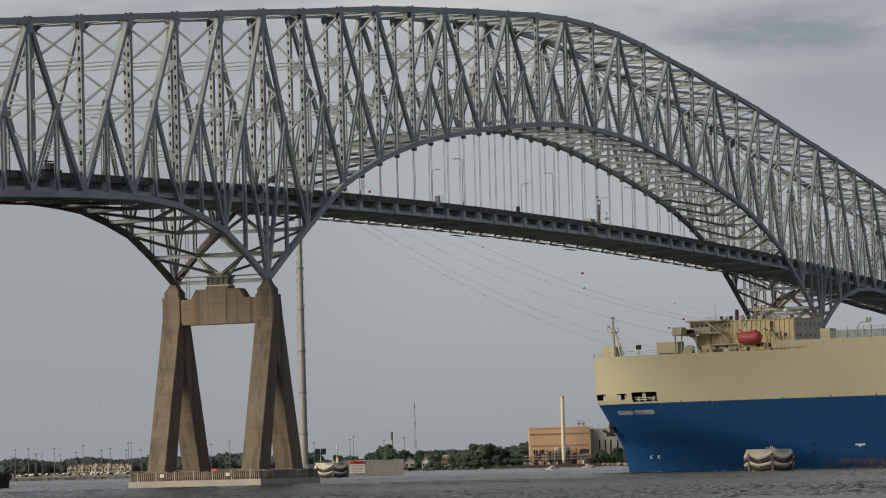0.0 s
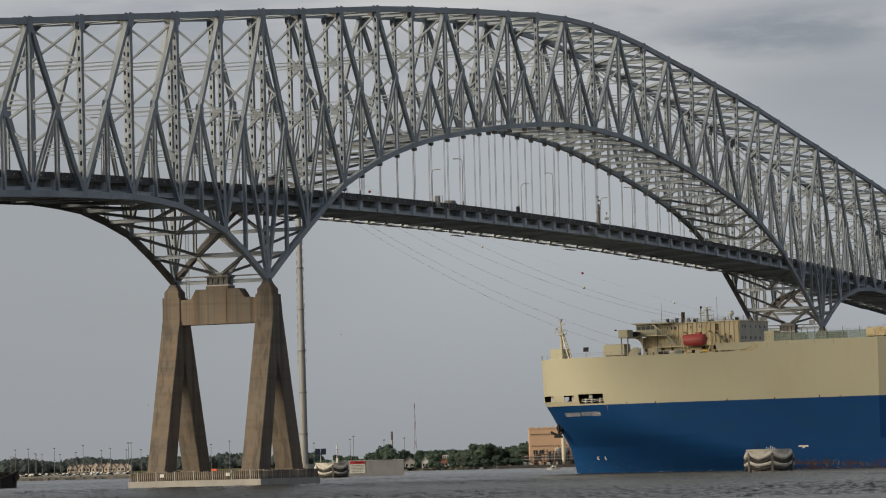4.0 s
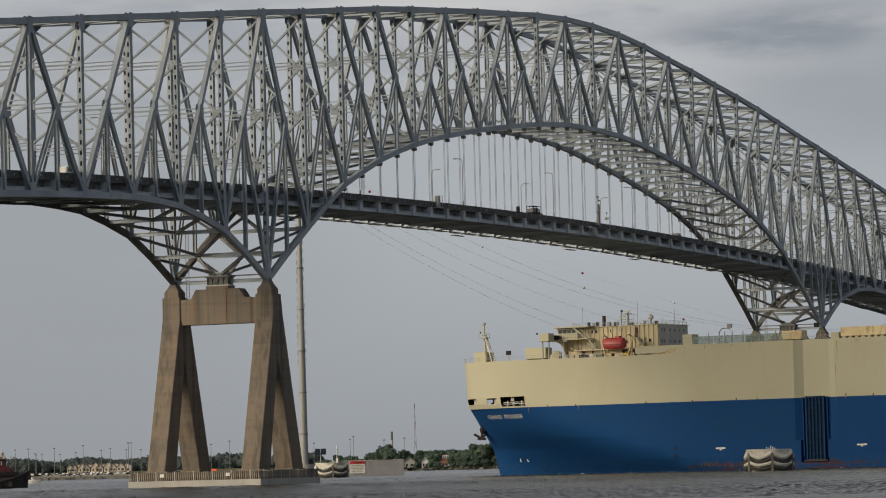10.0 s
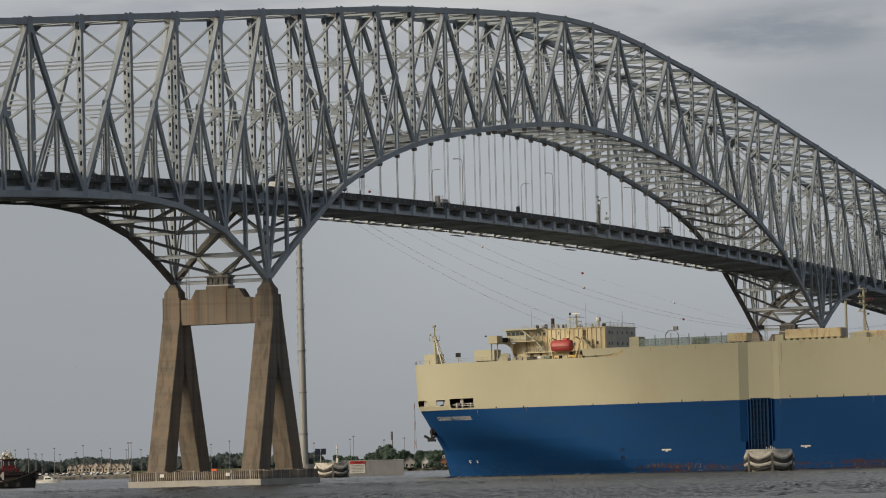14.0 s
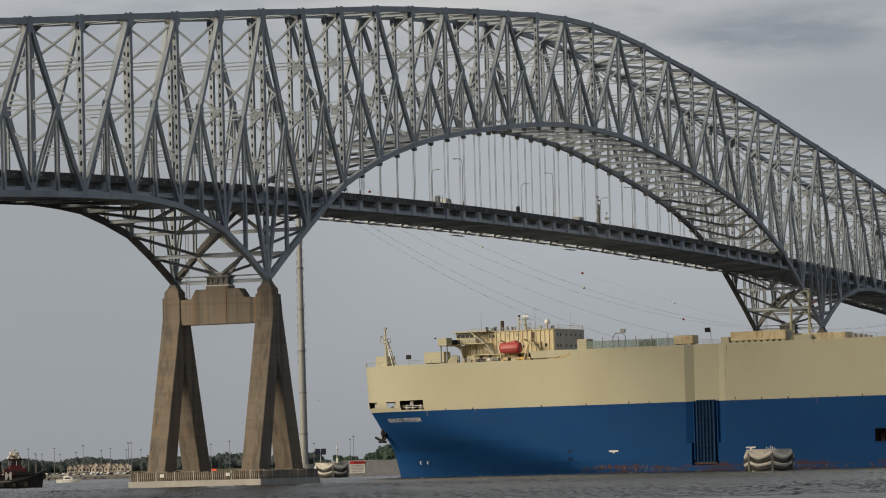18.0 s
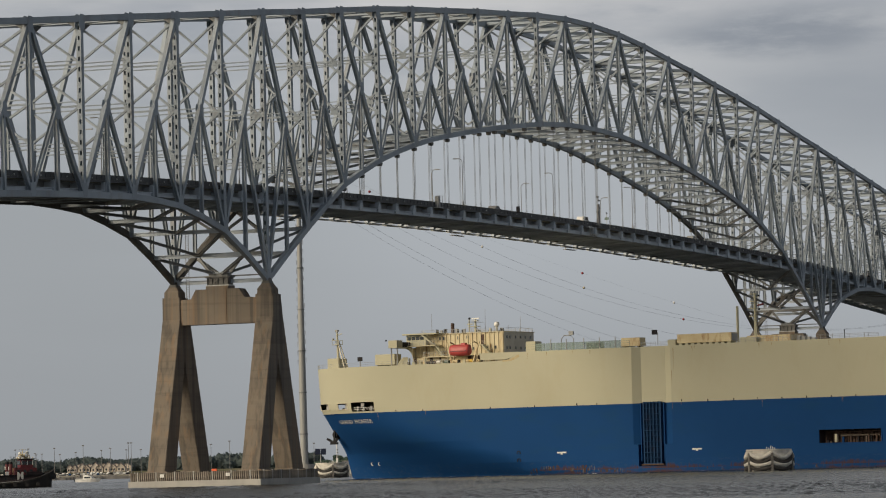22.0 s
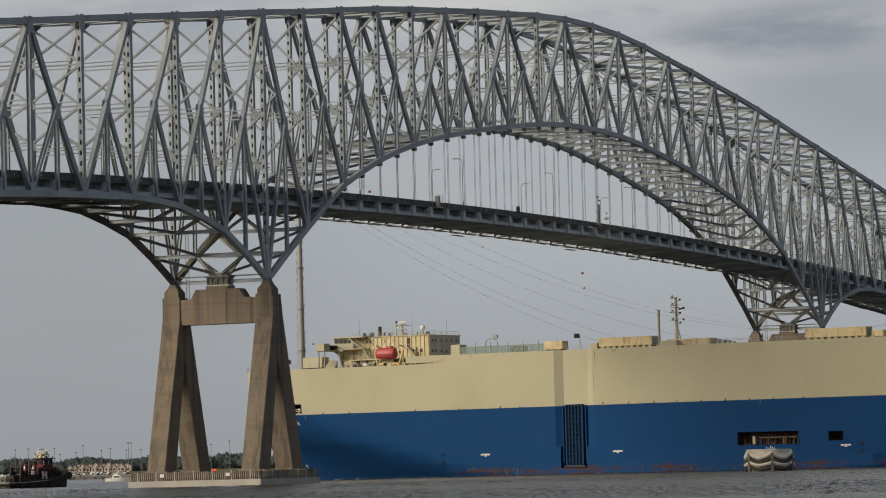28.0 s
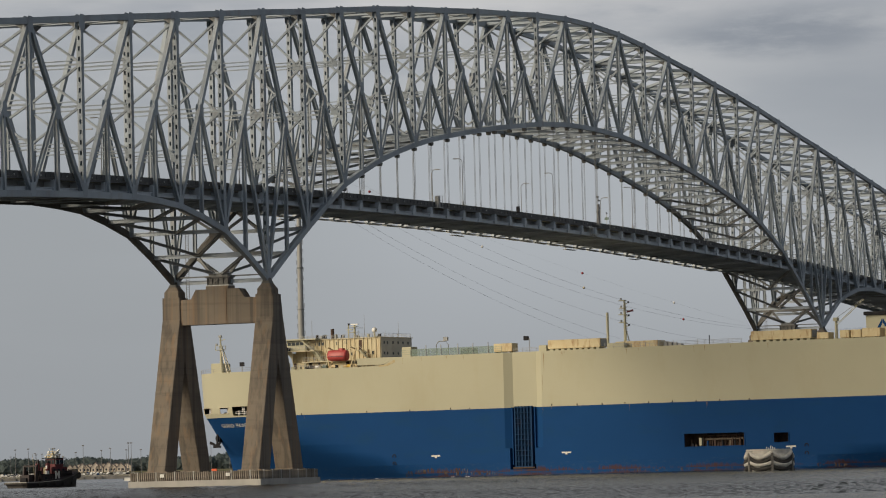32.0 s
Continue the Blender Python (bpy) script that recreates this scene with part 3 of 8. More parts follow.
def build_bracing():
    S = M["steel"]
    for k in range(K0, K1 + 1):
        a, b = top_pt(k, -TW), top_pt(k, TW)
        part("top_strut", hbar(a, b, 1.0, 0.85, (0, 0, 1)), S, bridge)
        if k < K1:
            c, d = top_pt(k + 1, -TW), top_pt(k + 1, TW)
            m = (a + b + c + d) / 4
            part("top_lateral", bar(a, d, 0.65, 0.6, (0, 0, 1)), S, bridge)
            part("top_lateral", bar(b, m, 0.65, 0.6, (0, 0, 1)), S, bridge)
            part("top_lateral", bar(m, c, 0.65, 0.6, (0, 0, 1)), S, bridge)
        for s in (-1, 1):
            zk = top_z(k)
            knee = prism([(s * (TW - 0.3), zk - 3.4), (s * (TW - 0.3), zk - 0.3), (s * (TW - 2.6), zk - 0.3), (s * (TW - 1.0), zk - 1.5)][::s], -0.09, 0.09, Matrix.Translation((k * PANEL, 0, 0)) @ Matrix.Rotation(pi / 2, 4, 'Z'))
            part("knee_plate", knee, M["leg_steel"], bridge)
        # sway frame between the two verticals
        x, zt = k * PANEL, top_z(k)
        zl = max(low_z(2 * k) + 0.5, rail_z(x) + 4.8)
        n = max(1, min(3, round((zt - zl) / 7.0)))
        lev = [zt - 0.45 - (zt - 0.45 - zl) * i / n for i in range(n + 1)]
        for i in range(1, n + 1):
            z = lev[i]
            if i < n or z > low_z(2 * k) + 1.5:
                for o in (-0.35, 0.35):
                    part("sway_strut", bar((x, -TW, z + o), (x, TW, z + o), 0.19, 0.19, (0, 0, 1)), S, bridge)
                part("sway_gusset", box((x, 0, z), (0.14, 1.5, 1.25)), S, bridge)
            for s in (-1, 1):
                part("sway_brace", bar((x, s * TW, lev[i - 1] - 0.35), (x, 0, z + 0.5), 0.36, 0.38, (1, 0, 0)), S, bridge)
    for j in range(2 * K0, 2 * K1 + 1):
        a, b = low_pt(j, -TW), low_pt(j, TW)
        under = 4 <= j <= 36
        # Leg struts take the lighter paint to imitate sunlit faces.
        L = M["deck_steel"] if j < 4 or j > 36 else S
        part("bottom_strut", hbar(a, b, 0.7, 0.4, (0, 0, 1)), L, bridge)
        if j < 2 * K1 and (under or -9 < j < 49):
            c, d = low_pt(j + 1, -TW), low_pt(j + 1, TW)
            near = 0 if abs(j) < 10 else 40 if abs(j - 40) < 10 else None
            if near is None:
                # K bracing whose points lie towards the crown
                p, q, m = (a, b, (c + d) / 2) if j < 20 else (c, d, (a + b) / 2)
                for end in (p, q):
                    part("bottom_lateral", bar(end, m, 0.34, 0.38, (0, 0, 1)), L, bridge)
            else:
                # K bracing that points down towards the pier, its paint darkened as if shaded
                if j + 0.5 > near:
                    a, b, c, d = c, d, a, b
                m = (c + d) / 2 + (Vector((0, 0, 1.2)) if j in (near, near - 1) else Vector((0, 0, 0)))
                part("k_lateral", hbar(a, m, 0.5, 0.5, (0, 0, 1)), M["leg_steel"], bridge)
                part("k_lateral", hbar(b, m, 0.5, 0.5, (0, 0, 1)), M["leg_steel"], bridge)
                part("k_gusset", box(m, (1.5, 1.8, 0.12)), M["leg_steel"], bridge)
    # cross frames in the legs above the piers, painted darker to imitate shade
    for jp in (0, 40):
        x = jp * HALF
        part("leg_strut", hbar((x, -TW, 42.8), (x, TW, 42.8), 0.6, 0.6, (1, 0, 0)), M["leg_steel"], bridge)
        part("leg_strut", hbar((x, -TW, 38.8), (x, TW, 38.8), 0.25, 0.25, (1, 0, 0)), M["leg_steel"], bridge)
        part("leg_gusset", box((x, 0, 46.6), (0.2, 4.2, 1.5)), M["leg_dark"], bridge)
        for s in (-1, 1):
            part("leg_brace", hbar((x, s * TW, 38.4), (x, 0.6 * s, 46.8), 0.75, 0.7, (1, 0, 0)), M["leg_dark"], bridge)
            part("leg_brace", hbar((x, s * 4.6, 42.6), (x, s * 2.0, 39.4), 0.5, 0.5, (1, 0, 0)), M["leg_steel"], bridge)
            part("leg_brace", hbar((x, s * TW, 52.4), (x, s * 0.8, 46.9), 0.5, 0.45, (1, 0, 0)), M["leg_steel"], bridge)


def build_deck():
    D = M["deck_steel"]
    xs = [i * HALF for i in range(-60, 117)]
    for x0, x1 in zip(xs, xs[1:]):
        z0, z1 = rail_z(x0), rail_z(x1)
        main = K0 * PANEL <= x0 < K1 * PANEL
        bm = bmesh.new()
        add_bar(bm, (x0, 0, z0 - 0.87), (x1, 0, z1 - 0.87), 17.2, 0.24)
        part("deck_slab", bm, M["pale_concrete"], bridge)
        part("road_surface", bar((x0, 0, z0 - 0.72), (x1, 0, z1 - 0.72), 16.9, 0.05), M["road"], bridge)
        for s in (-1, 1):
            bm = bar((x0, s * 8.7, z0 - 0.5), (x1, s * 8.7, z1 - 0.5), 0.22, 0.8)
            add_bar(bm, (x0, s * 8.7, z0 - 0.04), (x1, s * 8.7, z1 - 0.04), 0.14, 0.09)
            for q in range(5):
                f = (q + 0.5) / 5
                add_box(bm, (x0 + (x1 - x0) * f, s * 8.83, z0 + (z1 - z0) * f - 0.4), (0.18, 0.14, 0.8))
            part("parapet", bm, M["parapet"], bridge)
            if s < 0 and -7 * PANEL < x0 < 22 * PANEL:
                part("reflector", box(((x0 + x1) / 2, -8.92, (z0 + z1) / 2 - 0.62), (0.34, 0.05, 0.26)), M["galv"], bridge)
            part("slab_edge", bar((x0, s * 8.75, z0 - 1.12), (x1, s * 8.75, z1 - 1.12), 0.4, 0.34), M["parapet"], bridge)
            # Girder is painted darker to imitate shade below the slab overhang.
            part("edge_girder", hbar((x0, s * 6.9, z0 - 2.2), (x1, s * 6.9, z1 - 2.2), 0.4, 1.8, (0, 1, 0), 0.08), M["leg_steel"], bridge)
            if s < 0 or not 2 * PANEL < x0 < 17.5 * PANEL:
                part("lower_edge_beam", hbar((x0, s * 8.9, z0 - 2.95), (x1, s * 8.9, z1 - 2.95), 0.75, 0.55, (0, 0, 1), 0.1), D, bridge)
        # Pale plates added to imitate sunlit undersides along the far deck edge.
        if PANEL < x0 < 18 * PANEL:
            part("walkway_plate", bar((x0 + 1.2, 9.3, z0 + (z1 - z0) * 0.13 - 3.42), (x0 + 8.2, 9.3, z0 + (z1 - z0) * 0.9 - 3.42), 1.3, 0.2), M["galv"], bridge)
        # Thin bar added to draw a straight lower line along the far edge.
        if 2 * PANEL < x0 < 17.5 * PANEL:
            part("walkway_rail", bar((x0, 9.1, z0 - 3.38), (x1, 9.1, z1 - 3.38), 0.22, 0.16), D, bridge)
        if main:
            part("floor_beam", hbar((x0, -9.2, z0 - 2.5), (x0, 9.2, z0 - 2.5), 1.7, 0.5, (0, 0, 1)), D, bridge)
            for s in (-1, 1):
                part("beam_bracket", prism([(x0 - 0.45, z0 - 1.25), (x0 + 0.45, z0 - 1.25), (x0 + 0.85, z0 - 3.3), (x0 - 0.85, z0 - 3.3)], s * 8.9 - 0.42, s * 8.9 + 0.42), D, bridge)
            for y in (-5.4, -2.7, 0, 2.7, 5.4):
                part("stringer", hbar((x0, y, z0 - 1.7), (x1, y, z1 - 1.7), 0.3, 0.9, (0, 1, 0), 0.06), D, bridge)
            w = 8.6 if round(x0 / HALF) % 2 else -8.6
            part("deck_lateral", bar((x0, -w, z0 - 3.3), (x1, w, z1 - 3.3), 0.32, 0.28, (0, 0, 1)), D, bridge)
        else:
            for y in (-4, 4):
                part("stringer", hbar((x0, y, z0 - 2.2), (x1, y, z1 - 2.2), 0.5, 2.0, (0, 1, 0), 0.06), D, bridge)


for ty in (-TW, TW):
    build_truss(ty)
build_bracing()
build_deck()


# ---- piers ----
def tapered(p0, s0, p1, s1):
    bm = bmesh.new()
    lo = [bm.verts.new((p0[0] + a * s0[0] / 2, p0[1] + b * s0[1] / 2, p0[2])) for a, b in ((-1, -1), (1, -1), (1, 1), (-1, 1))]
    hi = [bm.verts.new((p1[0] + a * s1[0] / 2, p1[1] + b * s1[1] / 2, p1[2])) for a, b in ((-1, -1), (1, -1), (1, 1), (-1, 1))]
    bm.faces.new(lo[::-1])
    bm.faces.new(hi)
    for i in range(4):
        bm.faces.new((lo[i], lo[(i + 1) % 4], hi[(i + 1) % 4], hi[i]))
    bmesh.ops.bevel(bm, geom=[e for e in bm.edges if abs((e.verts[0].co - e.verts[1].co).z) > 0.5], offset=0.10, segments=1, affect='EDGES')
    return bm


def lift(x0, d0, z0, x1, d1, z1, y, wide):
    """One pour of concrete between two levels, leaning and tapering with its leg."""
    return tapered((x0, y, z0), (d0, wide, 0), (x1, y, z1), (d1, wide, 0))


def build_pier(label):
    p = thing("bridge_pier", label, "pier")
    C = M["concrete"]
    foot, fork, neck, head = 3.4, 23.2, 31.0, 35.1

    def outer(s, z):
        """Where the outer face of a leg lies at a level."""
        return s * (1.72 + 7.6 * (neck - z) / (neck - foot)) if s < 0 else 2.1 + 8.0 * (33.0 - z) / (33.0 - foot)

    def inner(s, z):
        return s * (4.5 if s < 0 else 5.4) * (fork - z) / (fork - foot)
    for y in (-TW, TW):
        for s in (-1, 1):
            leg = thing("leg", "", "")
            leg.parent = p
            n = 7
            for i in range(n):
                z0 = foot - 0.5 if i == 0 else foot + (fork - foot) * i / n
                z1 = foot + (fork - foot) * (i + 1) / n
                wide = 3.62 - 0.024 * (i % 2)
                (a0, b0), (a1, b1) = (outer(s, z0), inner(s, z0)), (outer(s, z1), inner(s, z1))
                part("concrete_lift", lift((a0 + b0) / 2, abs(a0 - b0), z0, (a1 + b1) / 2, abs(a1 - b1), z1, y, wide), C, leg)
            part("footing", tapered((s * 6.95, y, 2.5), (6.2, 5.0, 0), (s * 6.95, y, 2.95), (5.7, 4.6, 0)), C, p)
        trunk = thing("leg", "", "")
        trunk.parent = p
        levels = [fork, 25.8, 28.4, neck]
        for i, (z0, z1) in enumerate(zip(levels, levels[1:])):
            (a0, b0), (a1, b1) = [(outer(-1, z), outer(1, z)) for z in (z0, z1)]
            part("concrete_lift", lift((a0 + b0) / 2, b0 - a0, z0, (a1 + b1) / 2, b1 - a1, z1, y, 3.64 - 0.024 * (i % 2)), C, trunk)
        part("leg_head", lift((outer(-1, neck) + outer(1, neck)) / 2, outer(1, neck) - outer(-1, neck), neck, 0.1, 3.5, head, y, 3.62), C, trunk)
        part("pedestal", tapered((0, y, head), (3.0, 3.0, 0), (0, y, 36.15), (2.95, 2.95, 0)), C, p)
        part("pedestal_cap", tapered((0, y, 36.15), (2.9, 2.9, 0), (0, y, 37.3), (1.5, 1.5, 0)), C, p)
        part("bearing_shoe", tapered((0, y, 37.1), (2.0, 1.75, 0), (0, y, 38.1), (0.9, 1.0, 0)), M["leg_dark"], p)
    b = prism([(-7.75, 29.9), (7.75, 29.9), (7.75, 34.6), (5.5, 34.7), (4.5, 36.4), (-4.3, 36.4), (-5.4, 34.7), (-7.75, 34.6)], -1.45, 1.45, Matrix.Rotation(pi / 2, 4, 'Z'))
    part("cross_beam", b, C, p)
    part("beam_panel", box((0, 0.1, 33.3), (3.06, 3.7, 6.7)), C, p)
    part("bearing_plinth", box((0, 0.1, 36.68), (3.0, 4.5, 0.55)), C, p)
    # Pale plate stands in for the strip of light under the bearing.
    part("bearing_plate", box((0, 0.1, 37.06), (2.6, 4.7, 0.2)), M["galv"], p)
    part("wind_bearing", tapered((0, 0.1, 37.16), (2.2, 4.2, 0), (0, 0.1, 38.5), (1.9, 4.7, 0)), M["leg_dark"], p)
    for y in (-2.0, -1.0, 0.1, 1.2, 2.2):
        part("stiffener", box((-1.12, y, 37.8), (0.2, 0.1, 1.2)), M["leg_dark"], p)
    part("bearing_shelf", box((0, 0.1, 38.62), (2.4, 5.0, 0.2)), M["leg_dark"], p)
    part("bearing_housing", box((0, 0.1, 39.0), (1.7, 3.9, 0.56)), M["leg_steel"], p)
    part("bearing_cap", box((0, 0.1, 39.38), (2.1, 4.4, 0.2)), M["deck_steel"], p)
    lad = bmesh.new()
    for o in (-0.3, 0.3):
        add_bar(lad, (-1.4, 6.1 + o, 34.8), (-1.4, 6.1 + o, 47.5), 0.08, 0.08)
    for i in range(36):
        add_bar(lad, (-1.4, 5.8, 35.2 + i * 0.34), (-1.4, 6.4, 35.2 + i * 0.34), 0.05, 0.05, (0, 0, 1))
    part("ladder", lad, M["mast_grey"], p)
    return p


def build_fender(at):
    f = thing("pier_fender", "low concrete fender ring with upright timber posts round a bridge pier", "fender", at=at)
    a, b = 13.3, 13.3
    for c, s in (((-a + 0.6, 0, 0.45), (1.2, 2 * b, 1.5)), ((a - 0.6, 0, 0.45), (1.2, 2 * b, 1.5)), ((0, -b + 0.6, 0.452), (2 * a - 2.4, 1.2, 1.5)), ((0, b - 0.6, 0.452), (2 * a - 2.4, 1.2, 1.5))):
        part("concrete_wale", box(c, s), M["pale_concrete"], f)
    part("cap_slab", box((0, 0, 2.2), (24.4, 24.4, 0.7)), M["concrete"], f)
    # Black core added so the gaps between posts read as shade.
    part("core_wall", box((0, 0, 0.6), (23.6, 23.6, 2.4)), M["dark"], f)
    post = finish("post", box((0, 0, 1.95), (0.2, 0.2, 1.6)), M["fender"])
    tall = finish("post", box((0, 0, 1.98), (0.22, 0.22, 1.75)), M["pale_concrete"])
    rnd = random.Random(3)
    n = 62
    for i in range(n):
        q = -b + 0.5 + (2 * b - 1.0) * i / (n - 1)
        for x, y in ((-a + 0.35, q), (q, -b + 0.35), (a - 0.35, q), (q, b - 0.35)):
            o = part("post", tall if i % 9 == 4 else post, None, f)
            o.location = (x, y, rnd.uniform(-0.06, 0.06))
    part("rail", bar((-a + 0.62, -b, 2.62), (-a + 0.62, b, 2.62), 0.12, 0.16), M["fender"], f)
    part("rail", bar((-a + 0.7, -b + 0.6, 2.62), (a - 0.7, -b + 0.6, 2.62), 0.12, 0.16), M["fender"], f)
    for y in (6.4, -6.8):
        part("notice_board", box((-a - 0.0, y, 2.15), (0.08, 0.8, 0.6)), M["white"], f, "small white notice board")
    # Panel added on the fender to match an orange object beyond the pier.
    part("orange_marker", box((-11.5, -3.3, 3.0), (0.3, 1.0, 0.42)), M["orange"], f, "small orange panel standing in for an object beyond the pier")
    return f


pier = build_pier("tall brown concrete pier with splayed legs and a cross beam")
pier2 = copy_thing(pier, pose(40 * HALF, 0, 0))
pier2["label"] = "brown concrete pier standing behind the passing ship"
build_fender(pose(0, 0, 0))
build_fender(pose(40 * HALF, 0, 0))


def build_end_pier(x):
    p = thing("end_pier", "plain concrete end pier under the bridge deck", "pier")
    z = low_z(-24) - 1
    for y in (-TW, TW):
        part("column", tapered((x, y, -1), (4, 4, 0), (x, y, z - 2), (3, 3, 0)), M["concrete"], p)
    part("cap_beam", box((x, 0, z - 1.0), (3.4, 24, 2.0)), M["concrete"], p)


build_end_pier(K0 * PANEL)
build_end_pier(K1 * PANEL)


# ---- the car carrier: its own x runs to the bow, y to port, z up from the waterline ----
SHIP_TURN = 80.914
BEAM = 16.1
STEM = ((-2, -15.5), (0, -13.9), (6, -12.3), (10.7, -9.5), (15.4, -7.5), (16.5, -7.0), (30, -6.9))
ENTRY = ((0, 66), (3, 57), (6, 48), (8.5, 41), (10.7, 36), (15.4, 28), (17, 26), (26, 25))
FULL_A = ((0, 1.0), (3, 1.2), (6, 1.42), (10, 1.75), (15.4, 2.0), (26, 2.1))
FULL_B = ((0, 0.86), (3, 1.0), (6, 1.14), (10, 1.4), (15.4, 1.8), (26, 2.0))


def between(z, tab):
    return float(np.interp(z, [a for a, b in tab], [b for a, b in tab]))


def half_breadth(d, z):
    u = min(max(d / between(z, ENTRY), 0.0), 1.0)
    return BEAM * (1 - (1 - u) ** between(z, FULL_A)) ** (1 / between(z, FULL_B))


def sheer(x):
    return float(np.interp(-x, (64.5, 66.0, 69.0), (26.1, 26.3, 28.0)))


def hull_x(d, z):
    """Distance d aft of the stem, drawn together so that all levels agree 60 m aft."""
    s = between(z, STEM)
    return s - d * (s + 65) / 58.0 if d < 58 else -7.0 - d


def hull_pt(d, z, side):
    x = hull_x(d, z)
    y = half_breadth(between(z, STEM) - x, z)
    if x < -97.65 and x > -107.55 and z > 6.2:
        y -= float(np.interp(-x, (97.7, 99.6, 105.7, 107.5), (0, 0.95, 0.95, 0)))
    elif -105.6 < x < -98.9 and z > 1.4:
        y -= 1.6
    if x < -180:
        y -= (x + 180) ** 2 * 0.004
    if x < -174:
        y -= max(0, min(1, (-174 - x) / 12) * 4.6 - z) * 0.8
    return Vector((x, side * y, z))


STATIONS = sorted([0, .25, .7, 1.4, 2.0, 3.2, 4.5, 6.2, 7.6, 8.5, 10, 11.3, 13, 14.7, 16, 18, 20.5, 23, 26, 30, 35, 41, 48, 53, 58, 59, 60.5, 62, 70, 80,
                   90.65, 90.7, 91.3, 91.9, 91.95, 92.6, 97.9, 98.55, 98.6, 98.7, 100.5, 100.55, 110, 120, 136, 143, 150.8, 157.8, 161.4, 168, 175, 181, 187, 193])
PORT_HOLES = [(16, 23, 15.75, 17.9), (11.3, 14.7, 16.3, 17.8), (2.0, 7.6, 16.4, 17.8), (136, 150.8, 5.4, 8.4), (157.8, 161.4, 5.9, 8.1)]


def hull_band(levels, follow_sheer=False, first=0.0, last=193.0, holes=PORT_HOLES):
    bm = bmesh.new()
    sts = [d for d in STATIONS if first <= d <= last]
    for side in (1, -1):
        grid = []
        for d in sts:
            row = []
            for z in levels:
                if follow_sheer and z == levels[-1]:
                    z = sheer(hull_x(d, 24))
                row.append(bm.verts.new(hull_pt(d, z, side)))
            grid.append(row)
        for i in range(len(sts) - 1):
            for j in range(len(levels) - 1):
                dm, zm = (sts[i] + sts[i + 1]) / 2, (levels[j] + levels[j + 1]) / 2
                if any(a < dm < b and c < zm < e for a, b, c, e in (holes if side > 0 or not holes else [(0.25, 2.0, 16.4, 17.8)])):
                    continue
                q = (grid[i][j], grid[i + 1][j], grid[i + 1][j + 1], grid[i][j + 1])
                bm.faces.new(q if side < 0 else q[::-1])
        if last == 193.0:
            if side == 1:
                tail = grid[-1]
            else:
                for j in range(len(levels) - 1):
                    bm.faces.new((tail[j], tail[j + 1], grid[-1][j + 1], grid[-1][j]))
    bmesh.ops.remove_doubles(bm, verts=bm.verts, dist=0.002)
    bmesh.ops.recalc_face_normals(bm, faces=bm.faces)
    return bm


def side_y(x, z):
    return half_breadth(between(z, STEM) - x, z)


def hull_text(body, d0, d1, z, height):
    cu = bpy.data.curves.new("name", 'FONT')
    cu.body, cu.size, cu.resolution_u = body, 1.0, 2
    cu.offset = 0.0
    ob = bpy.data.objects.new("name", cu)
    scene.collection.objects.link(ob)
    dg = bpy.context.evaluated_depsgraph_get()
    me = bpy.data.meshes.new_from_object(ob.evaluated_get(dg))
    bpy.data.objects.remove(ob)
    xs = [v.co.x for v in me.vertices]
    zs = [v.co.y for v in me.vertices]
    w, h = max(xs), max(zs)
    bm = bmesh.new()
    bm.from_mesh(me)
    bmesh.ops.triangulate(bm, faces=bm.faces)
    for v in bm.verts:
        d = d0 + (d1 - d0) * v.co.x / w
        zz = z + height * v.co.y / h
        p = hull_pt(d, zz, 1)
        q = hull_pt(d + 0.5, zz, 1) - p
        n = Vector((0, 0, 1)).cross(q).normalized()
        if n.y < 0:
            n = -n
        v.co = p + n * 0.06
    bpy.data.meshes.remove(me)
    return bm


ship = thing("car_carrier", "large blue and cream car carrier ship under way", "ship")


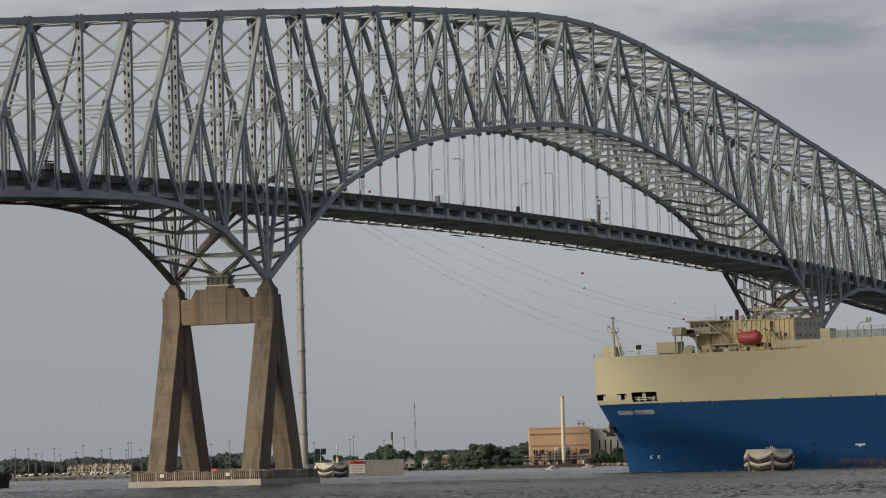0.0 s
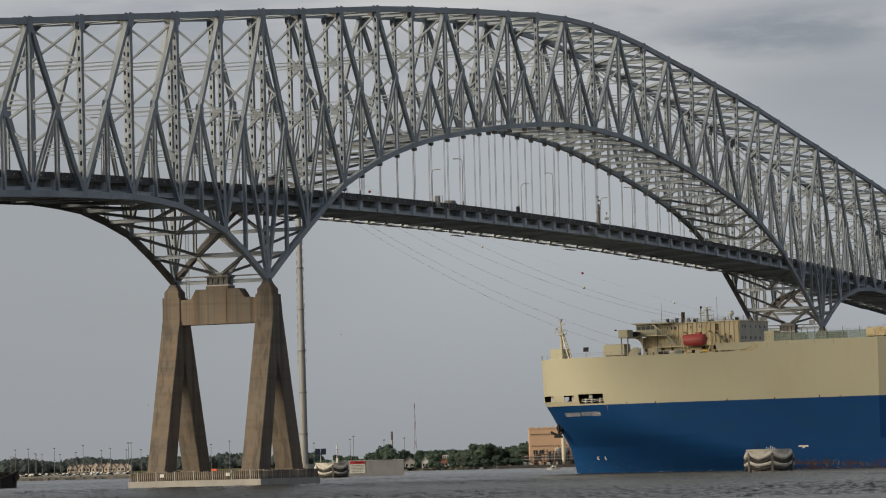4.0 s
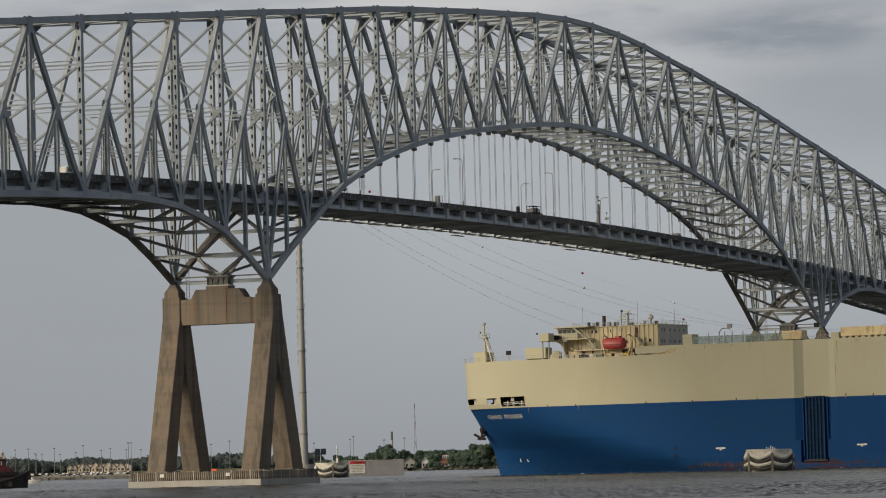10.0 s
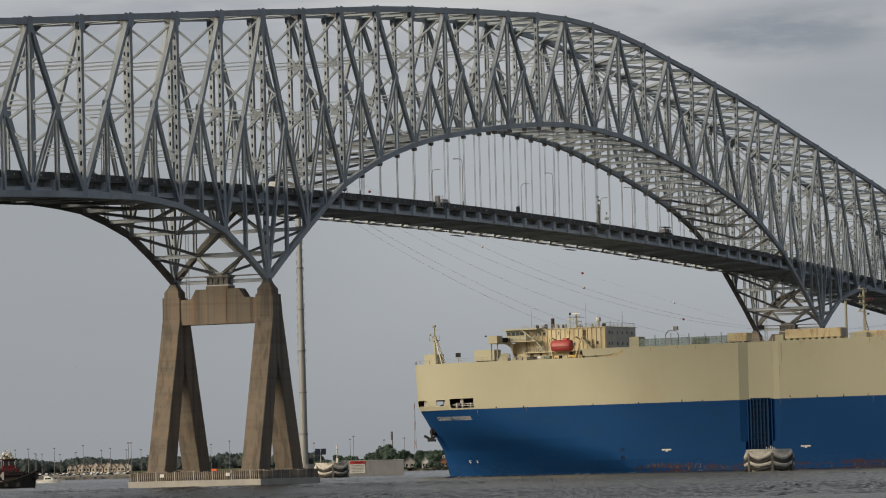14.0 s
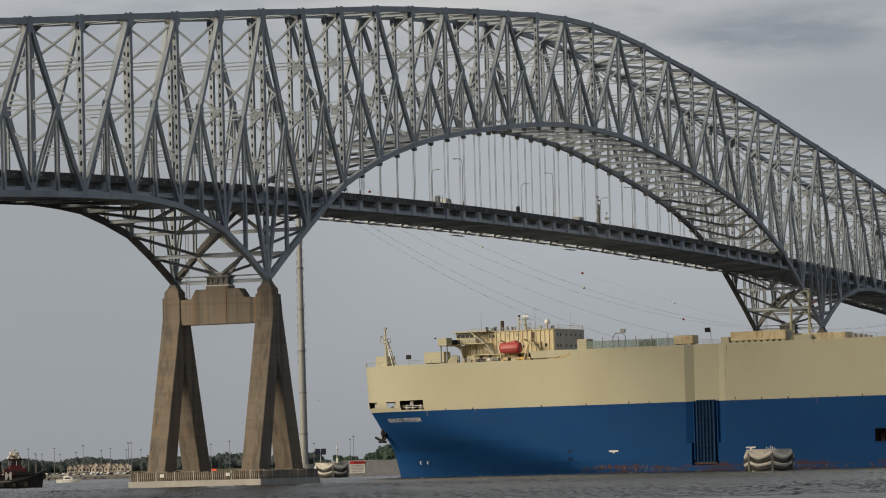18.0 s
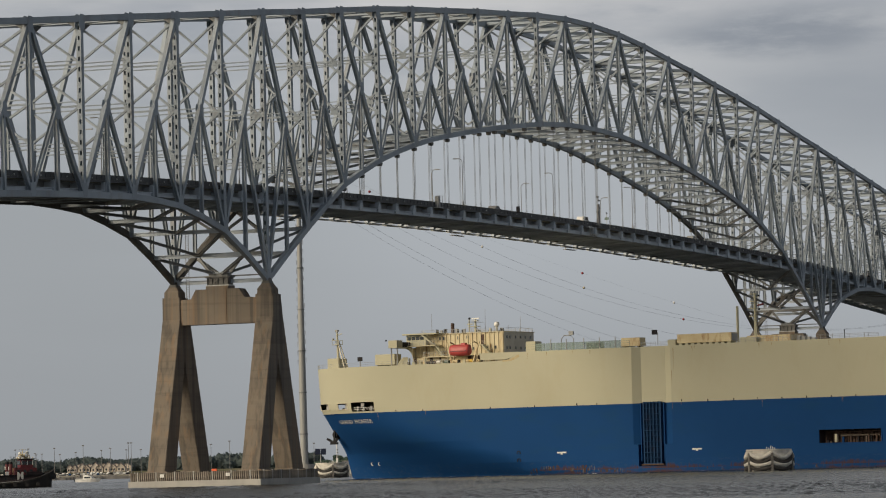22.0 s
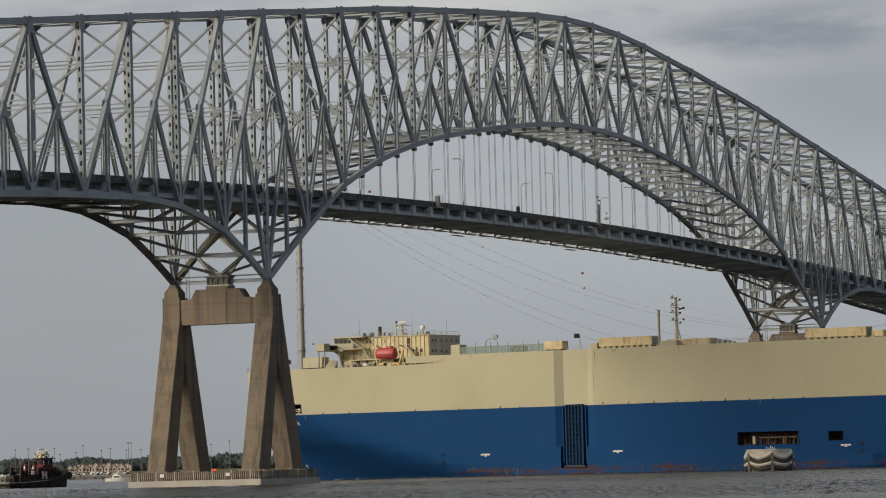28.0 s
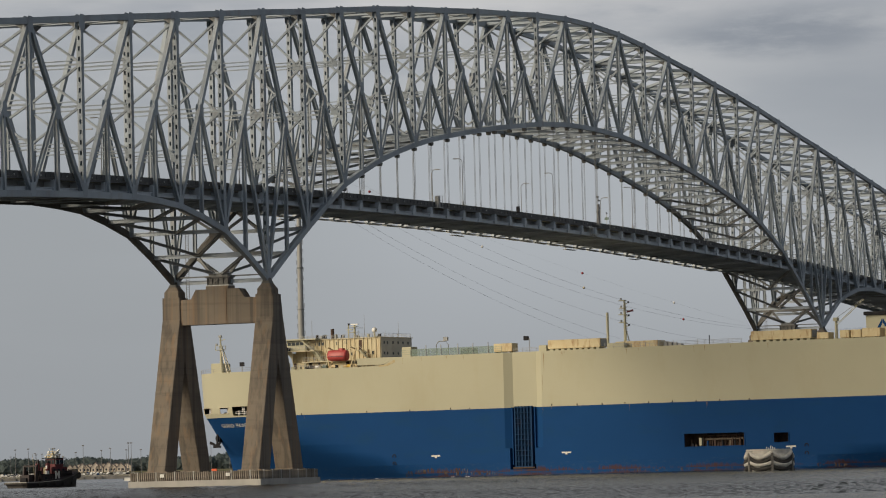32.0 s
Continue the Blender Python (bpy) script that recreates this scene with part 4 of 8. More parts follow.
def build_hull():
    part("boot_top", hull_band([-2, -0.6, 0, 0.5, 0.95], first=0, holes=()), M["blue_low"], ship, "rust-scuffed blue paint at the waterline")
    part("scuffed_belt", hull_band([0.95, 1.4, 1.45, 2.2, 3]), M["blue_scuff"], ship, "blue hull belt scuffed by fenders")
    part("lower_hull", hull_band([3, 4.5, 5.4, 5.9, 6.2, 6.25, 8.1, 8.4, 10.7, 12.5, 14, 15.4]), M["blue"], ship, "blue painted hull side")
    part("upper_hull", hull_band([15.4, 15.75, 16.3, 16.4, 17.8, 17.9, 20, 23, 26.1], True), M["cream"], ship, "cream painted hull side")
    bm = bmesh.new()
    sts = STATIONS
    rows = [[bm.verts.new(hull_pt(d, sheer(hull_x(d, 24)) - 0.02, s)) for s in (1, -1)] for d in sts]
    for a, b in zip(rows, rows[1:]):
        bm.faces.new((a[0], a[1], b[1], b[0]))
    part("weather_deck", bm, M["house_grey"], ship)
    bm = bmesh.new()
    rows = [[bm.verts.new(hull_pt(d, 15.5, s) * 0.985) for s in (1, -1)] for d in sts if d < 60]
    for a, b in zip(rows, rows[1:]):
        bm.faces.new((a[0], a[1], b[1], b[0]))
    part("mooring_deck", bm, M["dark"], ship)
    part("mooring_bulkhead", box((-34, 0, 17), (0.3, 31, 3.4)), M["dark"], ship)
    for x in (-18, -23, -27):
        part("winch", cyl((x, 7.5, 16.2), (x, 10, 16.2), 0.55, n=12), M["rust_dark"], ship)
    for zz in (16.35, 16.75):
        for a, b in ((17, 18.5), (18.5, 20), (20, 21.5), (21.5, 23)):
            part("mooring_rail", bar(hull_pt(a, zz, 1) * 0.995, hull_pt(b, zz, 1) * 0.995, 0.08, 0.08), M["white"], ship)
    for a, b, z0, z1 in ((2.0, 7.6, 16.4, 17.8), (11.3, 14.7, 16.3, 17.8)):
        for d in (a, b):
            part("opening_frame", bar(hull_pt(d, z0, 1), hull_pt(d, z1, 1), 0.14, 0.2), M["house_grey"], ship)
        for z in (z0, z1):
            part("opening_frame", bar(hull_pt(a, z, 1), hull_pt(b, z, 1), 0.2, 0.12), M["house_grey"], ship)
    # Pale panels added in place of the light seen through the openings.
    for d0, d1, z0, z1 in ((5.2, 7.4, 16.5, 17.75), (13.2, 14.6, 16.4, 17.75), (18.6, 19.6, 16.9, 17.8)):
        q0, q1 = hull_pt(d0, z0, 1) - Vector((0, 0.9, 0)), hull_pt(d1, z0, 1) - Vector((0, 0.9, 0))
        bm = bmesh.new()
        add_bar(bm, (q0.x, q0.y, (z0 + z1) / 2), (q1.x, q1.y, (z0 + z1) / 2), z1 - z0, 0.1, (0, 0, 1))
        part("inner_bulkhead", bm, M["aft_grey"], ship, "pale panel standing in for light through the mooring opening")
    for d in (17.2, 19.0, 21.4):
        q = hull_pt(d, 16, 1)
        part("fairlead", cyl((q.x, q.y - 1.2, 15.8), (q.x, q.y - 1.2, 17.0), 0.35, 0.25, 8), M["grey"], ship)
    part("ship_name", hull_text("GRAND  PIONEER", 8.8, 20.9, 13.0, 0.9), M["letter"], ship, "white block lettering of the ship's name")
    for d, wd in ((9.5, 1.1), (12.2, 1.0)):
        bm = bmesh.new()
        c = hull_pt(d, 3.5, 1)
        e = (hull_pt(d + 0.4, 3.5, 1) - hull_pt(d - 0.4, 3.5, 1)).normalized()
        n = Vector((0, 0, 1)).cross(e) * (1 if e.cross(Vector((0, 0, 1))).y < 0 else -1)
        for k in range(10):
            a0, a1 = 0.6 + k * 0.46, 0.6 + (k + 1) * 0.46
            add_bar(bm, c + n * 0.12 + e * cos(a0) * 0.38 + Vector((0, 0, sin(a0) * 0.38)), c + n * 0.12 + e * cos(a1) * 0.38 + Vector((0, 0, sin(a1) * 0.38)), 0.13, 0.13)
        part("draught_symbol", bm, M["letter"], ship)
    for x in (-79.4, -113.4, -168.9):
        bm = box((x, 16.12, 4.95), (2.35, 0.06, 0.34))
        add_box(bm, (x, 16.12, 4.64), (0.5, 0.05, 0.28))
        part("tug_mark", bm, M["letter"], ship, "white tug pushing mark")
    for xs, z in ((-68.3, 5.1), (-68.3, 3.4), (-172.6, 5.1), (-172.6, 3.4)):
        bm = bmesh.new()
        for k in range(8):
            a0, a1 = -0.6 + k * 0.55, -0.6 + (k + 1) * 0.55
            add_bar(bm, (xs + 0.42 * cos(a0), side_y(xs, z) + 0.05, z + 0.42 * sin(a0)), (xs + 0.42 * cos(a1), side_y(xs, z) + 0.05, z + 0.42 * sin(a1)), 0.08, 0.17)
        part("thruster_symbol", bm, M["dark"], ship)
    # scuppers along the colour line
    rnd = random.Random(9)
    for x in (-36, -44, -62, -73, -84, -88, -110, -117, -122, -129, -134, -141, -147, -152, -160):
        part("scupper", box((x + rnd.uniform(-1, 1), 16.14, 15.55 + rnd.uniform(0, 0.25)), (0.2, 0.1, rnd.uniform(0.25, 0.55))), M["dark"], ship)


def scuffed(name, z_clean, z_worst):
    """Hull blue with rust showing in narrow upright scrapes, thickest at the waterline and along the flat side."""
    m = material(name, (0.0085, 0.054, 0.172), (0.007, 0.0465, 0.147), 0.08, 0.7, 0, 0.1, (0.05, 0.08, 0.13), 0.4, (0.8, 0.8, 1.6))
    t = m.node_tree
    b = t.nodes["Principled BSDF"]
    b.inputs["Specular IOR Level"].default_value = 0.08
    paint = b.inputs["Base Color"].links[0].from_socket
    tc = t.nodes.new("ShaderNodeTexCoord")
    sep = t.nodes.new("ShaderNodeSeparateXYZ")
    t.links.new(tc.outputs["Object"], sep.inputs["Vector"])
    fore = t.nodes.new("ShaderNodeMapRange")
    fore.inputs["From Min"].default_value, fore.inputs["From Max"].default_value = -62.0, -76.0
    t.links.new(sep.outputs["X"], fore.inputs["Value"])
    low = t.nodes.new("ShaderNodeMapRange")
    low.inputs["From Min"].default_value, low.inputs["From Max"].default_value = z_clean, z_worst
    t.links.new(sep.outputs["Z"], low.inputs["Value"])
    total = None
    for stretch, amount, detail in (((3.2, 0.0, 0.3), 0.45, 4.0), ((0.09, 0.0, 0.0), 0.75, 2.0), ((0.6, 0.0, 0.9), 0.35, 5.0)):
        mp = t.nodes.new("ShaderNodeMapping")
        mp.inputs["Scale"].default_value = stretch
        n = t.nodes.new("ShaderNodeTexNoise")
        n.inputs["Scale"].default_value, n.inputs["Detail"].default_value = 1.0, detail
        t.links.new(tc.outputs["Object"], mp.inputs["Vector"])
        t.links.new(mp.outputs["Vector"], n.inputs["Vector"])
        mu = t.nodes.new("ShaderNodeMath")
        mu.operation = 'MULTIPLY_ADD'
        mu.inputs[1].default_value = amount
        t.links.new(n.outputs["Fac"], mu.inputs[0])
        if total is None:
            mu.inputs[2].default_value = 0.0
        else:
            t.links.new(total, mu.inputs[2])
        total = mu.outputs[0]
    for gate, gain in ((low, 0.50), (fore, 0.25)):
        mu = t.nodes.new("ShaderNodeMath")
        mu.operation = 'MULTIPLY_ADD'
        mu.inputs[1].default_value = gain
        t.links.new(gate.outputs["Result"], mu.inputs[0])
        t.links.new(total, mu.inputs[2])
        total = mu.outputs[0]
    cut = t.nodes.new("ShaderNodeMapRange")
    cut.inputs["From Min"].default_value, cut.inputs["From Max"].default_value = 1.26, 1.42
    cut.inputs["To Max"].default_value = 0.85
    t.links.new(total, cut.inputs["Value"])
    rust = t.nodes.new("ShaderNodeMix")
    rust.data_type = 'RGBA'
    rust.inputs["B"].default_value = (0.075, 0.036, 0.024, 1)
    t.links.new(cut.outputs["Result"], rust.inputs["Factor"])
    t.links.new(paint, rust.inputs["A"])
    t.links.new(rust.outputs["Result"], b.inputs["Base Color"])
    return m


def build_rust_runs():
    """Thin rust runs below scuppers, fittings and the step of the bulwark."""
    rnd = random.Random(40)
    spots = [(-30.9, 15.3, 1.2, 0.3), (-44.0, 15.3, 0.8, 0.25), (-108.2, 27.4, 4.0, 0.35), (-107.7, 22.5, 3.0, 0.3), (-98.0, 20.0, 2.5, 0.25)]
    spots += [(rnd.uniform(-165, -40), 15.3, rnd.uniform(0.4, 1.3), rnd.uniform(0.12, 0.3)) for i in range(5)]
    spots += [(rnd.uniform(-180, -70), 27.7, rnd.uniform(0.4, 1.4), rnd.uniform(0.15, 0.4)) for i in range(14)]
    # fender scrapes low on the side: upright strokes of rust and bare primer
    for kind, count, mat in (("rust_scrape", 90, "rust_scrape"), ("pale_scrape", 45, "pale_scrape")):
        bm = bmesh.new()
        for i in range(count):
            x = -70 - 27 * rnd.random()
            top = 0.9 + 1.5 * sin(pi * min(1, max(0, (-70 - x) / 27)) ** 0.6)
            if i % 3 == 0:
                x, top = rnd.choice((-124 - rnd.uniform(0, 20), -107 - rnd.uniform(0, 60), -174 - rnd.uniform(0, 9))), 1.3
            z1 = top * rnd.uniform(0.55, 1.0)
            z0 = max(0.25, z1 - rnd.uniform(0.25, 1.1))
            w = rnd.uniform(0.06, 0.22) if kind[0] == "p" else rnd.uniform(0.12, 0.5)
            k = rnd.uniform(-0.15, 0.15)
            vs = [(x, z0), (x + w, z0 + rnd.uniform(0, 0.2)), (x + w * 0.8 + k, z1 - rnd.uniform(0, 0.2)), (x + k, z1)]
            if -106 < x < -98.5:
                continue
            bm.faces.new([bm.verts.new((q[0], side_y(q[0], q[1]) + (0.02 if kind[0] == "r" else 0.03), q[1])) for q in vs])
        part(kind, bm, M[mat], ship, "upright fender scrapes in the hull paint")["kind"] = "stuff"
    for x, z, L, w in spots:
        L, w = L * 1.3, w * 0.5
        if -107.6 < x < -97.6:
            continue
        bm = bmesh.new()
        n = 6
        left = [(x - w * 0.5 * (1 - k / n) * rnd.uniform(0.6, 1.1), z - L * k / n) for k in range(n)]
        right = [(x + w * 0.5 * (1 - k / n) * rnd.uniform(0.6, 1.1), z - L * k / n) for k in range(n)]
        tip = (x + rnd.uniform(-0.05, 0.05), z - L)
        out = left + [tip] + right[::-1]
        bm.faces.new([bm.verts.new((q[0], side_y(q[0], q[1]) + 0.01, q[1])) for q in out])
        part("rust_run", bm, M["rust_run"], ship, "brown rust run down the hull paint")


def soften_bow(ob):
    """Smooth shading for the curved bow; the flat side keeps its crisp recess."""
    for f in ob.data.polygons:
        f.use_smooth = f.center.x > -90 or f.center.x < -176


def build_anchor():
    n = Vector((0.25, 1.0, 0)).normalized()
    c = hull_pt(2.6, 10.6, 1)
    bm = bmesh.new()
    add_cyl(bm, c - n * 0.6, c + n * 0.7, 1.0, 0.85, 12)
    hawse = part("hawse_pipe", bm, M["dark"], ship)
    bm = bmesh.new()
    add_bar(bm, c + n * 0.7 + Vector((0, 0, 1.1)), c + n * 1.4 + Vector((-0.4, 0, -1.9)), 0.35, 0.4)
    for s in (-1, 1):
        add_bar(bm, c + n * 1.4 + Vector((-0.4, 0, -1.9)), c + n * 1.5 + Vector((s * 1.5, 0, -0.9)), 0.4, 0.5)
    add_bar(bm, c + n * 1.3 + Vector((-1.3, 0, -2.0)), c + n * 1.3 + Vector((0.7, 0, -2.0)), 0.5, 0.55)
    part("anchor", bm, M["dark"], ship, "dark rusty bow anchor")


def railing(x0, x1, y, z, h=1.05, step=1.5, mat="grey"):
    rail = part("railing", bar((x0, y, z + h), (x1, y, z + h), 0.06, 0.06), M[mat], ship)
    n = max(1, int(abs(x1 - x0) / step))
    for i in range(n + 1):
        x = x0 + (x1 - x0) * i / n
        part("post", bar((x, y, z), (x, y, z + h), 0.06, 0.06), M[mat], rail)
    for f in (0.35, 0.7):
        part("rail_bar", bar((x0, y, z + h * f), (x1, y, z + h * f), 0.05, 0.05), M[mat], rail)
    return rail


def block(name, x0, x1, y0, y1, z0, z1, mat, label=""):
    bm = box(((x0 + x1) / 2, (y0 + y1) / 2, (z0 + z1) / 2), (abs(x1 - x0), abs(y1 - y0), abs(z1 - z0)))
    bmesh.ops.bevel(bm, geom=list(bm.edges), offset=0.08, segments=1, affect='EDGES')
    return part(name, bm, M[mat], ship, label)


def build_house():
    # accommodation block
    h = block("accommodation_block", -60.6, -36.9, -6.2, 8.0, 26.05, 33.1, "house_cream", "cream ribbed accommodation block")
    for i in range(20):
        x = -60.3 + i * 1.16
        part("rib", box((x, 8.06, 30.5), (0.26, 0.22, 5.1)), M["house_cream"], h)
    for x, z in ((-42.8, 32.1), (-43.7, 32.1), (-44.6, 32.1), (-48.6, 32.1), (-58.4, 29.6), (-46.4, 29.5), (-52.4, 29.5), (-43.0, 29.0), (-56.3, 29.6), (-51.0, 32.2)):
        f = part("window", box((x, 8.08, z), (0.5, 0.14, 0.7)), M["glass"], h)
        part("window_frame", box((x, 8.06, z), (0.66, 0.1, 0.86)), M["house_grey"], f)
    # Dark block stands for the shade inside this doorway.
    part("doorway", box((-55.1, 8.08, 31.5), (0.8, 0.16, 2.3)), M["rust_dark"], h)
    part("door_landing", box((-55.1, 8.7, 30.25), (1.6, 1.3, 0.12)), M["cream"], h)
    for y in (6.6, 5.2, 2.6, 0.2, -2.0, -4.4):
        for z in (29.4, 31.9):
            part("window", box((-60.66, y, z), (0.12, 0.5, 0.65)), M["glass"], h)
    # Thin sheet over the aft face, coloured grey to imitate its shade.
    part("aft_bulkhead", box((-60.61, 0.9, 29.6), (0.06, 14.0, 6.9)), M["aft_grey"], h, "thin grey panel giving the aft house face its shaded tone")
    part("roof_edge", box((-48.7, 0.9, 33.16), (24.2, 14.8, 0.14)), M["house_grey"], h)
    # lower deckhouse on the port side; dark blocks stand for its shaded open doorways
    lo = block("lower_house", -58.2, -37.6, 7.9, 10.4, 26.05, 27.7, "house_cream")
    for x, wd in ((-38.3, 0.7), (-42.6, 0.8), (-45.0, 0.5), (-55.6, 1.4), (-52.8, 0.8)):
        part("doorway", box((x, 10.44, 26.9), (wd, 0.14, 1.55)), M["rust_dark"], lo)
    for x in (-37.4, -41.6, -42.0, -47.8, -58.0):
        part("corner_post", box((x, 11.6, 26.9), (0.26, 0.26, 1.75)), M["cream"], lo)
    part("side_platform", box((-49.7, 10.0, 27.82), (17.2, 4.0, 0.18)), M["house_grey"], lo)
    railing(-41.4, -49.4, 11.9, 27.9)
    part("front_screen", prism([(-34.6, 26.05), (-37.8, 26.05), (-37.8, 27.95), (-36.4, 27.95)], 12.9, 13.1), M["cream"], ship)
    # navigation bridge and wing
    nb = block("navigation_bridge", -40.6, -35.3, -9, 9.4, 30.6, 33.1, "cream", "cream navigation bridge with dark windows")
    part("bridge_roof", box((-39.4, 0.3, 33.28), (9.2, 20.2, 0.3)), M["cream"], nb)
    for i in range(4):
        part("window", box((-36.1 - i * 1.15, 9.44, 32.35), (0.9, 0.12, 0.75)), M["glass"], nb)
    part("bridge_deck", box((-40.0, 9.6, 30.5), (8.4, 3.4, 0.18)), M["house_grey"], nb)
    railing(-37.0, -44.0, 11.2, 30.6, 1.0, 1.0)
    wing = block("bridge_wing", -36.6, -34.2, 9.0, 15.8, 30.1, 30.4, "cream")
    part("wing_box", box((-35.4, 14.5, 31.1), (2.3, 2.5, 1.6)), M["cream"], wing)
    part("wing_screen", box((-36.5, 11.4, 30.95), (0.14, 3.6, 1.1)), M["dark"], wing)
    part("wing_front", box((-34.3, 11.4, 30.95), (0.14, 3.6, 1.1)), M["cream"], wing)
    part("wing_bracket", prism([(-34.7, 30.15), (-36.95, 30.15), (-36.95, 27.2), (-36.75, 28.2), (-36.45, 29.0), (-35.9, 29.6), (-35.3, 29.95)], 7.9, 9.3), M["house_grey"], wing)
    for x, y in ((-34.7, 15.2), (-36.3, 15.2)):
        part("wing_post", cyl((x, y, 26.1), (x, y, 30.2), 0.16, n=8), M["grey"], wing)
    part("wing_lamp", cyl((-33.6, 15.4, 31.9), (-33.2, 15.4, 31.9), 0.16, n=8), M["dark"], wing)
    # outside stairs
    for xa, za, xb, zb, y in ((-43.2, 30.6, -39.8, 33.2, 9.8), (-58.2, 27.9, -55.6, 30.3, 9.4), (-44.0, 30.5, -46.2, 27.9, 10.6), (-45.0, 27.9, -42.4, 30.5, 9.2)):
        bm = bmesh.new()
        for dy in (-0.4, 0.4):
            add_bar(bm, (xa, y + dy, za), (xb, y + dy, zb), 0.08, 0.28)
            add_bar(bm, (xa, y + dy, za + 0.95), (xb, y + dy, zb + 0.95), 0.05, 0.06)
        for k in range(9):
            f = k / 9
            add_box(bm, (xa + (xb - xa) * f, y, za + (zb - za) * f), (0.3, 0.8, 0.06))
        part("stair", bm, M["cream"], ship)
    # roof rails and aerials
    railing(-60.3, -38.6, 7.8, 33.1, 1.0, 1.6)
    railing(-60.3, -38.6, -6.0, 33.1, 1.0, 1.6)
    rail = part("railing", bar((-60.4, -6, 34.1), (-60.4, 7.8, 34.1), 0.05, 0.05), M["grey"], ship)
    for y in range(-6, 9, 2):
        part("post", bar((-60.4, y, 33.1), (-60.4, y, 34.1), 0.06, 0.06), M["grey"], rail)
    for x, y, hh in ((-38.5, 3, 5.0), (-42, -3, 1.6), (-46.2, 4, 1.2), (-53.0, 5.5, 1.9), (-56.0, 4.2, 1.5), (-59.5, -2, 3.8), (-60.2, 5, 1.6), (-49.5, -3, 6.0)):
        part("aerial", cyl((x, y, 33.1), (x, y, 33.1 + hh), 0.06, 0.03, 6), M["grey"], ship)
    bm = cyl((-57.4, 5.5, 33.1), (-57.4, 5.5, 34.6), 0.22, n=8)
    rd = part("radome_post", bm, M["cream"], ship)
    part("radome", ball((-57.4, 5.5, 34.95), 0.66, 2), M["white"], rd, "white satellite radome", True)
    mast = part("radar_mast", cyl((-48.6, 0, 33.1), (-48.6, 0, 36.6), 0.32, 0.2, 8), M["cream"], ship)
    part("radar_scanner", box((-48.6, 0, 36.75), (2.0, 0.3, 0.25)), M["white"], mast)
    part("radar_scanner", box((-47.2, 0, 35.5), (1.5, 0.3, 0.22)), M["cream"], mast)
    part("mast_platform", box((-48.6, 0, 36.2), (1.5, 1.2, 0.12)), M["cream"], mast)
    part("signal_lamp", box((-47.0, 0, 36.8), (0.35, 0.35, 0.5)), M["dark"], mast)
    part("mast_yard", bar((-49.6, -2, 35.9), (-47.8, 2, 35.9), 0.1, 0.1), M["cream"], mast)
    part("mast_platform", box((-48.2, 0, 34.9), (2.6, 1.4, 0.12)), M["cream"], mast)
    part("mast_leg", cyl((-46.9, 0, 33.1), (-46.9, 0, 36.6), 0.14, n=6), M["cream"], mast)
    part("exhaust_pipe", cyl((-42.4, 0, 33.1), (-42.4, 0, 35.9), 0.42, n=10), M["rust_dark"], ship)
    part("vent_pipe", cyl((-40.6, 4, 33.1), (-40.6, 4, 34.4), 0.35, n=8), M["dark"], ship)
    # lifeboat in its davits
    bm = bmesh.new()
    outline = [(-1.15, 0.15), (-1.2, -0.5), (-0.8, -1.05), (0.0, -1.25), (0.8, -1.05), (1.2, -0.5), (1.15, 0.15), (0.85, 0.95), (0.45, 1.3), (-0.45, 1.3), (-0.85, 0.95)]
    prof = [(-2.95, 0.62, 0.15), (-2.8, 0.86, 0.05), (-2.4, 1.0, 0.0), (0.0, 1.04, 0.0), (2.1, 1.0, 0.0), (2.75, 0.88, 0.05), (2.95, 0.6, 0.2)]
    rings = [[bm.verts.new((-52.9 + x * 0.88, 14.7 + r * q[0], 28.95 + dz + r * q[1])) for q in outline] for x, r, dz in prof]
    n = len(outline)
    for a, b in zip(rings, rings[1:]):
        for i in range(n):
            bm.faces.new((a[i], a[(i + 1) % n], b[(i + 1) % n], b[i]))
    bm.faces.new(rings[0])
    bm.faces.new(rings[-1][::-1])
    bmesh.ops.recalc_face_normals(bm, faces=bm.faces)
    boat = part("lifeboat", bm, M["red"], ship, "faded red enclosed lifeboat in its davits", True)
    part("canopy_step", box((-53.9, 14.7, 30.4), (1.1, 1.2, 0.5)), M["red"], boat)
    part("rub_rail", box((-52.9, 15.9, 28.75), (4.2, 0.12, 0.18)), M["tug_red"], boat)
    for x in (-50.4, -56.6):
        bm = bar((x, 13.4, 26.1), (x, 13.4, 30.6), 0.25, 0.3)
        add_bar(bm, (x, 13.4, 30.5), (x, 15.2, 30.9), 0.22, 0.25)
        add_bar(bm, (x, 13.4, 27.4), (x - 0.9, 15.4, 26.1), 0.18, 0.2)
        part("davit", bm, M["rusty_cream"], ship)
        part("davit_cable", bar((x, 15.0, 30.8), (x * 0.5 - 26.7, 14.8, 30.0), 0.05, 0.05), M["dark"], ship)
    for x, mat in ((-47.0, "white"), (-49.1, "green"), (-51.6, "rusty_cream"), (-54.9, "rusty_cream"), (-55.6, "yellow")):
        part("deck_drum", cyl((x - 0.55, 14.6, 26.5), (x + 0.55, 14.6, 26.5), 0.38, n=12), M[mat], ship)
    railing(-38.0, -50, 15.6, 26.1, 0.9, 1.4)
    rnd = random.Random(61)
    for i in range(16):
        x = rnd.uniform(-59.5, -38.5)
        hh = rnd.uniform(0.5, 1.5)
        part("roof_fitting", box((x, rnd.uniform(2, 7), 33.1 + hh / 2), (rnd.uniform(0.25, 0.7), 0.5, hh)), M[rnd.choice(("cream", "rusty_cream", "grey", "dark"))], h)
    for i in range(13):
        x = -38.6 - i * 1.55 + rnd.uniform(-0.4, 0.4)
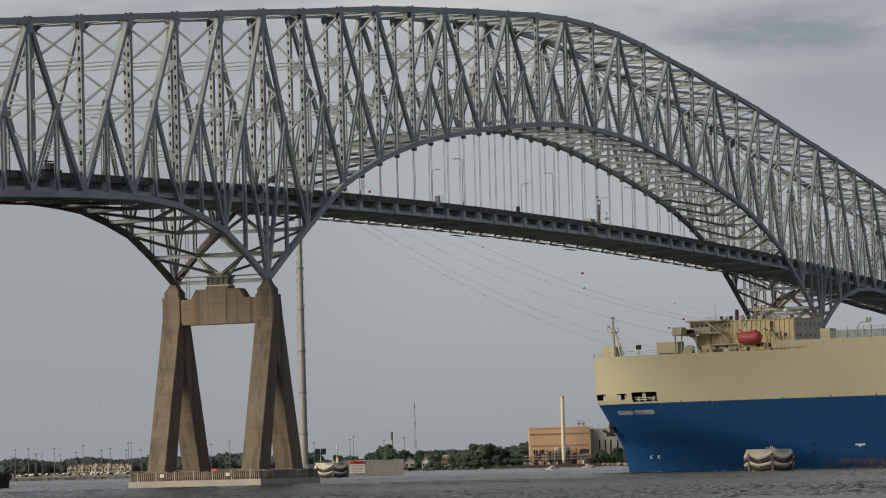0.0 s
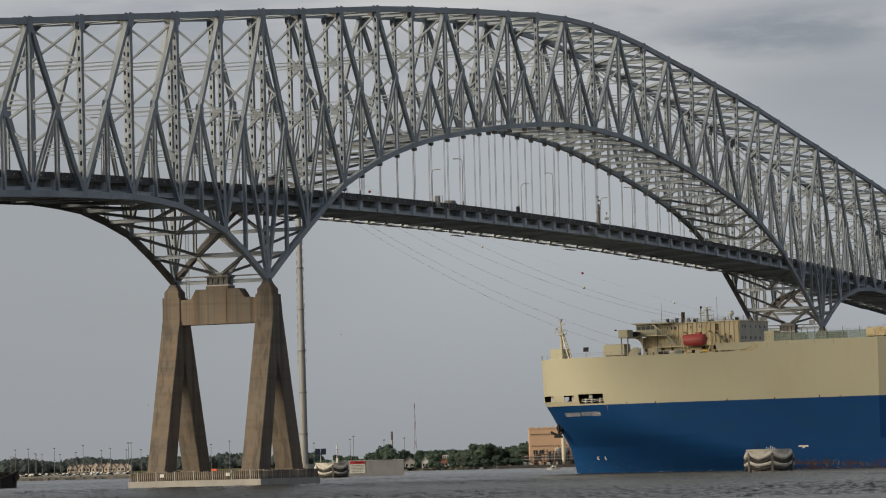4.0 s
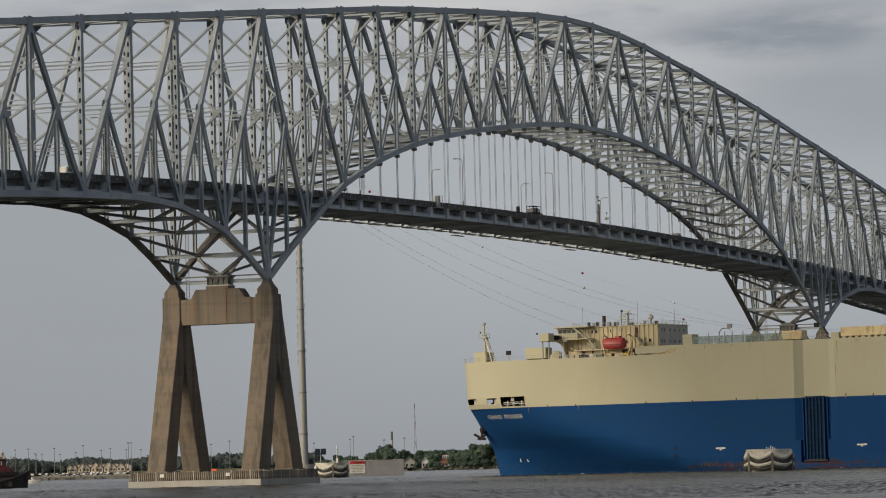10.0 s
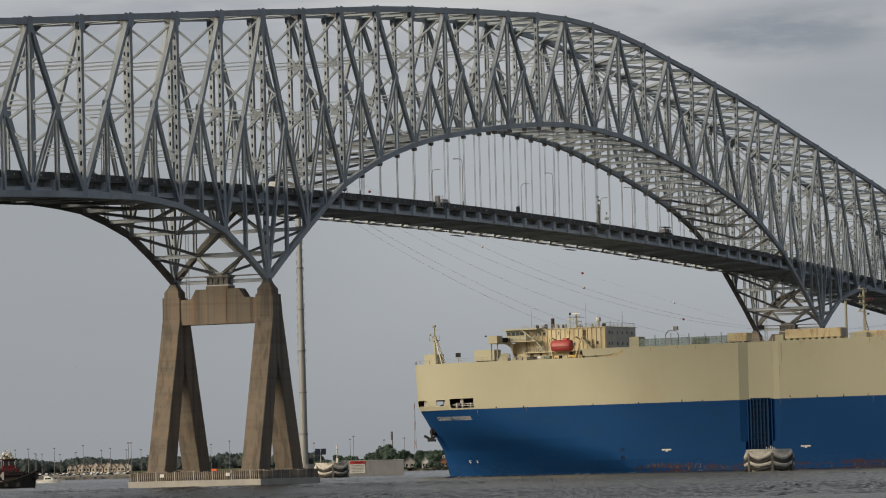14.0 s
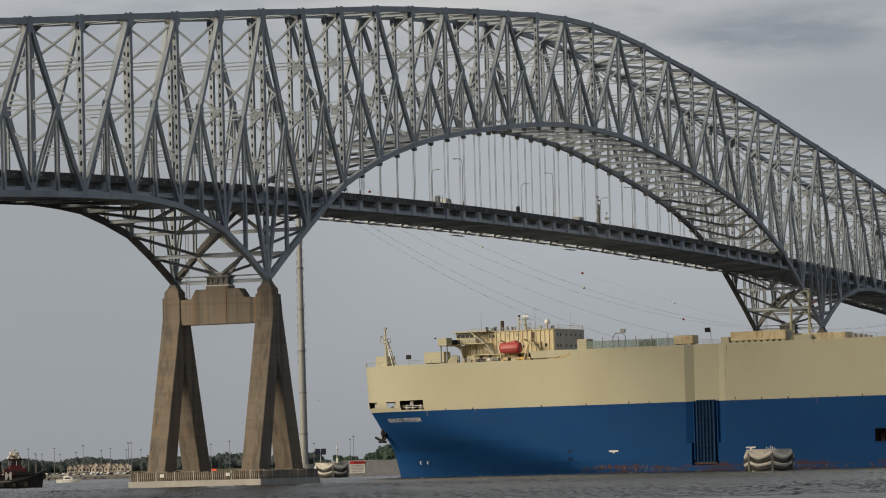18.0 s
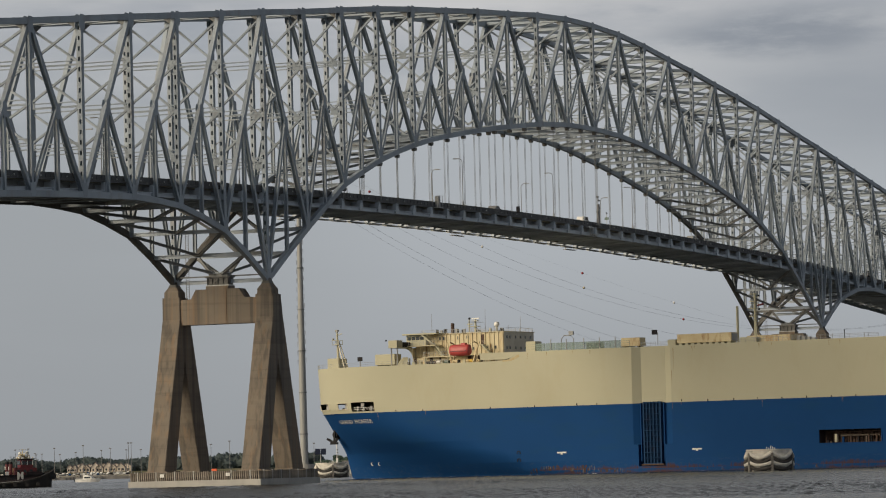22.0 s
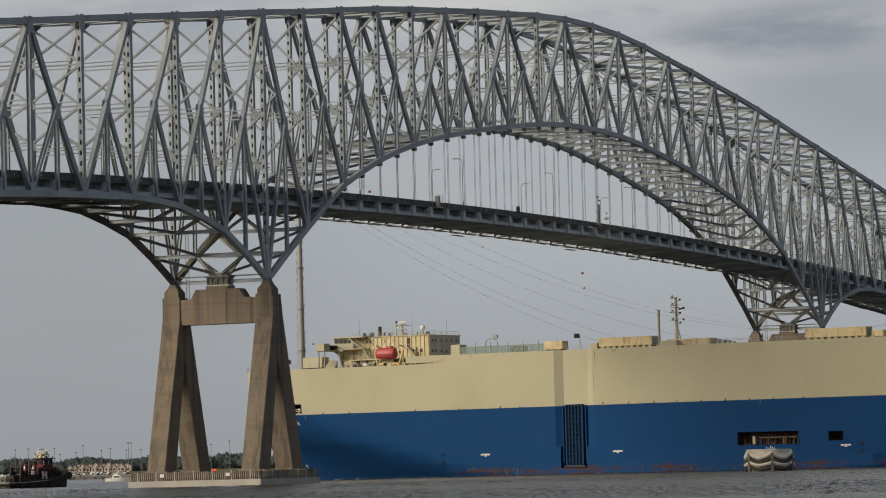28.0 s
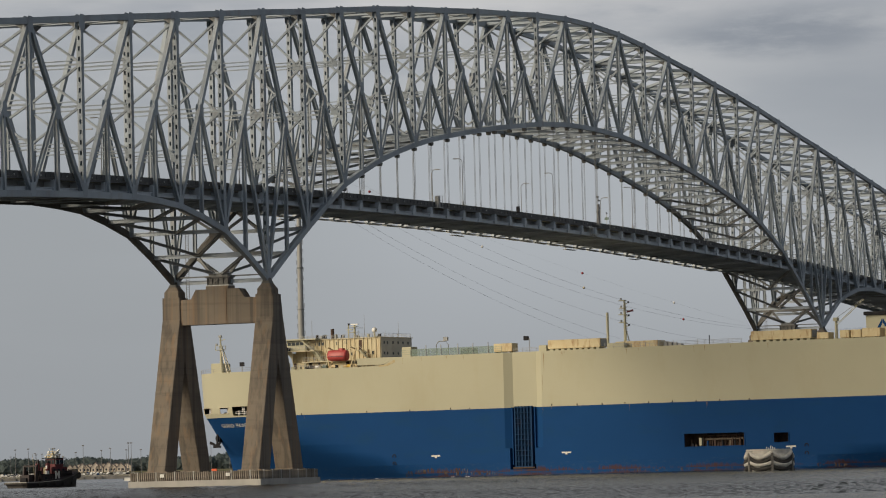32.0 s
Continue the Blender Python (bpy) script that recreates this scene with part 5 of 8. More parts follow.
        part("deck_fitting", box((x, 13.2 + rnd.uniform(0, 1.6), 26.1 + 0.35), (rnd.uniform(0.3, 0.9), 0.6, 0.7)), M[rnd.choice(("rust_dark", "rusty_cream", "cream", "dark"))], ship)
    for x in (-40.0, -43.6, -46.6, -49.2, -57.2):
        part("wall_pipe", cyl((x, 8.2, 27.9), (x, 8.2, 30.4), 0.11, n=6), M["rust_run"], h)
    for x, w in ((-44.8, 3.4), (-49.8, 2.6), (-57.4, 2.0)):
        part("wall_stain", box((x, 8.02, 28.6), (w * 0.25, 0.06, 1.3)), M["rust_run"], h)
    for x in (-50.6, -56.2):
        part("davit_frame", bar((x, 14.9, 26.1), (x + (1.5 if x > -53 else -1.5), 14.2, 30.9), 0.2, 0.24), M["rusty_cream"], ship)
    # raised bulwark with the gap below it
    b = prism([(-58.9, 26.45), (-58.7, 28.05), (-69.1, 28.05), (-66.6, 26.7), (-65.6, 26.45)], 15.75, 16.08)
    part("bulwark", b, M["cream"], ship)
    for k in range(7):
        x, z = -64.6 - k * 0.62, 26.15 + 0.03 * k * k
        part("rust_bloom", prism([(x, z - 0.25 - 0.06 * k), (x - 0.75, z - 0.2 - 0.04 * k), (x - 0.8, z + 0.2), (x - 0.1, z + 0.1)], 16.10, 16.115 + 0.004 * k), M["rust_bloom"], ship)
    for x in (-59.8, -61.4, -63.0, -64.6):
        part("bulwark_stay", box((x, 15.8, 26.3), (0.15, 0.25, 0.5)), M["cream"], ship)


def build_deck_gear():
    # foredeck
    block("mast_house", -11.2, -8.4, -3, 1.4, 26.1, 28.8, "cream")
    m = part("foremast", cyl((-11.7, 1.6, 26.1), (-11.4, 1.6, 35.6), 0.42, 0.16, 8), M["cream"], ship, "cream foremast with a light platform")
    part("yard", box((-11.4, 1.6, 32.0), (1.9, 1.6, 0.15)), M["cream"], m)
    part("mast_light", box((-11.8, 1.6, 32.5), (0.4, 0.4, 0.7)), M["grey"], m)
    part("mast_light", box((-10.3, 1.6, 33.3), (0.4, 0.4, 0.6)), M["grey"], m)
    for o in (-0.8, 0.8):
        part("mast_stay", bar((-13.9, 1.6 + o, 26.1), (-11.9, 1.6 + o * 0.5, 32.2), 0.16, 0.2), M["stack_cream"], m)
    lad = bmesh.new()
    for i in range(13):
        f = i / 13
        add_bar(lad, (-13.8 + 1.9 * f, 0.8 + 0.3 * f, 26.4 + 5.6 * f), (-13.8 + 1.9 * f, 2.4 - 0.3 * f, 26.4 + 5.6 * f), 0.1, 0.12, (0, 0, 1))
    part("mast_rungs", lad, M["stack_cream"], m)
    for x, y in ((-12.4, 0.8), (-10.5, 0.8), (-12.4, 2.4), (-10.5, 2.4)):
        part("platform_post", bar((x, y, 32.0), (x, y, 33.0), 0.1, 0.1), M["cream"], m)
    for y in (0.8, 2.4):
        part("platform_rail", bar((-12.4, y, 33.0), (-10.5, y, 33.0), 0.1, 0.1), M["cream"], m)
    part("masthead_light", box((-11.4, 1.6, 35.3), (0.7, 0.6, 0.5)), M["grey"], m)
    part("mast_bracket", bar((-11.5, 1.6, 34.2), (-12.8, 1.6, 34.6), 0.14, 0.14), M["cream"], m)
    part("sign_panel", box((-20.4, 6, 28.2), (1.3, 0.15, 1.0)), M["dark"], ship)
    part("sign_post", box((-20.4, 6, 27.0), (0.16, 0.12, 1.8)), M["grey"], ship)
    block("vent_house", -33.6, -28.2, 9.0, 12.0, 26.4, 28.9, "cream")
    block("vent_base", -33.2, -28.6, 9.3, 11.7, 26.05, 26.4, "dark")
    part("hatch_wheel", cyl((-26.0, 6, 27.0), (-26.0, 6.25, 27.0), 0.5, n=12), M["white"], ship)
    bm = bmesh.new()
    pts = [hull_pt(d, 26.1, 1) * 0.985 for d in (0.5, 1.4, 3.2, 6.2, 10, 14.7, 20, 26, 30)]
    add_tube(bm, [Vector((p.x, p.y, 27.05)) for p in pts], 0.035, 6)
    rail = part("railing", bm, M["grey"], ship)
    bm = bmesh.new()
    add_tube(bm, [Vector((p.x, p.y, 26.6)) for p in pts], 0.03, 6)
    part("rail_bar", bm, M["grey"], rail)
    for p in pts:
        part("post", bar((p.x, p.y, 26.1), (p.x, p.y, 27.1), 0.06, 0.06), M["grey"], rail)
    # open deck aft of the house
    block("deck_locker", -71.2, -68.7, 9.2, 12.2, 28.0, 30.4, "cream")
    railing(-70.5, -97, 15.4, 28.0, 1.5, 2.4, "green")
    bm = bmesh.new()
    for i in range(10):
        add_box(bm, (-72.8 - i * 2.55, 12.6, 28.95), (2.45, 0.06, 1.7))
    part("mesh_screen", bm, M["net"], ship, "green mesh wind screens along the deck")
    for x in (-75.5, -79.5, -84, -88, -92):
        part("screen_post", box((x, 12.7, 29.3), (0.14, 0.14, 2.6)), M["grey"], ship)
    arch = bmesh.new()
    add_tube(arch, [Vector(q) for q in ((-77.4, 11.2, 27.9), (-77.4, 11.2, 30.6), (-78.1, 11.2, 31.4), (-79.9, 11.2, 31.4), (-80.6, 11.2, 30.6), (-80.6, 11.2, 27.9))], 0.11, 8)
    arch = part("vent_arch", arch, M["grey"], ship, "grey bent pipe frame with a lamp on top")
    part("arch_lamp", box((-80.0, 11.2, 31.9), (1.1, 0.5, 0.9)), M["grey"], arch)
    railing(-123.5, -157.5, 15.6, 27.95, 1.0, 2.2)
    block("deck_box", -87.8, -84.4, 10, 12.2, 28.0, 29.5, "grey")
    block("vent_box", -98.4, -93.6, 10.2, 13.0, 28.3, 30.2, "rusty_cream")
    for x in (-94.2, -97.8):
        block("box_foot", x - 0.3, x + 0.3, 10.6, 12.6, 27.95, 28.3, "dark")
    part("lamp_post", bar((-102.4, 12, 26.6), (-102.4, 12, 31.2), 0.12, 0.12), M["grey"], ship)
    part("flood_light", box((-101.6, 12, 31.2), (1.1, 0.6, 1.0)), M["dark"], ship)
    part("lamp_arm", box((-102.0, 12, 31.0), (0.9, 0.1, 0.1)), M["grey"], ship)
    railing(-98.6, -107, 12.8, 28.0, 1.0, 1.2)
    block("deck_box", -107.4, -105.4, 11.5, 13.2, 28.0, 29.4, "cream")
    for x0, x1 in ((-107.8, -121.2), (-158.6, -173.2)):
        v = block("vent_housing", x0, x1, 9.8, 13.2, 28.45, 30.45, "rusty_cream", "long rust-streaked cream ventilator housing")
        n = 9
        for i in range(n):
            x = x0 + (x1 - x0) * (i + 0.5) / n
            part("housing_foot", box((x, 11.5, 28.2), (0.8, 3.0, 0.5)), M["cream"], v)
        part("louvre_panel", box((x1 - 0.04, 11.5, 29.4), (0.1, 2.6, 1.6)), M["grey"], v)
    part("vent_pipe", cyl((-117.4, 2, 27.9), (-117.4, 2, 36.6), 0.3, n=10), M["cream"], ship)
    m = part("aft_mast", cyl((-121.1, 0.5, 27.9), (-121.1, 0.5, 39.4), 0.38, 0.24, 8), M["cream"], ship, "cream signal mast with platforms and lamps")
    for z, w in ((34.2, 1.5), (36.0, 1.7), (37.5, 1.4), (39.2, 1.5)):
        part("mast_platform", box((-120.6, 0.5, z), (w, 1.2, 0.16)), M["cream"], m)
        part("mast_light", box((-120.2, 0.5, z + 0.35), (0.35, 0.35, 0.5)), M["grey"], m)
    part("horn", cyl((-121.7, 0.5, 36.6), (-123.2, 0.5, 36.9), 0.16, 0.28, 8), M["tug_red"], m)
    for k in range(15):
        part("rung", box((-121.55, 0.5, 29.0 + k * 0.62), (0.1, 0.7, 0.08)), M["rust_run"], m)
    part("cross_yard", bar((-121.1, -2.2, 37.0), (-121.1, 3.2, 37.0), 0.12, 0.12), M["cream"], m)
    for z in (33.0, 35.2, 38.2):
        part("mast_bracket", bar((-121.1, 0.5, z), (-122.0, 0.5, z + 0.5), 0.12, 0.12), M["cream"], m)
        part("mast_light", box((-122.1, 0.5, z + 0.6), (0.35, 0.35, 0.4)), M["dark"], m)
    for o in (-1.2, 1.2):
        part("mast_stay", bar((-122.1, 0.5 + o, 27.9), (-121.2, 0.5, 33), 0.16, 0.16), M["cream"], m)
    block("low_housing", -135.0, -124.4, 8, 12, 28.0, 29.5, "rusty_cream")
    block("low_housing", -127.5, -123.4, 12.2, 13.6, 28.0, 29.2, "cream")
    for i in range(4):
        b = block("deck_pipe", -136.5 - i * 1.2, -135.6 - i * 1.2, 9, 10.2, 28.0, 29.2 - i * 0.2, "grey")
    for x in (-146, -153.5, -140, -133):
        part("stanchion", bar((x, 14, 27.9), (x, 14, 29.2), 0.1, 0.1), M["grey"], ship)
    part("deck_lamp", bar((-148.4, 13, 27.9), (-148.4, 13, 30.0), 0.14, 0.14), M["dark"], ship)
    for x0, x1, z in ((-174.2, -177.0, 29.6), (-179.7, -181.9, 29.9), (-182.3, -184.7, 29.9), (-184.9, -189.2, 30.1), (-190.4, -196, 30.3)):
        block("vent_box", x0, x1, 9.6, 12.6, 28.2, z, "rusty_cream")
        block("box_foot", x0 - 0.3, x1 + 0.3, 10, 12.2, 27.9, 28.2, "dark")
    # provision crane
    c = part("deck_crane", cyl((-176.2, 6.5, 27.9), (-176.2, 6.5, 32.4), 0.4, 0.3, 8), M["cream"], ship, "small cream deck crane with its jib raised")
    bm = bmesh.new()
    for o in (-0.4, 0.4):
        add_bar(bm, (-176.2, 6.5 + o, 31.2), (-182.8, 6.5 + o, 36.6), 0.1, 0.1)
    part("jib", bm, M["cream"], c)
    part("crane_head", box((-176.2, 6.5, 32.5), (0.9, 1.2, 0.8)), M["cream"], c)
    part("topping_wire", bar((-176.4, 6.5, 32.9), (-182.7, 6.5, 36.7), 0.08, 0.08), M["grey"], c)
    # funnel
    f = block("funnel", -190.6, -182.2, -4.0, 4.0, 27.9, 33.2, "cream", "cream ship's funnel with a plain blue emblem")
    part("funnel_top", box((-186.4, 0, 33.6), (9.0, 9.0, 0.8)), M["dark"], f)
    for s in (-1, 1):
        part("emblem", prism([(-186.2 + s * 0.08, 32.4), (-186.2 + s * 1.5, 30.1), (-186.2 + s * 0.75, 30.1), (-186.2 + s * 0.04, 31.5)], 4.02, 4.10), M["blue"], f, "plain blue slanted stripe")


def build_side_gear():
    # stowed side ramp in its recess
    r = part("side_ramp", box((-102.35, 15.3, 8.7), (4.4, 0.3, 14.0)), M["ramp_blue"], ship, "stowed dark blue lattice side ramp")
    for i in range(6):
        part("ramp_rib", box((-100.25 - i * 0.84, 15.65, 8.7), (0.1 if 0 < i < 5 else 0.3, 0.5, 14.0)), M["ramp_blue"], r)
    for i in range(12):
        part("ramp_bar", box((-102.35, 15.6, 2.0 + i * 1.22), (4.4, 0.62, 0.14)), M["ramp_blue"], r)
    part("ramp_hinge", box((-102.3, 15.6, 1.75), (5.6, 0.7, 0.35)), M["rust_dark"], r)
    for x in (-99.4, -105.2):
        part("ramp_guide", box((x, 15.3, 9.0), (0.25, 0.6, 13.0)), M["blue"], ship)
    # open mooring slots
    for x0, x1, z0, z1 in ((-143, -157.8, 5.4, 8.4), (-164.8, -168.4, 5.9, 8.1)):
        bm = bmesh.new()
        cx, cz, w, h = (x0 + x1) / 2, (z0 + z1) / 2, abs(x1 - x0), z1 - z0
        add_box(bm, (cx, 12.6, cz), (w + 1, 0.2, h + 1))
        add_box(bm, (cx, 14.3, z0 - 0.25), (w + 1, 3.3, 0.3))
        add_box(bm, (cx, 14.3, z1 + 0.25), (w + 1, 3.3, 0.3))
        for x in (x0 + 0.3, x1 - 0.3):
            add_box(bm, (x, 14.3, cz), (0.3, 3.3, h + 0.6))
        s = part("slot_recess", bm, M["rust_dark"], ship, "rusty shadowed mooring recess")
        fr = bmesh.new()
        for zz in (z0, z1):
            add_box(fr, (cx, 16.1, zz), (w + 0.3, 0.2, 0.18))
        for x in (x0, x1):
            add_box(fr, (x, 16.1, cz), (0.18, 0.2, h))
        part("slot_frame", fr, M["blue"], ship)
        n = int(w / 0.9)
        for i in range(n):
            x = x0 - 0.6 - i * (w - 1.2) / max(1, n - 1)
            part("slot_bar", box((x, 12.9, cz), (0.12, 0.2, h)), M["rust_dark"], s)
        if w > 8:
            part("slot_pipe", cyl((x0 - 4.2, 14.2, cz + 0.1), (x1 + 1.2, 14.2, cz + 0.1), 0.2, n=8), M["slot_pipe"], s)
            part("slot_pipe", cyl((x0 - 1.0, 13.6, cz + 0.9), (x1 + 0.6, 13.6, cz + 0.9), 0.13, n=8), M["rust_dark"], s)
            rnd = random.Random(77)
            for i in range(22):
                hh = rnd.uniform(0.3, 1.7)
                part("slot_fitting", box((x0 - 1.0 - i * 0.6, 14.4 + rnd.uniform(-0.5, 0.5), z0 + hh / 2), (rnd.uniform(0.15, 0.5), 0.4, hh)), M[rnd.choice(("rust_dark", "dark", "slot_pipe", "rust_dark", "blue"))], s)
            part("slot_bollard", box((x0 - 3.6, 14.9, cz - 0.4), (0.6, 0.7, 1.7)), M["cream"], s)


M["rust_scrape"] = material("scraped_rust", (0.062, 0.034, 0.025), (0.04, 0.028, 0.026), 1.5, 0.9, 0, 0.1)
M["pale_scrape"] = material("bare_primer", (0.11, 0.12, 0.14), (0.07, 0.085, 0.11), 1.5, 0.9, 0, 0.1)
# Pipe colour is dimmed to imitate shade inside the mooring slots.
M["slot_pipe"] = material("dimmed_pipe", (0.16, 0.13, 0.10), (0.09, 0.075, 0.06), 1.2, 0.9)
M["rust_dark"] = material("dark_rust", (0.085, 0.05, 0.035), (0.05, 0.035, 0.03), 1.2, 0.9, 0, 0.2)
M["blue_scuff"] = scuffed("fender_scuffed_blue", 2.9, 0.2)
M["ramp_blue"] = material("shaded_ramp_paint", (0.022, 0.06, 0.135), (0.017, 0.05, 0.115), 0.2, 0.8, 0, 0.1, (0.05, 0.03, 0.02), 0.4, (0.5, 0.5, 0.5))
M["ramp_blue"].node_tree.nodes["Principled BSDF"].inputs["Specular IOR Level"].default_value = 0.08
M["blue_low"] = scuffed("scuffed_blue", 1.6, -0.6)
build_hull()
for hull_part in ship.children:
    if hull_part.name in ("lower_hull", "upper_hull", "boot_top", "scuffed_belt"):
        soften_bow(hull_part)
build_anchor()
build_house()
build_deck_gear()
build_side_gear()
build_rust_runs()


def ship_pose(t):
    # the ship swings a little as she comes on, about a point abaft the house
    s = 3.38658 * t - 0.0010384 * t * t
    way = pose(167 + 0.15791 * s + 16.1 * 0.98745, 0.98745 * s - 16.1 * 0.15791, 0, 0, 0, SHIP_TURN)
    return way @ Matrix.Translation((-62, 0, 0)) @ pose(0, 0, 0, 0, 0, 0.05 * (t - 13)) @ Matrix.Translation((62, 0, 0))


# ---- tug ----
def build_tug():
    t = thing("tugboat", "black-hulled harbour tug with a red and tan deckhouse", "tugboat")
    outl = [(-11.5, 2.6), (-11.0, 3.6), (-6, 3.9), (1, 3.9), (5.8, 3.5), (8.6, 2.3), (9.8, 0.9), (10.0, 0.0)]
    full = outl + [(x, -y) for x, y in outl[::-1] if y > 0]
    bm = bmesh.new()
    def shz(x):
        return 1.15 + 0.0155 * max(0, x + 4) ** 2 * 0.95
    rings = []
    for f, zf in ((0.78, -0.6), (0.93, 0.3), (1.0, None)):
        rings.append([bm.verts.new((x * (0.96 if zf is not None else 1.0), y * f, shz(x) if zf is None else zf)) for x, y in full])
    n = len(full)
    for a, b in zip(rings, rings[1:]):
        for i in range(n):
            bm.faces.new((a[i], a[(i + 1) % n], b[(i + 1) % n], b[i]))
    bm.faces.new(rings[0])
    bmesh.ops.recalc_face_normals(bm, faces=bm.faces)
    hull = part("hull", bm, M["tug_hull"], t)
    bm = bmesh.new()
    bm.faces.new([bm.verts.new((x * 0.97, y * 0.97, shz(x) - 0.35)) for x, y in full])
    part("deck", bm, M["tug_dark"], t)
    bm = bmesh.new()
    for i in range(n):
        (x0, y0), (x1, y1) = full[i], full[(i + 1) % n]
        add_bar(bm, (x0 * 1.01, y0 * 1.02, shz(x0) - 0.15), (x1 * 1.01, y1 * 1.02, shz(x1) - 0.15), 0.35, 0.38, (0, 0, 1))
    part("rub_rail", bm, M["rubber"], hull)
    bm = bmesh.new()
    for i in range(n):
        (x0, y0), (x1, y1) = full[i], full[(i + 1) % n]
        if x0 < 3 and x1 < 3:
            add_bar(bm, (x0, y0, shz(x0) + 0.1), (x1, y1, shz(x1) + 0.1), 0.14, 0.1, (0, 0, 1))
    part("deck_edge", bm, M["pale_concrete"], hull, "pale worn deck edge")
    part("bow_fender", cyl((9.6, -1.9, 2.6), (9.6, 1.9, 2.6), 0.8, n=12), M["rubber"], hull, "black rubber bow fender")
    for y in (-3.9, 3.9):
        for x in (-7, -4, -1, 2, 5):
            part("tyre", cyl((x, y, 0.75), (x, y + (0.3 if y > 0 else -0.3), 0.75), 0.48, n=10), M["rubber"], hull)
    def bx(name, x0, x1, w, z0, z1, mat, label=""):
        b = box(((x0 + x1) / 2, 0, (z0 + z1) / 2), (x1 - x0, w, z1 - z0))
        bmesh.ops.bevel(b, geom=list(b.edges), offset=0.12, segments=2, affect='EDGES')
        return part(name, b, M[mat], t, label)
    h = bx("deckhouse", -4.6, 6.4, 5.0, 0.8, 2.9, "tug_dark", "dark maroon deckhouse")
    bx("fore_house", 2.4, 6.6, 5.0, 2.8, 3.75, "tug_dark")
    for x in (-3.0, -1.0, 1.2):
        for q in (-1, 1):
            part("porthole", cyl((x, q * 2.48, 2.1), (x, q * 2.56, 2.1), 0.24, n=10), M["glass"], h)
    part("house_door", box((-4.64, 0.8, 1.8), (0.1, 0.8, 1.9)), M["tug_red"], h)
    part("boat_deck", box((0.4, 0, 2.96), (11.6, 5.8, 0.14)), M["dark"], t)
    up = bx("upper_house", -2.2, 3.4, 4.0, 3.0, 4.6, "tug_red", "dark red upper deckhouse")
    for x in (-1.4, 0.2, 1.8):
        for q in (-1, 1):
            part("window", box((x, q * 2.02, 3.9), (0.7, 0.08, 0.6)), M["glass"], up)
    part("upper_door", box((-2.24, 0.5, 3.8), (0.1, 0.8, 1.5)), M["tug_tan"], up)
    bm = bmesh.new()
    for q in (-1, 1):
        for x in range(-5, 7):
            add_bar(bm, (x, q * 2.8, 3.0), (x, q * 2.8, 4.0), 0.05, 0.05)
        for z in (3.5, 4.0):
            add_bar(bm, (-5, q * 2.8, z), (6, q * 2.8, z), 0.05, 0.05)
    part("railing", bm, M["dark"], t)
    w = bx("wheelhouse", -0.8, 2.4, 3.4, 4.6, 6.5, "tug_red", "red wheelhouse with dark windows all round")
    for y in (-1.1, 0, 1.1):
        part("window", box((2.43, y, 5.75), (0.08, 0.9, 0.85)), M["glass"], w)
        part("window", box((-0.83, y, 5.75), (0.08, 0.9, 0.85)), M["glass"], w)
    for x in (-0.1, 0.85, 1.8):
        for q in (-1, 1):
            part("window", box((x, q * 1.73, 5.75), (0.8, 0.08, 0.85)), M["glass"], w)
    part("wheelhouse_roof", box((0.8, 0, 6.6), (4.4, 4.2, 0.18)), M["dark"], w)
    for y in (-1.7, 1.7):
        f = part("funnel", cyl((-3.4, y, 3.0), (-3.4, y, 5.5), 0.55, 0.5, 12), M["tug_red"], t, "red exhaust funnel with a black cap")
        part("funnel_cap", cyl((-3.4, y, 5.5), (-3.4, y, 6.0), 0.52, 0.46, 12), M["dark"], f)
        part("funnel_badge", box((-3.4 - 0.5, y, 4.6), (0.12, 0.5, 0.7)), M["white"], f)
    m = part("mast", cyl((0.2, 0, 6.7), (0.2, 0, 9.0), 0.14, 0.08, 8), M["tug_tan"], t)
    part("mast_spreader", box((0.2, 0, 8.2), (0.2, 2.4, 0.12)), M["tug_tan"], m)
    part("mast_bracket", prism([(-0.7, 6.7), (1.1, 6.7), (0.5, 7.8), (-0.1, 7.8)], -0.35, 0.35), M["tug_tan"], m)
    part("radar", box((0.8, 0, 7.9), (0.2, 1.5, 0.18)), M["white"], m)
    for x, y in ((1.6, -0.9), (1.5, 1.0), (-0.9, 1.2), (-1.0, -1.1)):
        part("radome", ball((x, y, 7.0), 0.32, 1), M["white"], m)
    for y in (-1.4, 1.5):
        part("search_light", cyl((2.2, y, 6.9), (2.6, y, 6.9), 0.22, n=8), M["white"], w)
    for x, y in ((-4.9, 2.2), (-4.9, -2.2), (-2.6, -2.6)):
        part("locker", box((x, y, 3.4), (0.8, 0.6, 0.8)), M["dark"] if x < -4 else M["white"], t)
    # crowded wheelhouse top and red gear aft
    for x, y, s, mat in ((-0.6, 0.6, 0.5, "tug_tan"), (1.2, -0.4, 0.6, "tug_tan"), (0.4, 1.3, 0.4, "white"), (-0.2, -1.4, 0.45, "white"), (2.0, 0.2, 0.4, "white")):
        part("roof_box", box((x, y, 6.7 + s / 2), (s, s, s)), M[mat], w)
    pl = part("monitor_platform", box((0.6, 0, 7.5), (2.6, 2.2, 0.14)), M["tug_tan"], w)
    for x in (-0.5, 1.7):
        for y in (-0.9, 0.9):
            part("platform_post", bar((x, y, 6.7), (x, y, 7.5), 0.14, 0.14), M["tug_tan"], pl)
    for x, y, r in ((1.3, -0.6, 0.42), (-0.3, 0.7, 0.38)):
        part("radome", ball((x, y, 7.95), r, 2), M["white"], pl)
    part("fire_monitor", bar((0.3, -0.5, 7.6), (1.3, -1.3, 8.5), 0.3, 0.3), M["white"], pl)
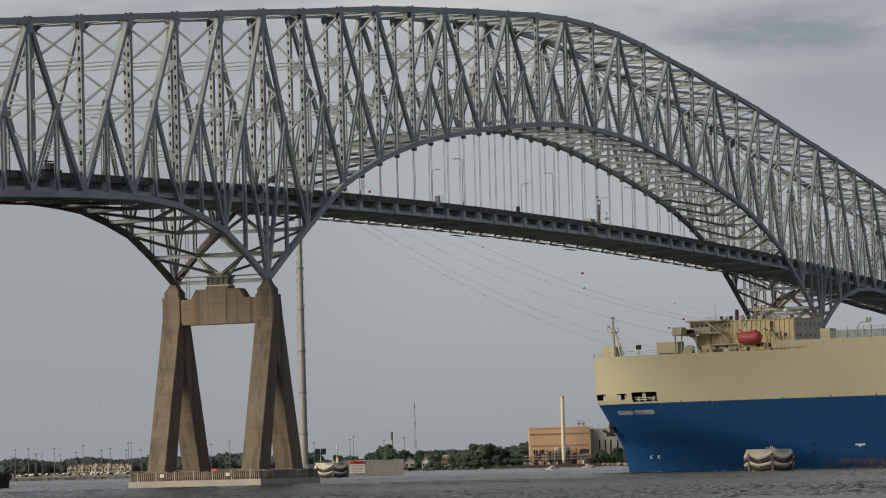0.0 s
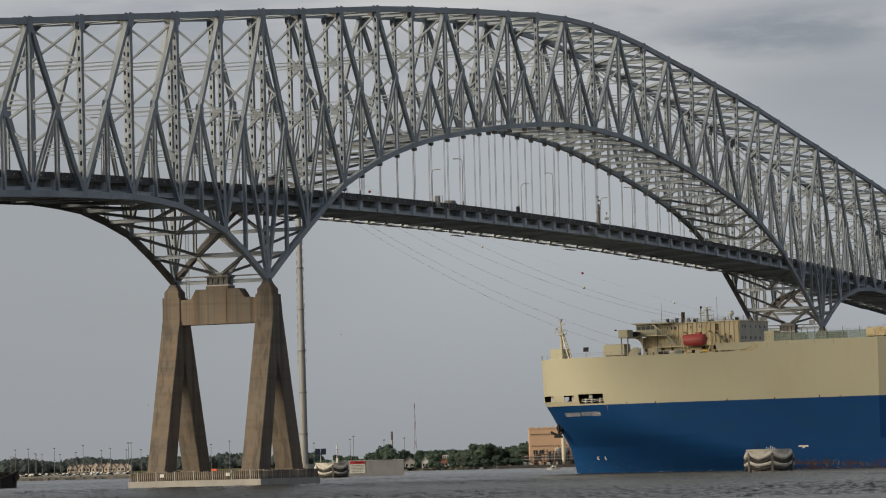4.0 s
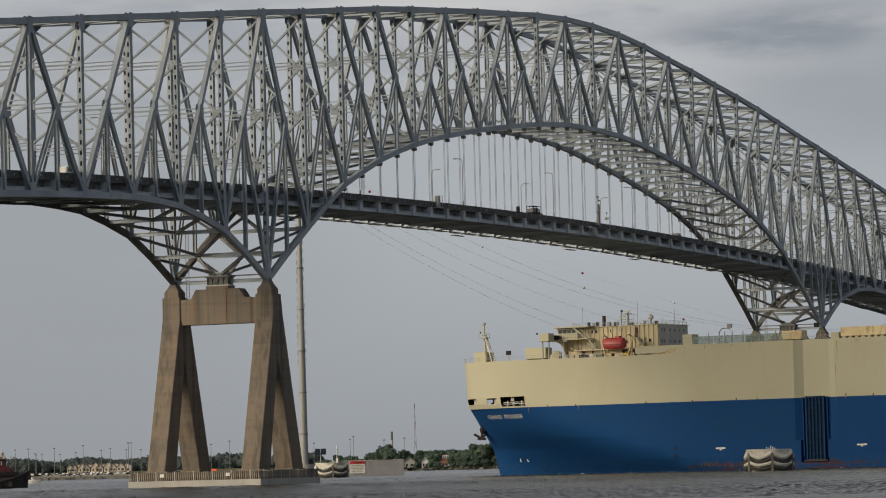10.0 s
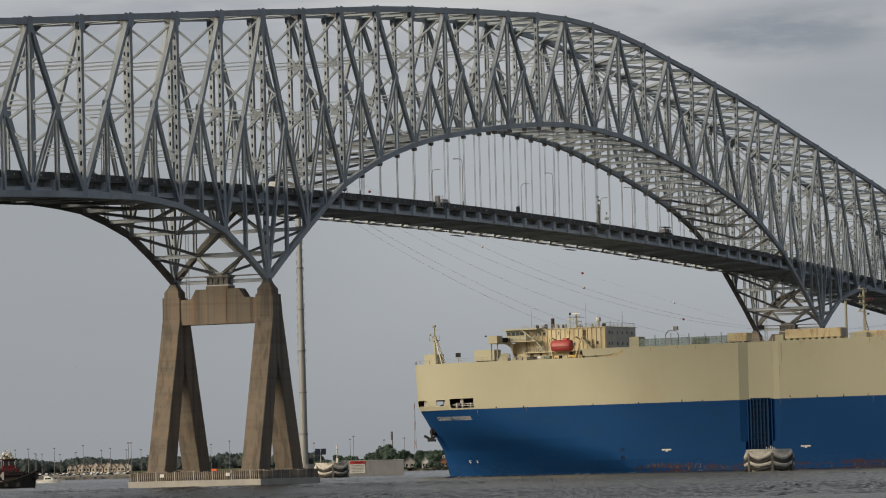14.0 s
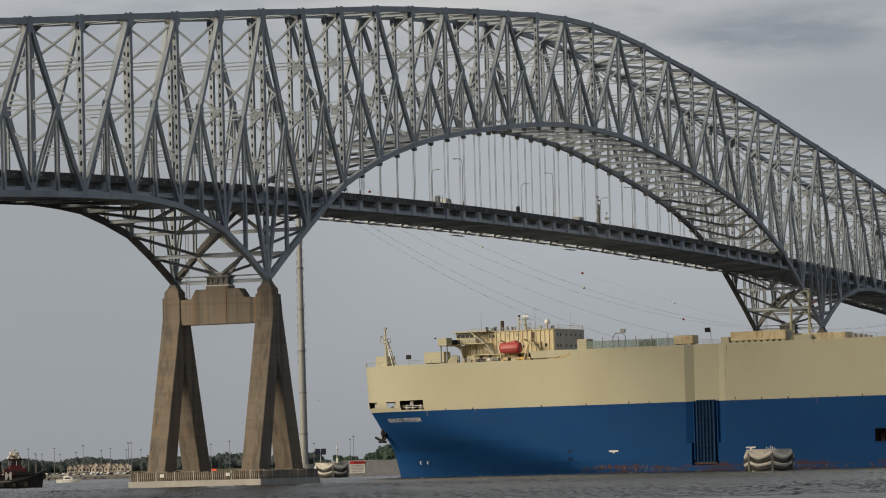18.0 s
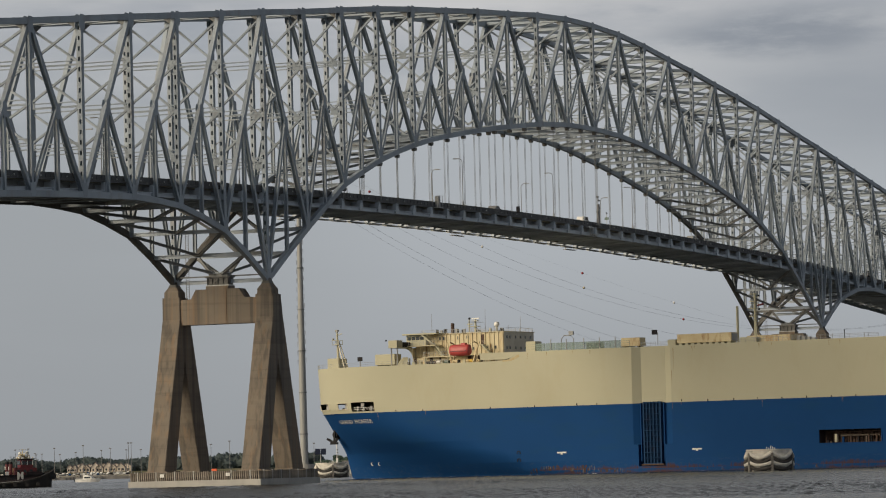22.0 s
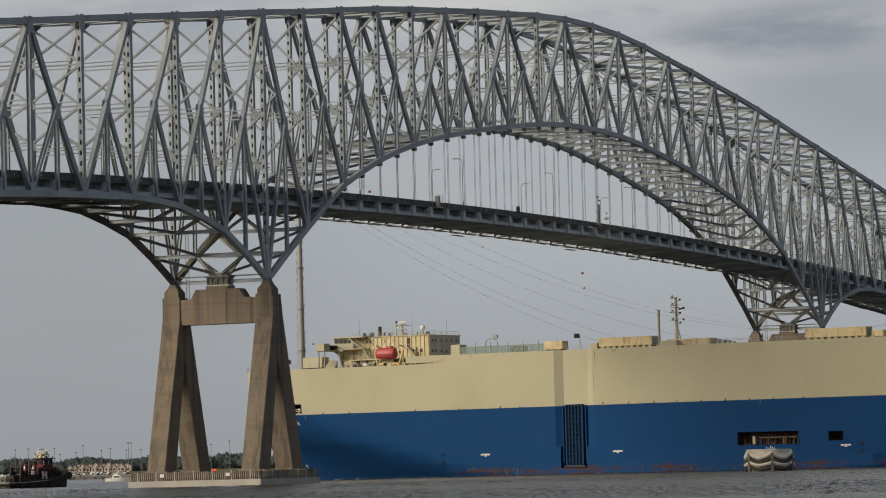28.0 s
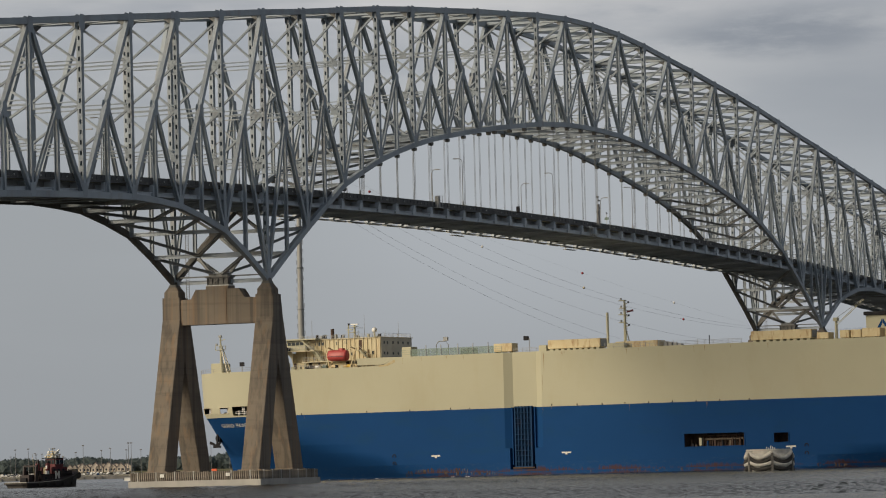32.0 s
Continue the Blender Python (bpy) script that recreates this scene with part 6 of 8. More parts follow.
    part("radar_bar", box((0.2, 0, 8.75), (1.9, 0.2, 0.18)), M["white"], m)
    part("flag_staff", cyl((-4.4, 0, 3.0), (-5.0, 0, 7.6), 0.06, 0.04, 6), M["tug_tan"], t)
    part("boat_crane", bar((-5.4, -1.6, 3.0), (-4.6, -1.6, 6.4), 0.22, 0.22), M["tug_dark"], t)
    part("stern_house", box((-6.9, 0, 1.9), (2.2, 3.0, 2.0)), M["tug_dark"], t)
    for x in (-0.5, 0.9, 2.3):
        part("window_pillar", box((x, -1.76, 5.75), (0.14, 0.06, 1.0)), M["white"], w)
    part("tow_winch", cyl((7.2, -1.2, 2.6), (7.2, 1.2, 2.6), 0.7, n=12), M["dark"], t)
    part("tow_bitt", box((-8.2, 0, 1.6), (0.5, 2.0, 1.3)), M["dark"], t)
    part("aft_gantry", prism([(-6.6, 0.9), (-5.4, 0.9), (-5.3, 4.4), (-5.6, 5.2), (-6.0, 5.0)], -2.2, -1.8), M["tug_dark"], t)
    part("aft_gantry", prism([(-6.6, 0.9), (-5.4, 0.9), (-5.3, 4.4), (-5.6, 5.2), (-6.0, 5.0)], 1.8, 2.2), M["tug_dark"], t)
    part("gantry_head", box((-5.7, 0, 4.9), (0.5, 3.6, 0.4)), M["tug_dark"], t)
    for s in (-1, 1):
        part("side_emblem", prism([(x - 3.6, z) for x, z in ((3.5, 1.9), (3.9, 1.9), (4.3, 2.9), (4.7, 1.9), (5.1, 1.9), (5.1, 3.7), (4.7, 3.7), (4.3, 3.0), (3.9, 3.7), (3.5, 3.7))], s * 2.92, s * 3.0), M["letter"], h, "plain white emblem")
    # the upper works stand well forward
    for c in t.children:
        if c.name.split(".")[0] in ("upper_house", "upper_door", "wheelhouse", "mast", "funnel"):
            c.location.x += 2.0
    return t


tug = build_tug()
tug.scale = (0.91, 0.95, 1.0)


def build_cabin_boat(label, scale=1.0):
    b = thing("motor_boat", label, "boat", at=None)
    outl = [(-4.4, 1.3), (-2, 1.5), (1.5, 1.4), (3.4, 0.8), (4.8, 0.0)]
    full = outl + [(x, -y) for x, y in outl[::-1] if y > 0]
    bm = bmesh.new()
    r0 = [bm.verts.new((x * 0.94 * scale, y * 0.9 * scale, -0.2)) for x, y in full]
    r1 = [bm.verts.new((x * scale, y * scale, (0.95 + max(0, x) * 0.09) * scale)) for x, y in full]
    n = len(full)
    for i in range(n):
        bm.faces.new((r0[i], r0[(i + 1) % n], r1[(i + 1) % n], r1[i]))
    bm.faces.new(r0)
    bm.faces.new(r1)
    bmesh.ops.recalc_face_normals(bm, faces=bm.faces)
    part("hull", bm, M["white"], b)
    s = scale
    c = part("cabin", prism([(-1.6 * s, 0.9 * s), (2.4 * s, 0.9 * s), (1.5 * s, 2.1 * s), (-1.4 * s, 2.1 * s)], -1.05 * s, 1.05 * s), M["white"], b)
    for k in (-1, 1):
        part("window", box((0.1 * s, k * 1.07 * s, 1.6 * s), (2.2 * s, 0.05, 0.5 * s)), M["glass"], c)
    part("hardtop", box((-0.6 * s, 0, 2.9 * s), (2.6 * s, 2.1 * s, 0.1)), M["white"], b)
    bm = bmesh.new()
    for x in (-1.6, 0.5):
        for k in (-1, 1):
            add_bar(bm, (x * s, k * 0.95 * s, 2.05 * s), (x * s, k * 0.95 * s, 2.9 * s), 0.07, 0.07)
    part("hardtop_posts", bm, M["grey"], b)
    fb = part("flybridge", prism([(-1.5 * s, 2.1 * s), (0.9 * s, 2.1 * s), (0.55 * s, 2.6 * s), (-1.5 * s, 2.5 * s)], -0.95 * s, 0.95 * s), M["white"], b)
    part("windscreen", prism([(0.55 * s, 2.6 * s), (0.62 * s, 2.58 * s), (0.35 * s, 2.9 * s), (0.3 * s, 2.9 * s)], -0.8 * s, 0.8 * s), M["glass"], fb)
    bm = bmesh.new()
    for k in (-1, 1):
        for x in (1.6, 2.6, 3.6):
            add_bar(bm, (x * s, k * (1.35 - (x - 1.5) * 0.3) * s, 1.1 * s), (x * s, k * (1.35 - (x - 1.5) * 0.3) * s, 1.65 * s), 0.05, 0.05)
        add_bar(bm, (1.5 * s, k * 1.35 * s, 1.65 * s), (4.6 * s, k * 0.1 * s, 1.75 * s), 0.05, 0.05)
        add_box(bm, (-3.0 * s, k * 1.3 * s, 1.15 * s), (2.4 * s, 0.08, 0.4 * s))
    part("bow_rail", bm, M["galv"], b)
    part("aerial", cyl((-1.2 * s, 0, 2.9 * s), (-1.2 * s, 0, 4.6 * s), 0.04, 0.02, 6), M["grey"], b)
    part("outboard", box((-4.6 * s, 0, 0.7 * s), (0.5 * s, 0.6 * s, 0.9 * s)), M["dark"], b)
    return b


yacht = build_cabin_boat("white cabin cruiser with a hardtop crossing the river", 0.98)
far_boat = build_cabin_boat("small white cabin boat near the far shore", 0.62)
skiff = build_cabin_boat("small low white boat near the far shore", 0.55)


def px_u(px, depth):
    return (px - 794) * depth / 6681.0


# ---- dolphins and guard wall ----
def build_dolphin(at, label):
    d = thing("pier_dolphin", label, "dolphin", at=at)
    part("core", cyl((0, 0, -1), (0, 0, 4.0), 4.6, n=40), M["rope"], d, "round pale concrete core")
    part("cap", cyl((0, 0, 4.0), (0, 0, 4.3), 4.75, n=40), M["rope"], d)
    for tier, (z, mat) in enumerate(((3.3, "rope"), (2.35, "rubber"), (1.45, "rope"), (0.55, "rubber"))):
        for k in range(6):
            bm = bmesh.new()
            pts = []
            for i in range(9):
                f = i / 8
                a = (k + f) * pi / 3
                sag = 1.1 * (1 - (2 * f - 1) ** 2) * (0.9 if tier < 2 else 0.5)
                pts.append(Vector((4.85 * cos(a), 4.85 * sin(a), z + 0.35 - sag)))
            add_tube(bm, pts, 0.42 if tier < 3 else 0.36, 8)
            part("fender_hose", bm, M[mat], d)
    for k in range(6):
        a = k * pi / 3
        part("fender_post", box((0, 0, 0), (0.7, 0.5, 3.6), Matrix.Translation((4.95 * cos(a), 4.95 * sin(a), 1.8)) @ Matrix.Rotation(a, 4, 'Z')), M["grey_rubber"], d)
    for k in range(5):
        part("bollard", cyl((-1.8 + k * 0.9, -1.0 + 0.3 * k, 4.3), (-1.8 + k * 0.9, -1.0 + 0.3 * k, 4.6 + 0.2 * (k % 3)), 0.08, n=6), M["white"], d)
    return d


M["grey_rubber"] = material("worn_grey_rubber", (0.22, 0.21, 0.19), (0.14, 0.135, 0.125), 1.5, 0.9, 0, 0.3)
dol = build_dolphin(Matrix.Translation(bank((1363.5 - 794) * 740 / 6681, 744)) @ Matrix.Rotation(0.42, 4, 'Z') @ Matrix.Diagonal((0.95, 0.95, 1, 1)), "round concrete dolphin draped with pale rubber fender hoses")
copy_thing(dol, Matrix.Translation(bank((586 - 794) * 1072 / 6681, 1076)) @ Matrix.Rotation(0.5, 4, 'Z'))["label"] = "round concrete dolphin with draped fender hoses beyond the pier"


def build_guard_wall():
    dd = 1183
    w = thing("guard_wall", "long low grey concrete guard wall standing in the river", "wall", at=Matrix.Translation(bank(0, 0)) @ Matrix.Rotation(YAW - pi / 2, 4, 'Z'))
    u0, u1 = px_u(606, dd), px_u(715, dd)
    part("wall_body", box(((u0 + u1) / 2, dd + 1.5, 2.2), (u1 - u0, 3.0, 5.2)), M["grey_wall"], w)
    part("wall_cap", box(((u0 + u1) / 2, dd + 1.5, 4.86), (u1 - u0 + 0.2, 3.2, 0.16)), M["pale_concrete"], w)
    n = 9
    for i in range(n):
        u = u0 + (u1 - u0) * (i + 0.5) / n
        part("panel", box((u, dd - 0.03, 2.2), ((u1 - u0) / n - 0.05, 0.12, 4.6)), M["grey_wall"], w)
    s = thing("warning_sign", "white warning sign with a red heading on a concrete wall", "sign", at=Matrix.Translation(bank(0, 0)) @ Matrix.Rotation(YAW - pi / 2, 4, 'Z'))
    su, z0 = px_u(633, dd), 0.95
    part("board", box((su, dd - 0.16, z0 + 1.85), (4.9, 0.1, 3.8)), M["letter"], s)
    part("heading", box((su, dd - 0.24, z0 + 3.3), (4.7, 0.06, 0.9)), M["signred"], s, "red heading band")
    for i, wd in enumerate((3.6, 3.9, 4.1, 3.0, 3.6)):
        part("text_line", box((su, dd - 0.23, z0 + 2.4 - i * 0.45), (wd, 0.04, 0.18)), M["grey"], s)
    part("heading_line", box((su + 0.4, dd - 0.29, z0 + 3.3), (2.9, 0.04, 0.36)), M["tug_red"], s)
    rl = bmesh.new()
    for i in range(5):
        add_bar(rl, (su - 1.8 + i * 1.3, dd + 1, 4.9), (su - 1.8 + i * 1.3, dd + 1, 6.3), 0.08, 0.08)
    add_bar(rl, (su - 1.8, dd + 1, 6.3), (su + 3.4, dd + 1, 6.3), 0.08, 0.08)
    part("wall_rail", rl, M["galv"], w)


M["grey_wall"] = material("grey_concrete", (0.265, 0.275, 0.29), (0.23, 0.24, 0.255), 0.3, 0.9, 0, 0.2, (0.11, 0.11, 0.115), 0.4, (0.5, 0.5, 0.1))
build_guard_wall()


def build_beacon():
    rot = Matrix.Rotation(YAW - pi / 2, 4, 'Z')
    b = bank(px_u(568, 1072), 1075, 4.3)
    s = thing("solar_panel_mount", "tilted dark solar panels on a post", "solar panel", at=Matrix.Translation(b) @ rot)
    part("post", cyl((0, 0, 0), (0, 0, 2.4), 0.12, n=8), M["galv"], s)
    for k in (-1, 1):
        part("panel", box((0, 0, 0), (1.5, 0.08, 2.1), Matrix.Translation((k * 0.8, -0.2, 3.2)) @ Matrix.Rotation(radians(-38), 4, 'X')), M["solar"], s)
    b = bank(px_u(597, 1072), 1074, 4.3)
    s = thing("beacon_mast", "slim white beacon mast with instruments", "beacon", at=Matrix.Translation(b) @ rot)
    part("pole", cyl((0, 0, 0), (0, 0, 4.6), 0.11, n=8), M["white"], s)
    part("cabinet", box((0, -0.1, 0.6), (0.6, 0.5, 1.2)), M["white"], s)
    part("lantern", cyl((0, 0, 4.6), (0, 0, 5.1), 0.2, n=8), M["white"], s)
    for z in (1.9, 2.8, 3.6):
        part("instrument", box((0.2, 0, z), (0.5, 0.3, 0.35)), M["grey"], s)


build_beacon()


# ---- foam where the hull meets the river ----
def build_foam():
    rnd = random.Random(14)
    bm = bmesh.new()
    for i in range(130):
        d = rnd.uniform(0.0, 1.0) ** 1.3 * 125
        p = hull_pt(d, 0.0, 1)
        y = max(p.y, 0) + rnd.uniform(0.05, 0.9)
        L, w, hh = rnd.uniform(0.2, 0.8), rnd.uniform(0.12, 0.3), rnd.uniform(0.03, 0.14)
        n = 7
        top = bm.verts.new((p.x, y, hh))
        ring = [bm.verts.new((p.x + L * cos(2 * pi * k / n) * rnd.uniform(0.7, 1.1), y + w * sin(2 * pi * k / n), 0.012)) for k in range(n)]
        for k in range(n):
            bm.faces.new((ring[k], ring[(k + 1) % n], top))
    ob = part("hull_foam", bm, M["foam"], None)
    return tagged(ob, "broken white foam along the moving ship's waterline", "foam", kind="stuff")


M["foam"] = material("foam", (0.62, 0.64, 0.65), (0.36, 0.38, 0.39), 2.0, 0.8)
foam = build_foam()


# ---- gulls ----
def build_gull():
    g = thing("gull", "pale grey gull gliding over the river", "bird", "gulls")
    part("body", ball((0, 0, 0), 0.13, 2, (2.1, 0.9, 0.9)), M["grey"], g)
    part("head", ball((0.3, 0, 0.06), 0.075, 1), M["white"], g)
    part("tail", prism([(-0.24, 0.0), (-0.48, 0.01), (-0.48, 0.03), (-0.24, 0.03)], -0.08, 0.08), M["white"], g)
    for q in (-1, 1):
        bm = bmesh.new()
        pts = [(0.1, 0.08, 0.04), (0.14, 0.36, 0.16), (-0.06, 0.74, 0.1), (-0.1, 0.36, 0.14), (-0.12, 0.08, 0.03)]
        lo = [bm.verts.new((x, q * y, z)) for x, y, z in pts]
        hi = [bm.verts.new((x, q * y, z + 0.02)) for x, y, z in pts]
        bm.faces.new(lo)
        bm.faces.new(hi[::-1])
        for k in range(5):
            bm.faces.new((lo[k], lo[(k + 1) % 5], hi[(k + 1) % 5], hi[k]))
        part("wing", bm, M["grey"], g)
    return g


gull_a = build_gull()
gull_b = build_gull()

# ---- far shore ----
ROT = Matrix.Rotation(YAW - pi / 2, 4, 'Z')


def shore_at(px, depth, z=1.5):
    return Matrix.Translation(bank(px_u(px, depth), depth, z)) @ ROT


seed_ball = ball((0, 0, 0), 1.0, 2)
seed_ball.verts.ensure_lookup_table()
HEART = ([v.co.copy() for v in seed_ball.verts], [[v.index for v in f.verts] for f in seed_ball.faces])
seed_ball.free()


def leaf_clumps(bm, centre, radii, count, size, rnd):
    """A dense uneven heart of foliage with many small tilted leaf sprays round it."""
    grown = []
    for d in HEART[0]:
        k = 0.68 + 0.34 * noise.noise(d * 2.3 + Vector(centre)) + 0.16 * noise.noise(d * 6.1 + Vector(centre))
        grown.append(bm.verts.new((centre[0] + d.x * radii[0] * k, centre[1] + d.y * radii[1] * k, centre[2] + d.z * radii[2] * k)))
    for f in HEART[1]:
        bm.faces.new([grown[i] for i in f])
    for i in range(count):
        while True:
            d = Vector((rnd.uniform(-1, 1), rnd.uniform(-1, 1), rnd.uniform(-1, 1)))
            if 0.62 < d.length < 1:
                break
        k = 0.78 + 0.35 * noise.noise(d * 2.3 + Vector(centre))
        p = Vector((centre[0] + d.x * radii[0] * k, centre[1] + d.y * radii[1] * k, centre[2] + d.z * radii[2] * k))
        s = size * rnd.uniform(0.6, 1.3)
        e = Euler((rnd.uniform(0, 6), rnd.uniform(0, 6), rnd.uniform(0, 6))).to_matrix()
        vs = [bm.verts.new(p + e @ Vector(q) * s) for q in ((-1, -0.5, 0), (0.1, -0.7, 0.25), (1, 0.1, 0), (0.2, 0.8, -0.2), (-0.7, 0.5, 0.2))]
        bm.faces.new(vs[:3] + [vs[3], vs[4]])


def build_tree(height, width, seed):
    rnd = random.Random(seed)
    t = thing("tree", "leafy dark green tree on the far shore", "tree", "trees on the far shore")
    bm = bmesh.new()
    add_cyl(bm, (0, 0, -0.3), (0.1, 0, height * 0.55), height * 0.035, height * 0.015, 7)
    for i in range(5):
        a = rnd.uniform(0, 6.28)
        z = height * rnd.uniform(0.3, 0.5)
        add_cyl(bm, (0, 0, z), (cos(a) * width * 0.32, sin(a) * width * 0.32, z + height * 0.25), height * 0.014, height * 0.005, 5)
    part("trunk", bm, M["bark"], t)
    bm = bmesh.new()
    leaf_clumps(bm, (0, 0, height * 0.62), (width * 0.5, width * 0.5, height * 0.40), 800, height * 0.03, rnd)
    for i in range(7):
        a = rnd.uniform(0, 6.28)
        leaf_clumps(bm, (cos(a) * width * 0.33, sin(a) * width * 0.33, height * rnd.uniform(0.38, 0.85)), (width * 0.24, width * 0.24, height * 0.16), 240, height * 0.028, rnd)
    part("crown", bm, M["leaf"], t)
    return t


kinds = [build_tree(11, 10, 1), build_tree(9, 11, 2), build_tree(12, 9, 3)]
TREES = [(628, 2300, 0.8), (640, 2280, 0.75), (655, 2250, 0.85), (664, 2200, 0.9), (673, 2170, 1.05), (683, 2160, 1.2), (692, 2150, 1.15), (702, 2160, 0.9), (714, 2250, 0.95),
         (724, 2250, 0.85), (735, 2260, 0.8), (746, 2240, 0.9), (757, 2240, 0.95), (768, 2230, 1.1), (779, 2230, 0.9), (792, 2250, 1.0), (803, 2200, 1.0), (814, 2160, 0.85), (825, 2150, 0.95),
         (836, 2120, 1.1), (846, 2110, 1.25), (856, 2105, 1.35), (866, 2110, 1.2), (877, 2115, 1.15), (888, 2120, 0.95), (899, 2130, 1.0), (909, 2120, 1.1), (918, 2110, 1.0), (927, 2100, 1.25), (936, 2105, 1.3),
         (800, 2070, 0.5), (818, 2066, 0.55), (830, 2062, 0.6), (842, 2060, 0.6), (862, 2058, 0.55), (880, 2056, 0.6), (896, 2056, 0.5), (912, 2054, 0.55), (1056, 2062, 0.55), (1068, 2060, 0.7), (1080, 2060, 0.6),
         (1092, 2058, 0.75), (1104, 2058, 0.65), (1116, 2058, 0.7), (1130, 2058, 0.8), (1150, 2058, 0.8), (588, 2500, 0.75), (600, 2480, 0.85), (612, 2450, 0.8), (576, 2550, 0.7),
         (735, 2120, 0.5), (765, 2110, 0.5), (708, 2130, 0.45)]
for i, (px, d, s) in enumerate(TREES):
    m = shore_at(px, d, 1.4) @ Matrix.Rotation(i * 1.9, 4, 'Z')
    ob = kinds[i % 3]
    ob = ob if i < 3 else copy_thing(ob, m)
    high = s * (0.88 if 830 < px < 940 else 1.0)
    ob.matrix_basis = m @ Matrix.Diagonal((s, s, high, 1))


def build_woods():
    rnd = random.Random(21)
    bm = bmesh.new()
    for i in range(900):
        px = rnd.uniform(-120, 560)
        d = rnd.uniform(2900, 3100)
        h = rnd.uniform(11, 15) * (1.0 + 0.12 * sin(px * 0.05))
        c = bank(px_u(px, d), d, 1.5 + h * 0.5)
        leaf_clumps(bm, c, (h * 0.55, h * 0.55, h * 0.52), 120, h * 0.065, rnd)
    ob = part("far_woods", bm, M["hazed_leaf"], None)
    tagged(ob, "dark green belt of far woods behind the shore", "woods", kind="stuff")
    bm = bmesh.new()
    for i in range(160):
        px = rnd.uniform(560, 1500)
        d = rnd.uniform(2350, 2600)
        h = rnd.uniform(5, 8)
        c = bank(px_u(px, d), d, 1.5 + h * 0.5)
        leaf_clumps(bm, c, (h * 0.7, h * 0.6, h * 0.5), 100, h * 0.075, rnd)
    for i in range(150):
        px = rnd.uniform(640, 940) if i < 115 else rnd.uniform(1040, 1200)
        d = rnd.uniform(2056, 2075)
        h = rnd.uniform(2.5, 5.0)
        if 745 < px < 762 or 779 < px < 796 or 712 < px < 738:
            h *= 0.3
        leaf_clumps(bm, bank(px_u(px, d), d, 1.2 + h * 0.45), (h * 0.9, h * 0.6, h * 0.5), 100, h * 0.075, rnd)
    ob = part("far_woods", bm, M["leaf"], None)
    tagged(ob, "low dark green bushes and trees behind the shore", "woods", kind="stuff")


# Distance haze is put into this paler, bluer leaf colour.
M["hazed_leaf"] = material("hazed_far_leaves", (0.122, 0.158, 0.165), (0.102, 0.136, 0.143), 0.05, 0.9, 0, 0.0, (0.13, 0.15, 0.10), 0.4, (0.1, 0.1, 0.1))
for leafy in ("leaf", "hazed_leaf"):
    # light passes through thin leaves
    leaf_nt = M[leafy].node_tree
    leaf_b = leaf_nt.nodes["Principled BSDF"]
    through_leaf = leaf_nt.nodes.new("ShaderNodeBsdfTranslucent")
    leaf_mix = leaf_nt.nodes.new("ShaderNodeMixShader")
    leaf_mix.inputs["Fac"].default_value = 0.5
    leaf_nt.links.new(leaf_b.inputs["Base Color"].links[0].from_socket, through_leaf.inputs["Color"])
    leaf_nt.links.new(leaf_b.outputs["BSDF"], leaf_mix.inputs[1])
    leaf_nt.links.new(through_leaf.outputs["BSDF"], leaf_mix.inputs[2])
    leaf_nt.links.new(leaf_mix.outputs["Shader"], leaf_nt.nodes["Material Output"].inputs["Surface"])
build_woods()


M["dark_stone"] = material("dark_wet_stone", (0.085, 0.08, 0.078), (0.055, 0.052, 0.05), 0.6, 0.9, 0, 0.3)
M["plant_steel"] = material("purple_brown_steel", (0.115, 0.088, 0.09), (0.075, 0.06, 0.062), 0.6, 0.8, 0, 0, vary=0.25)


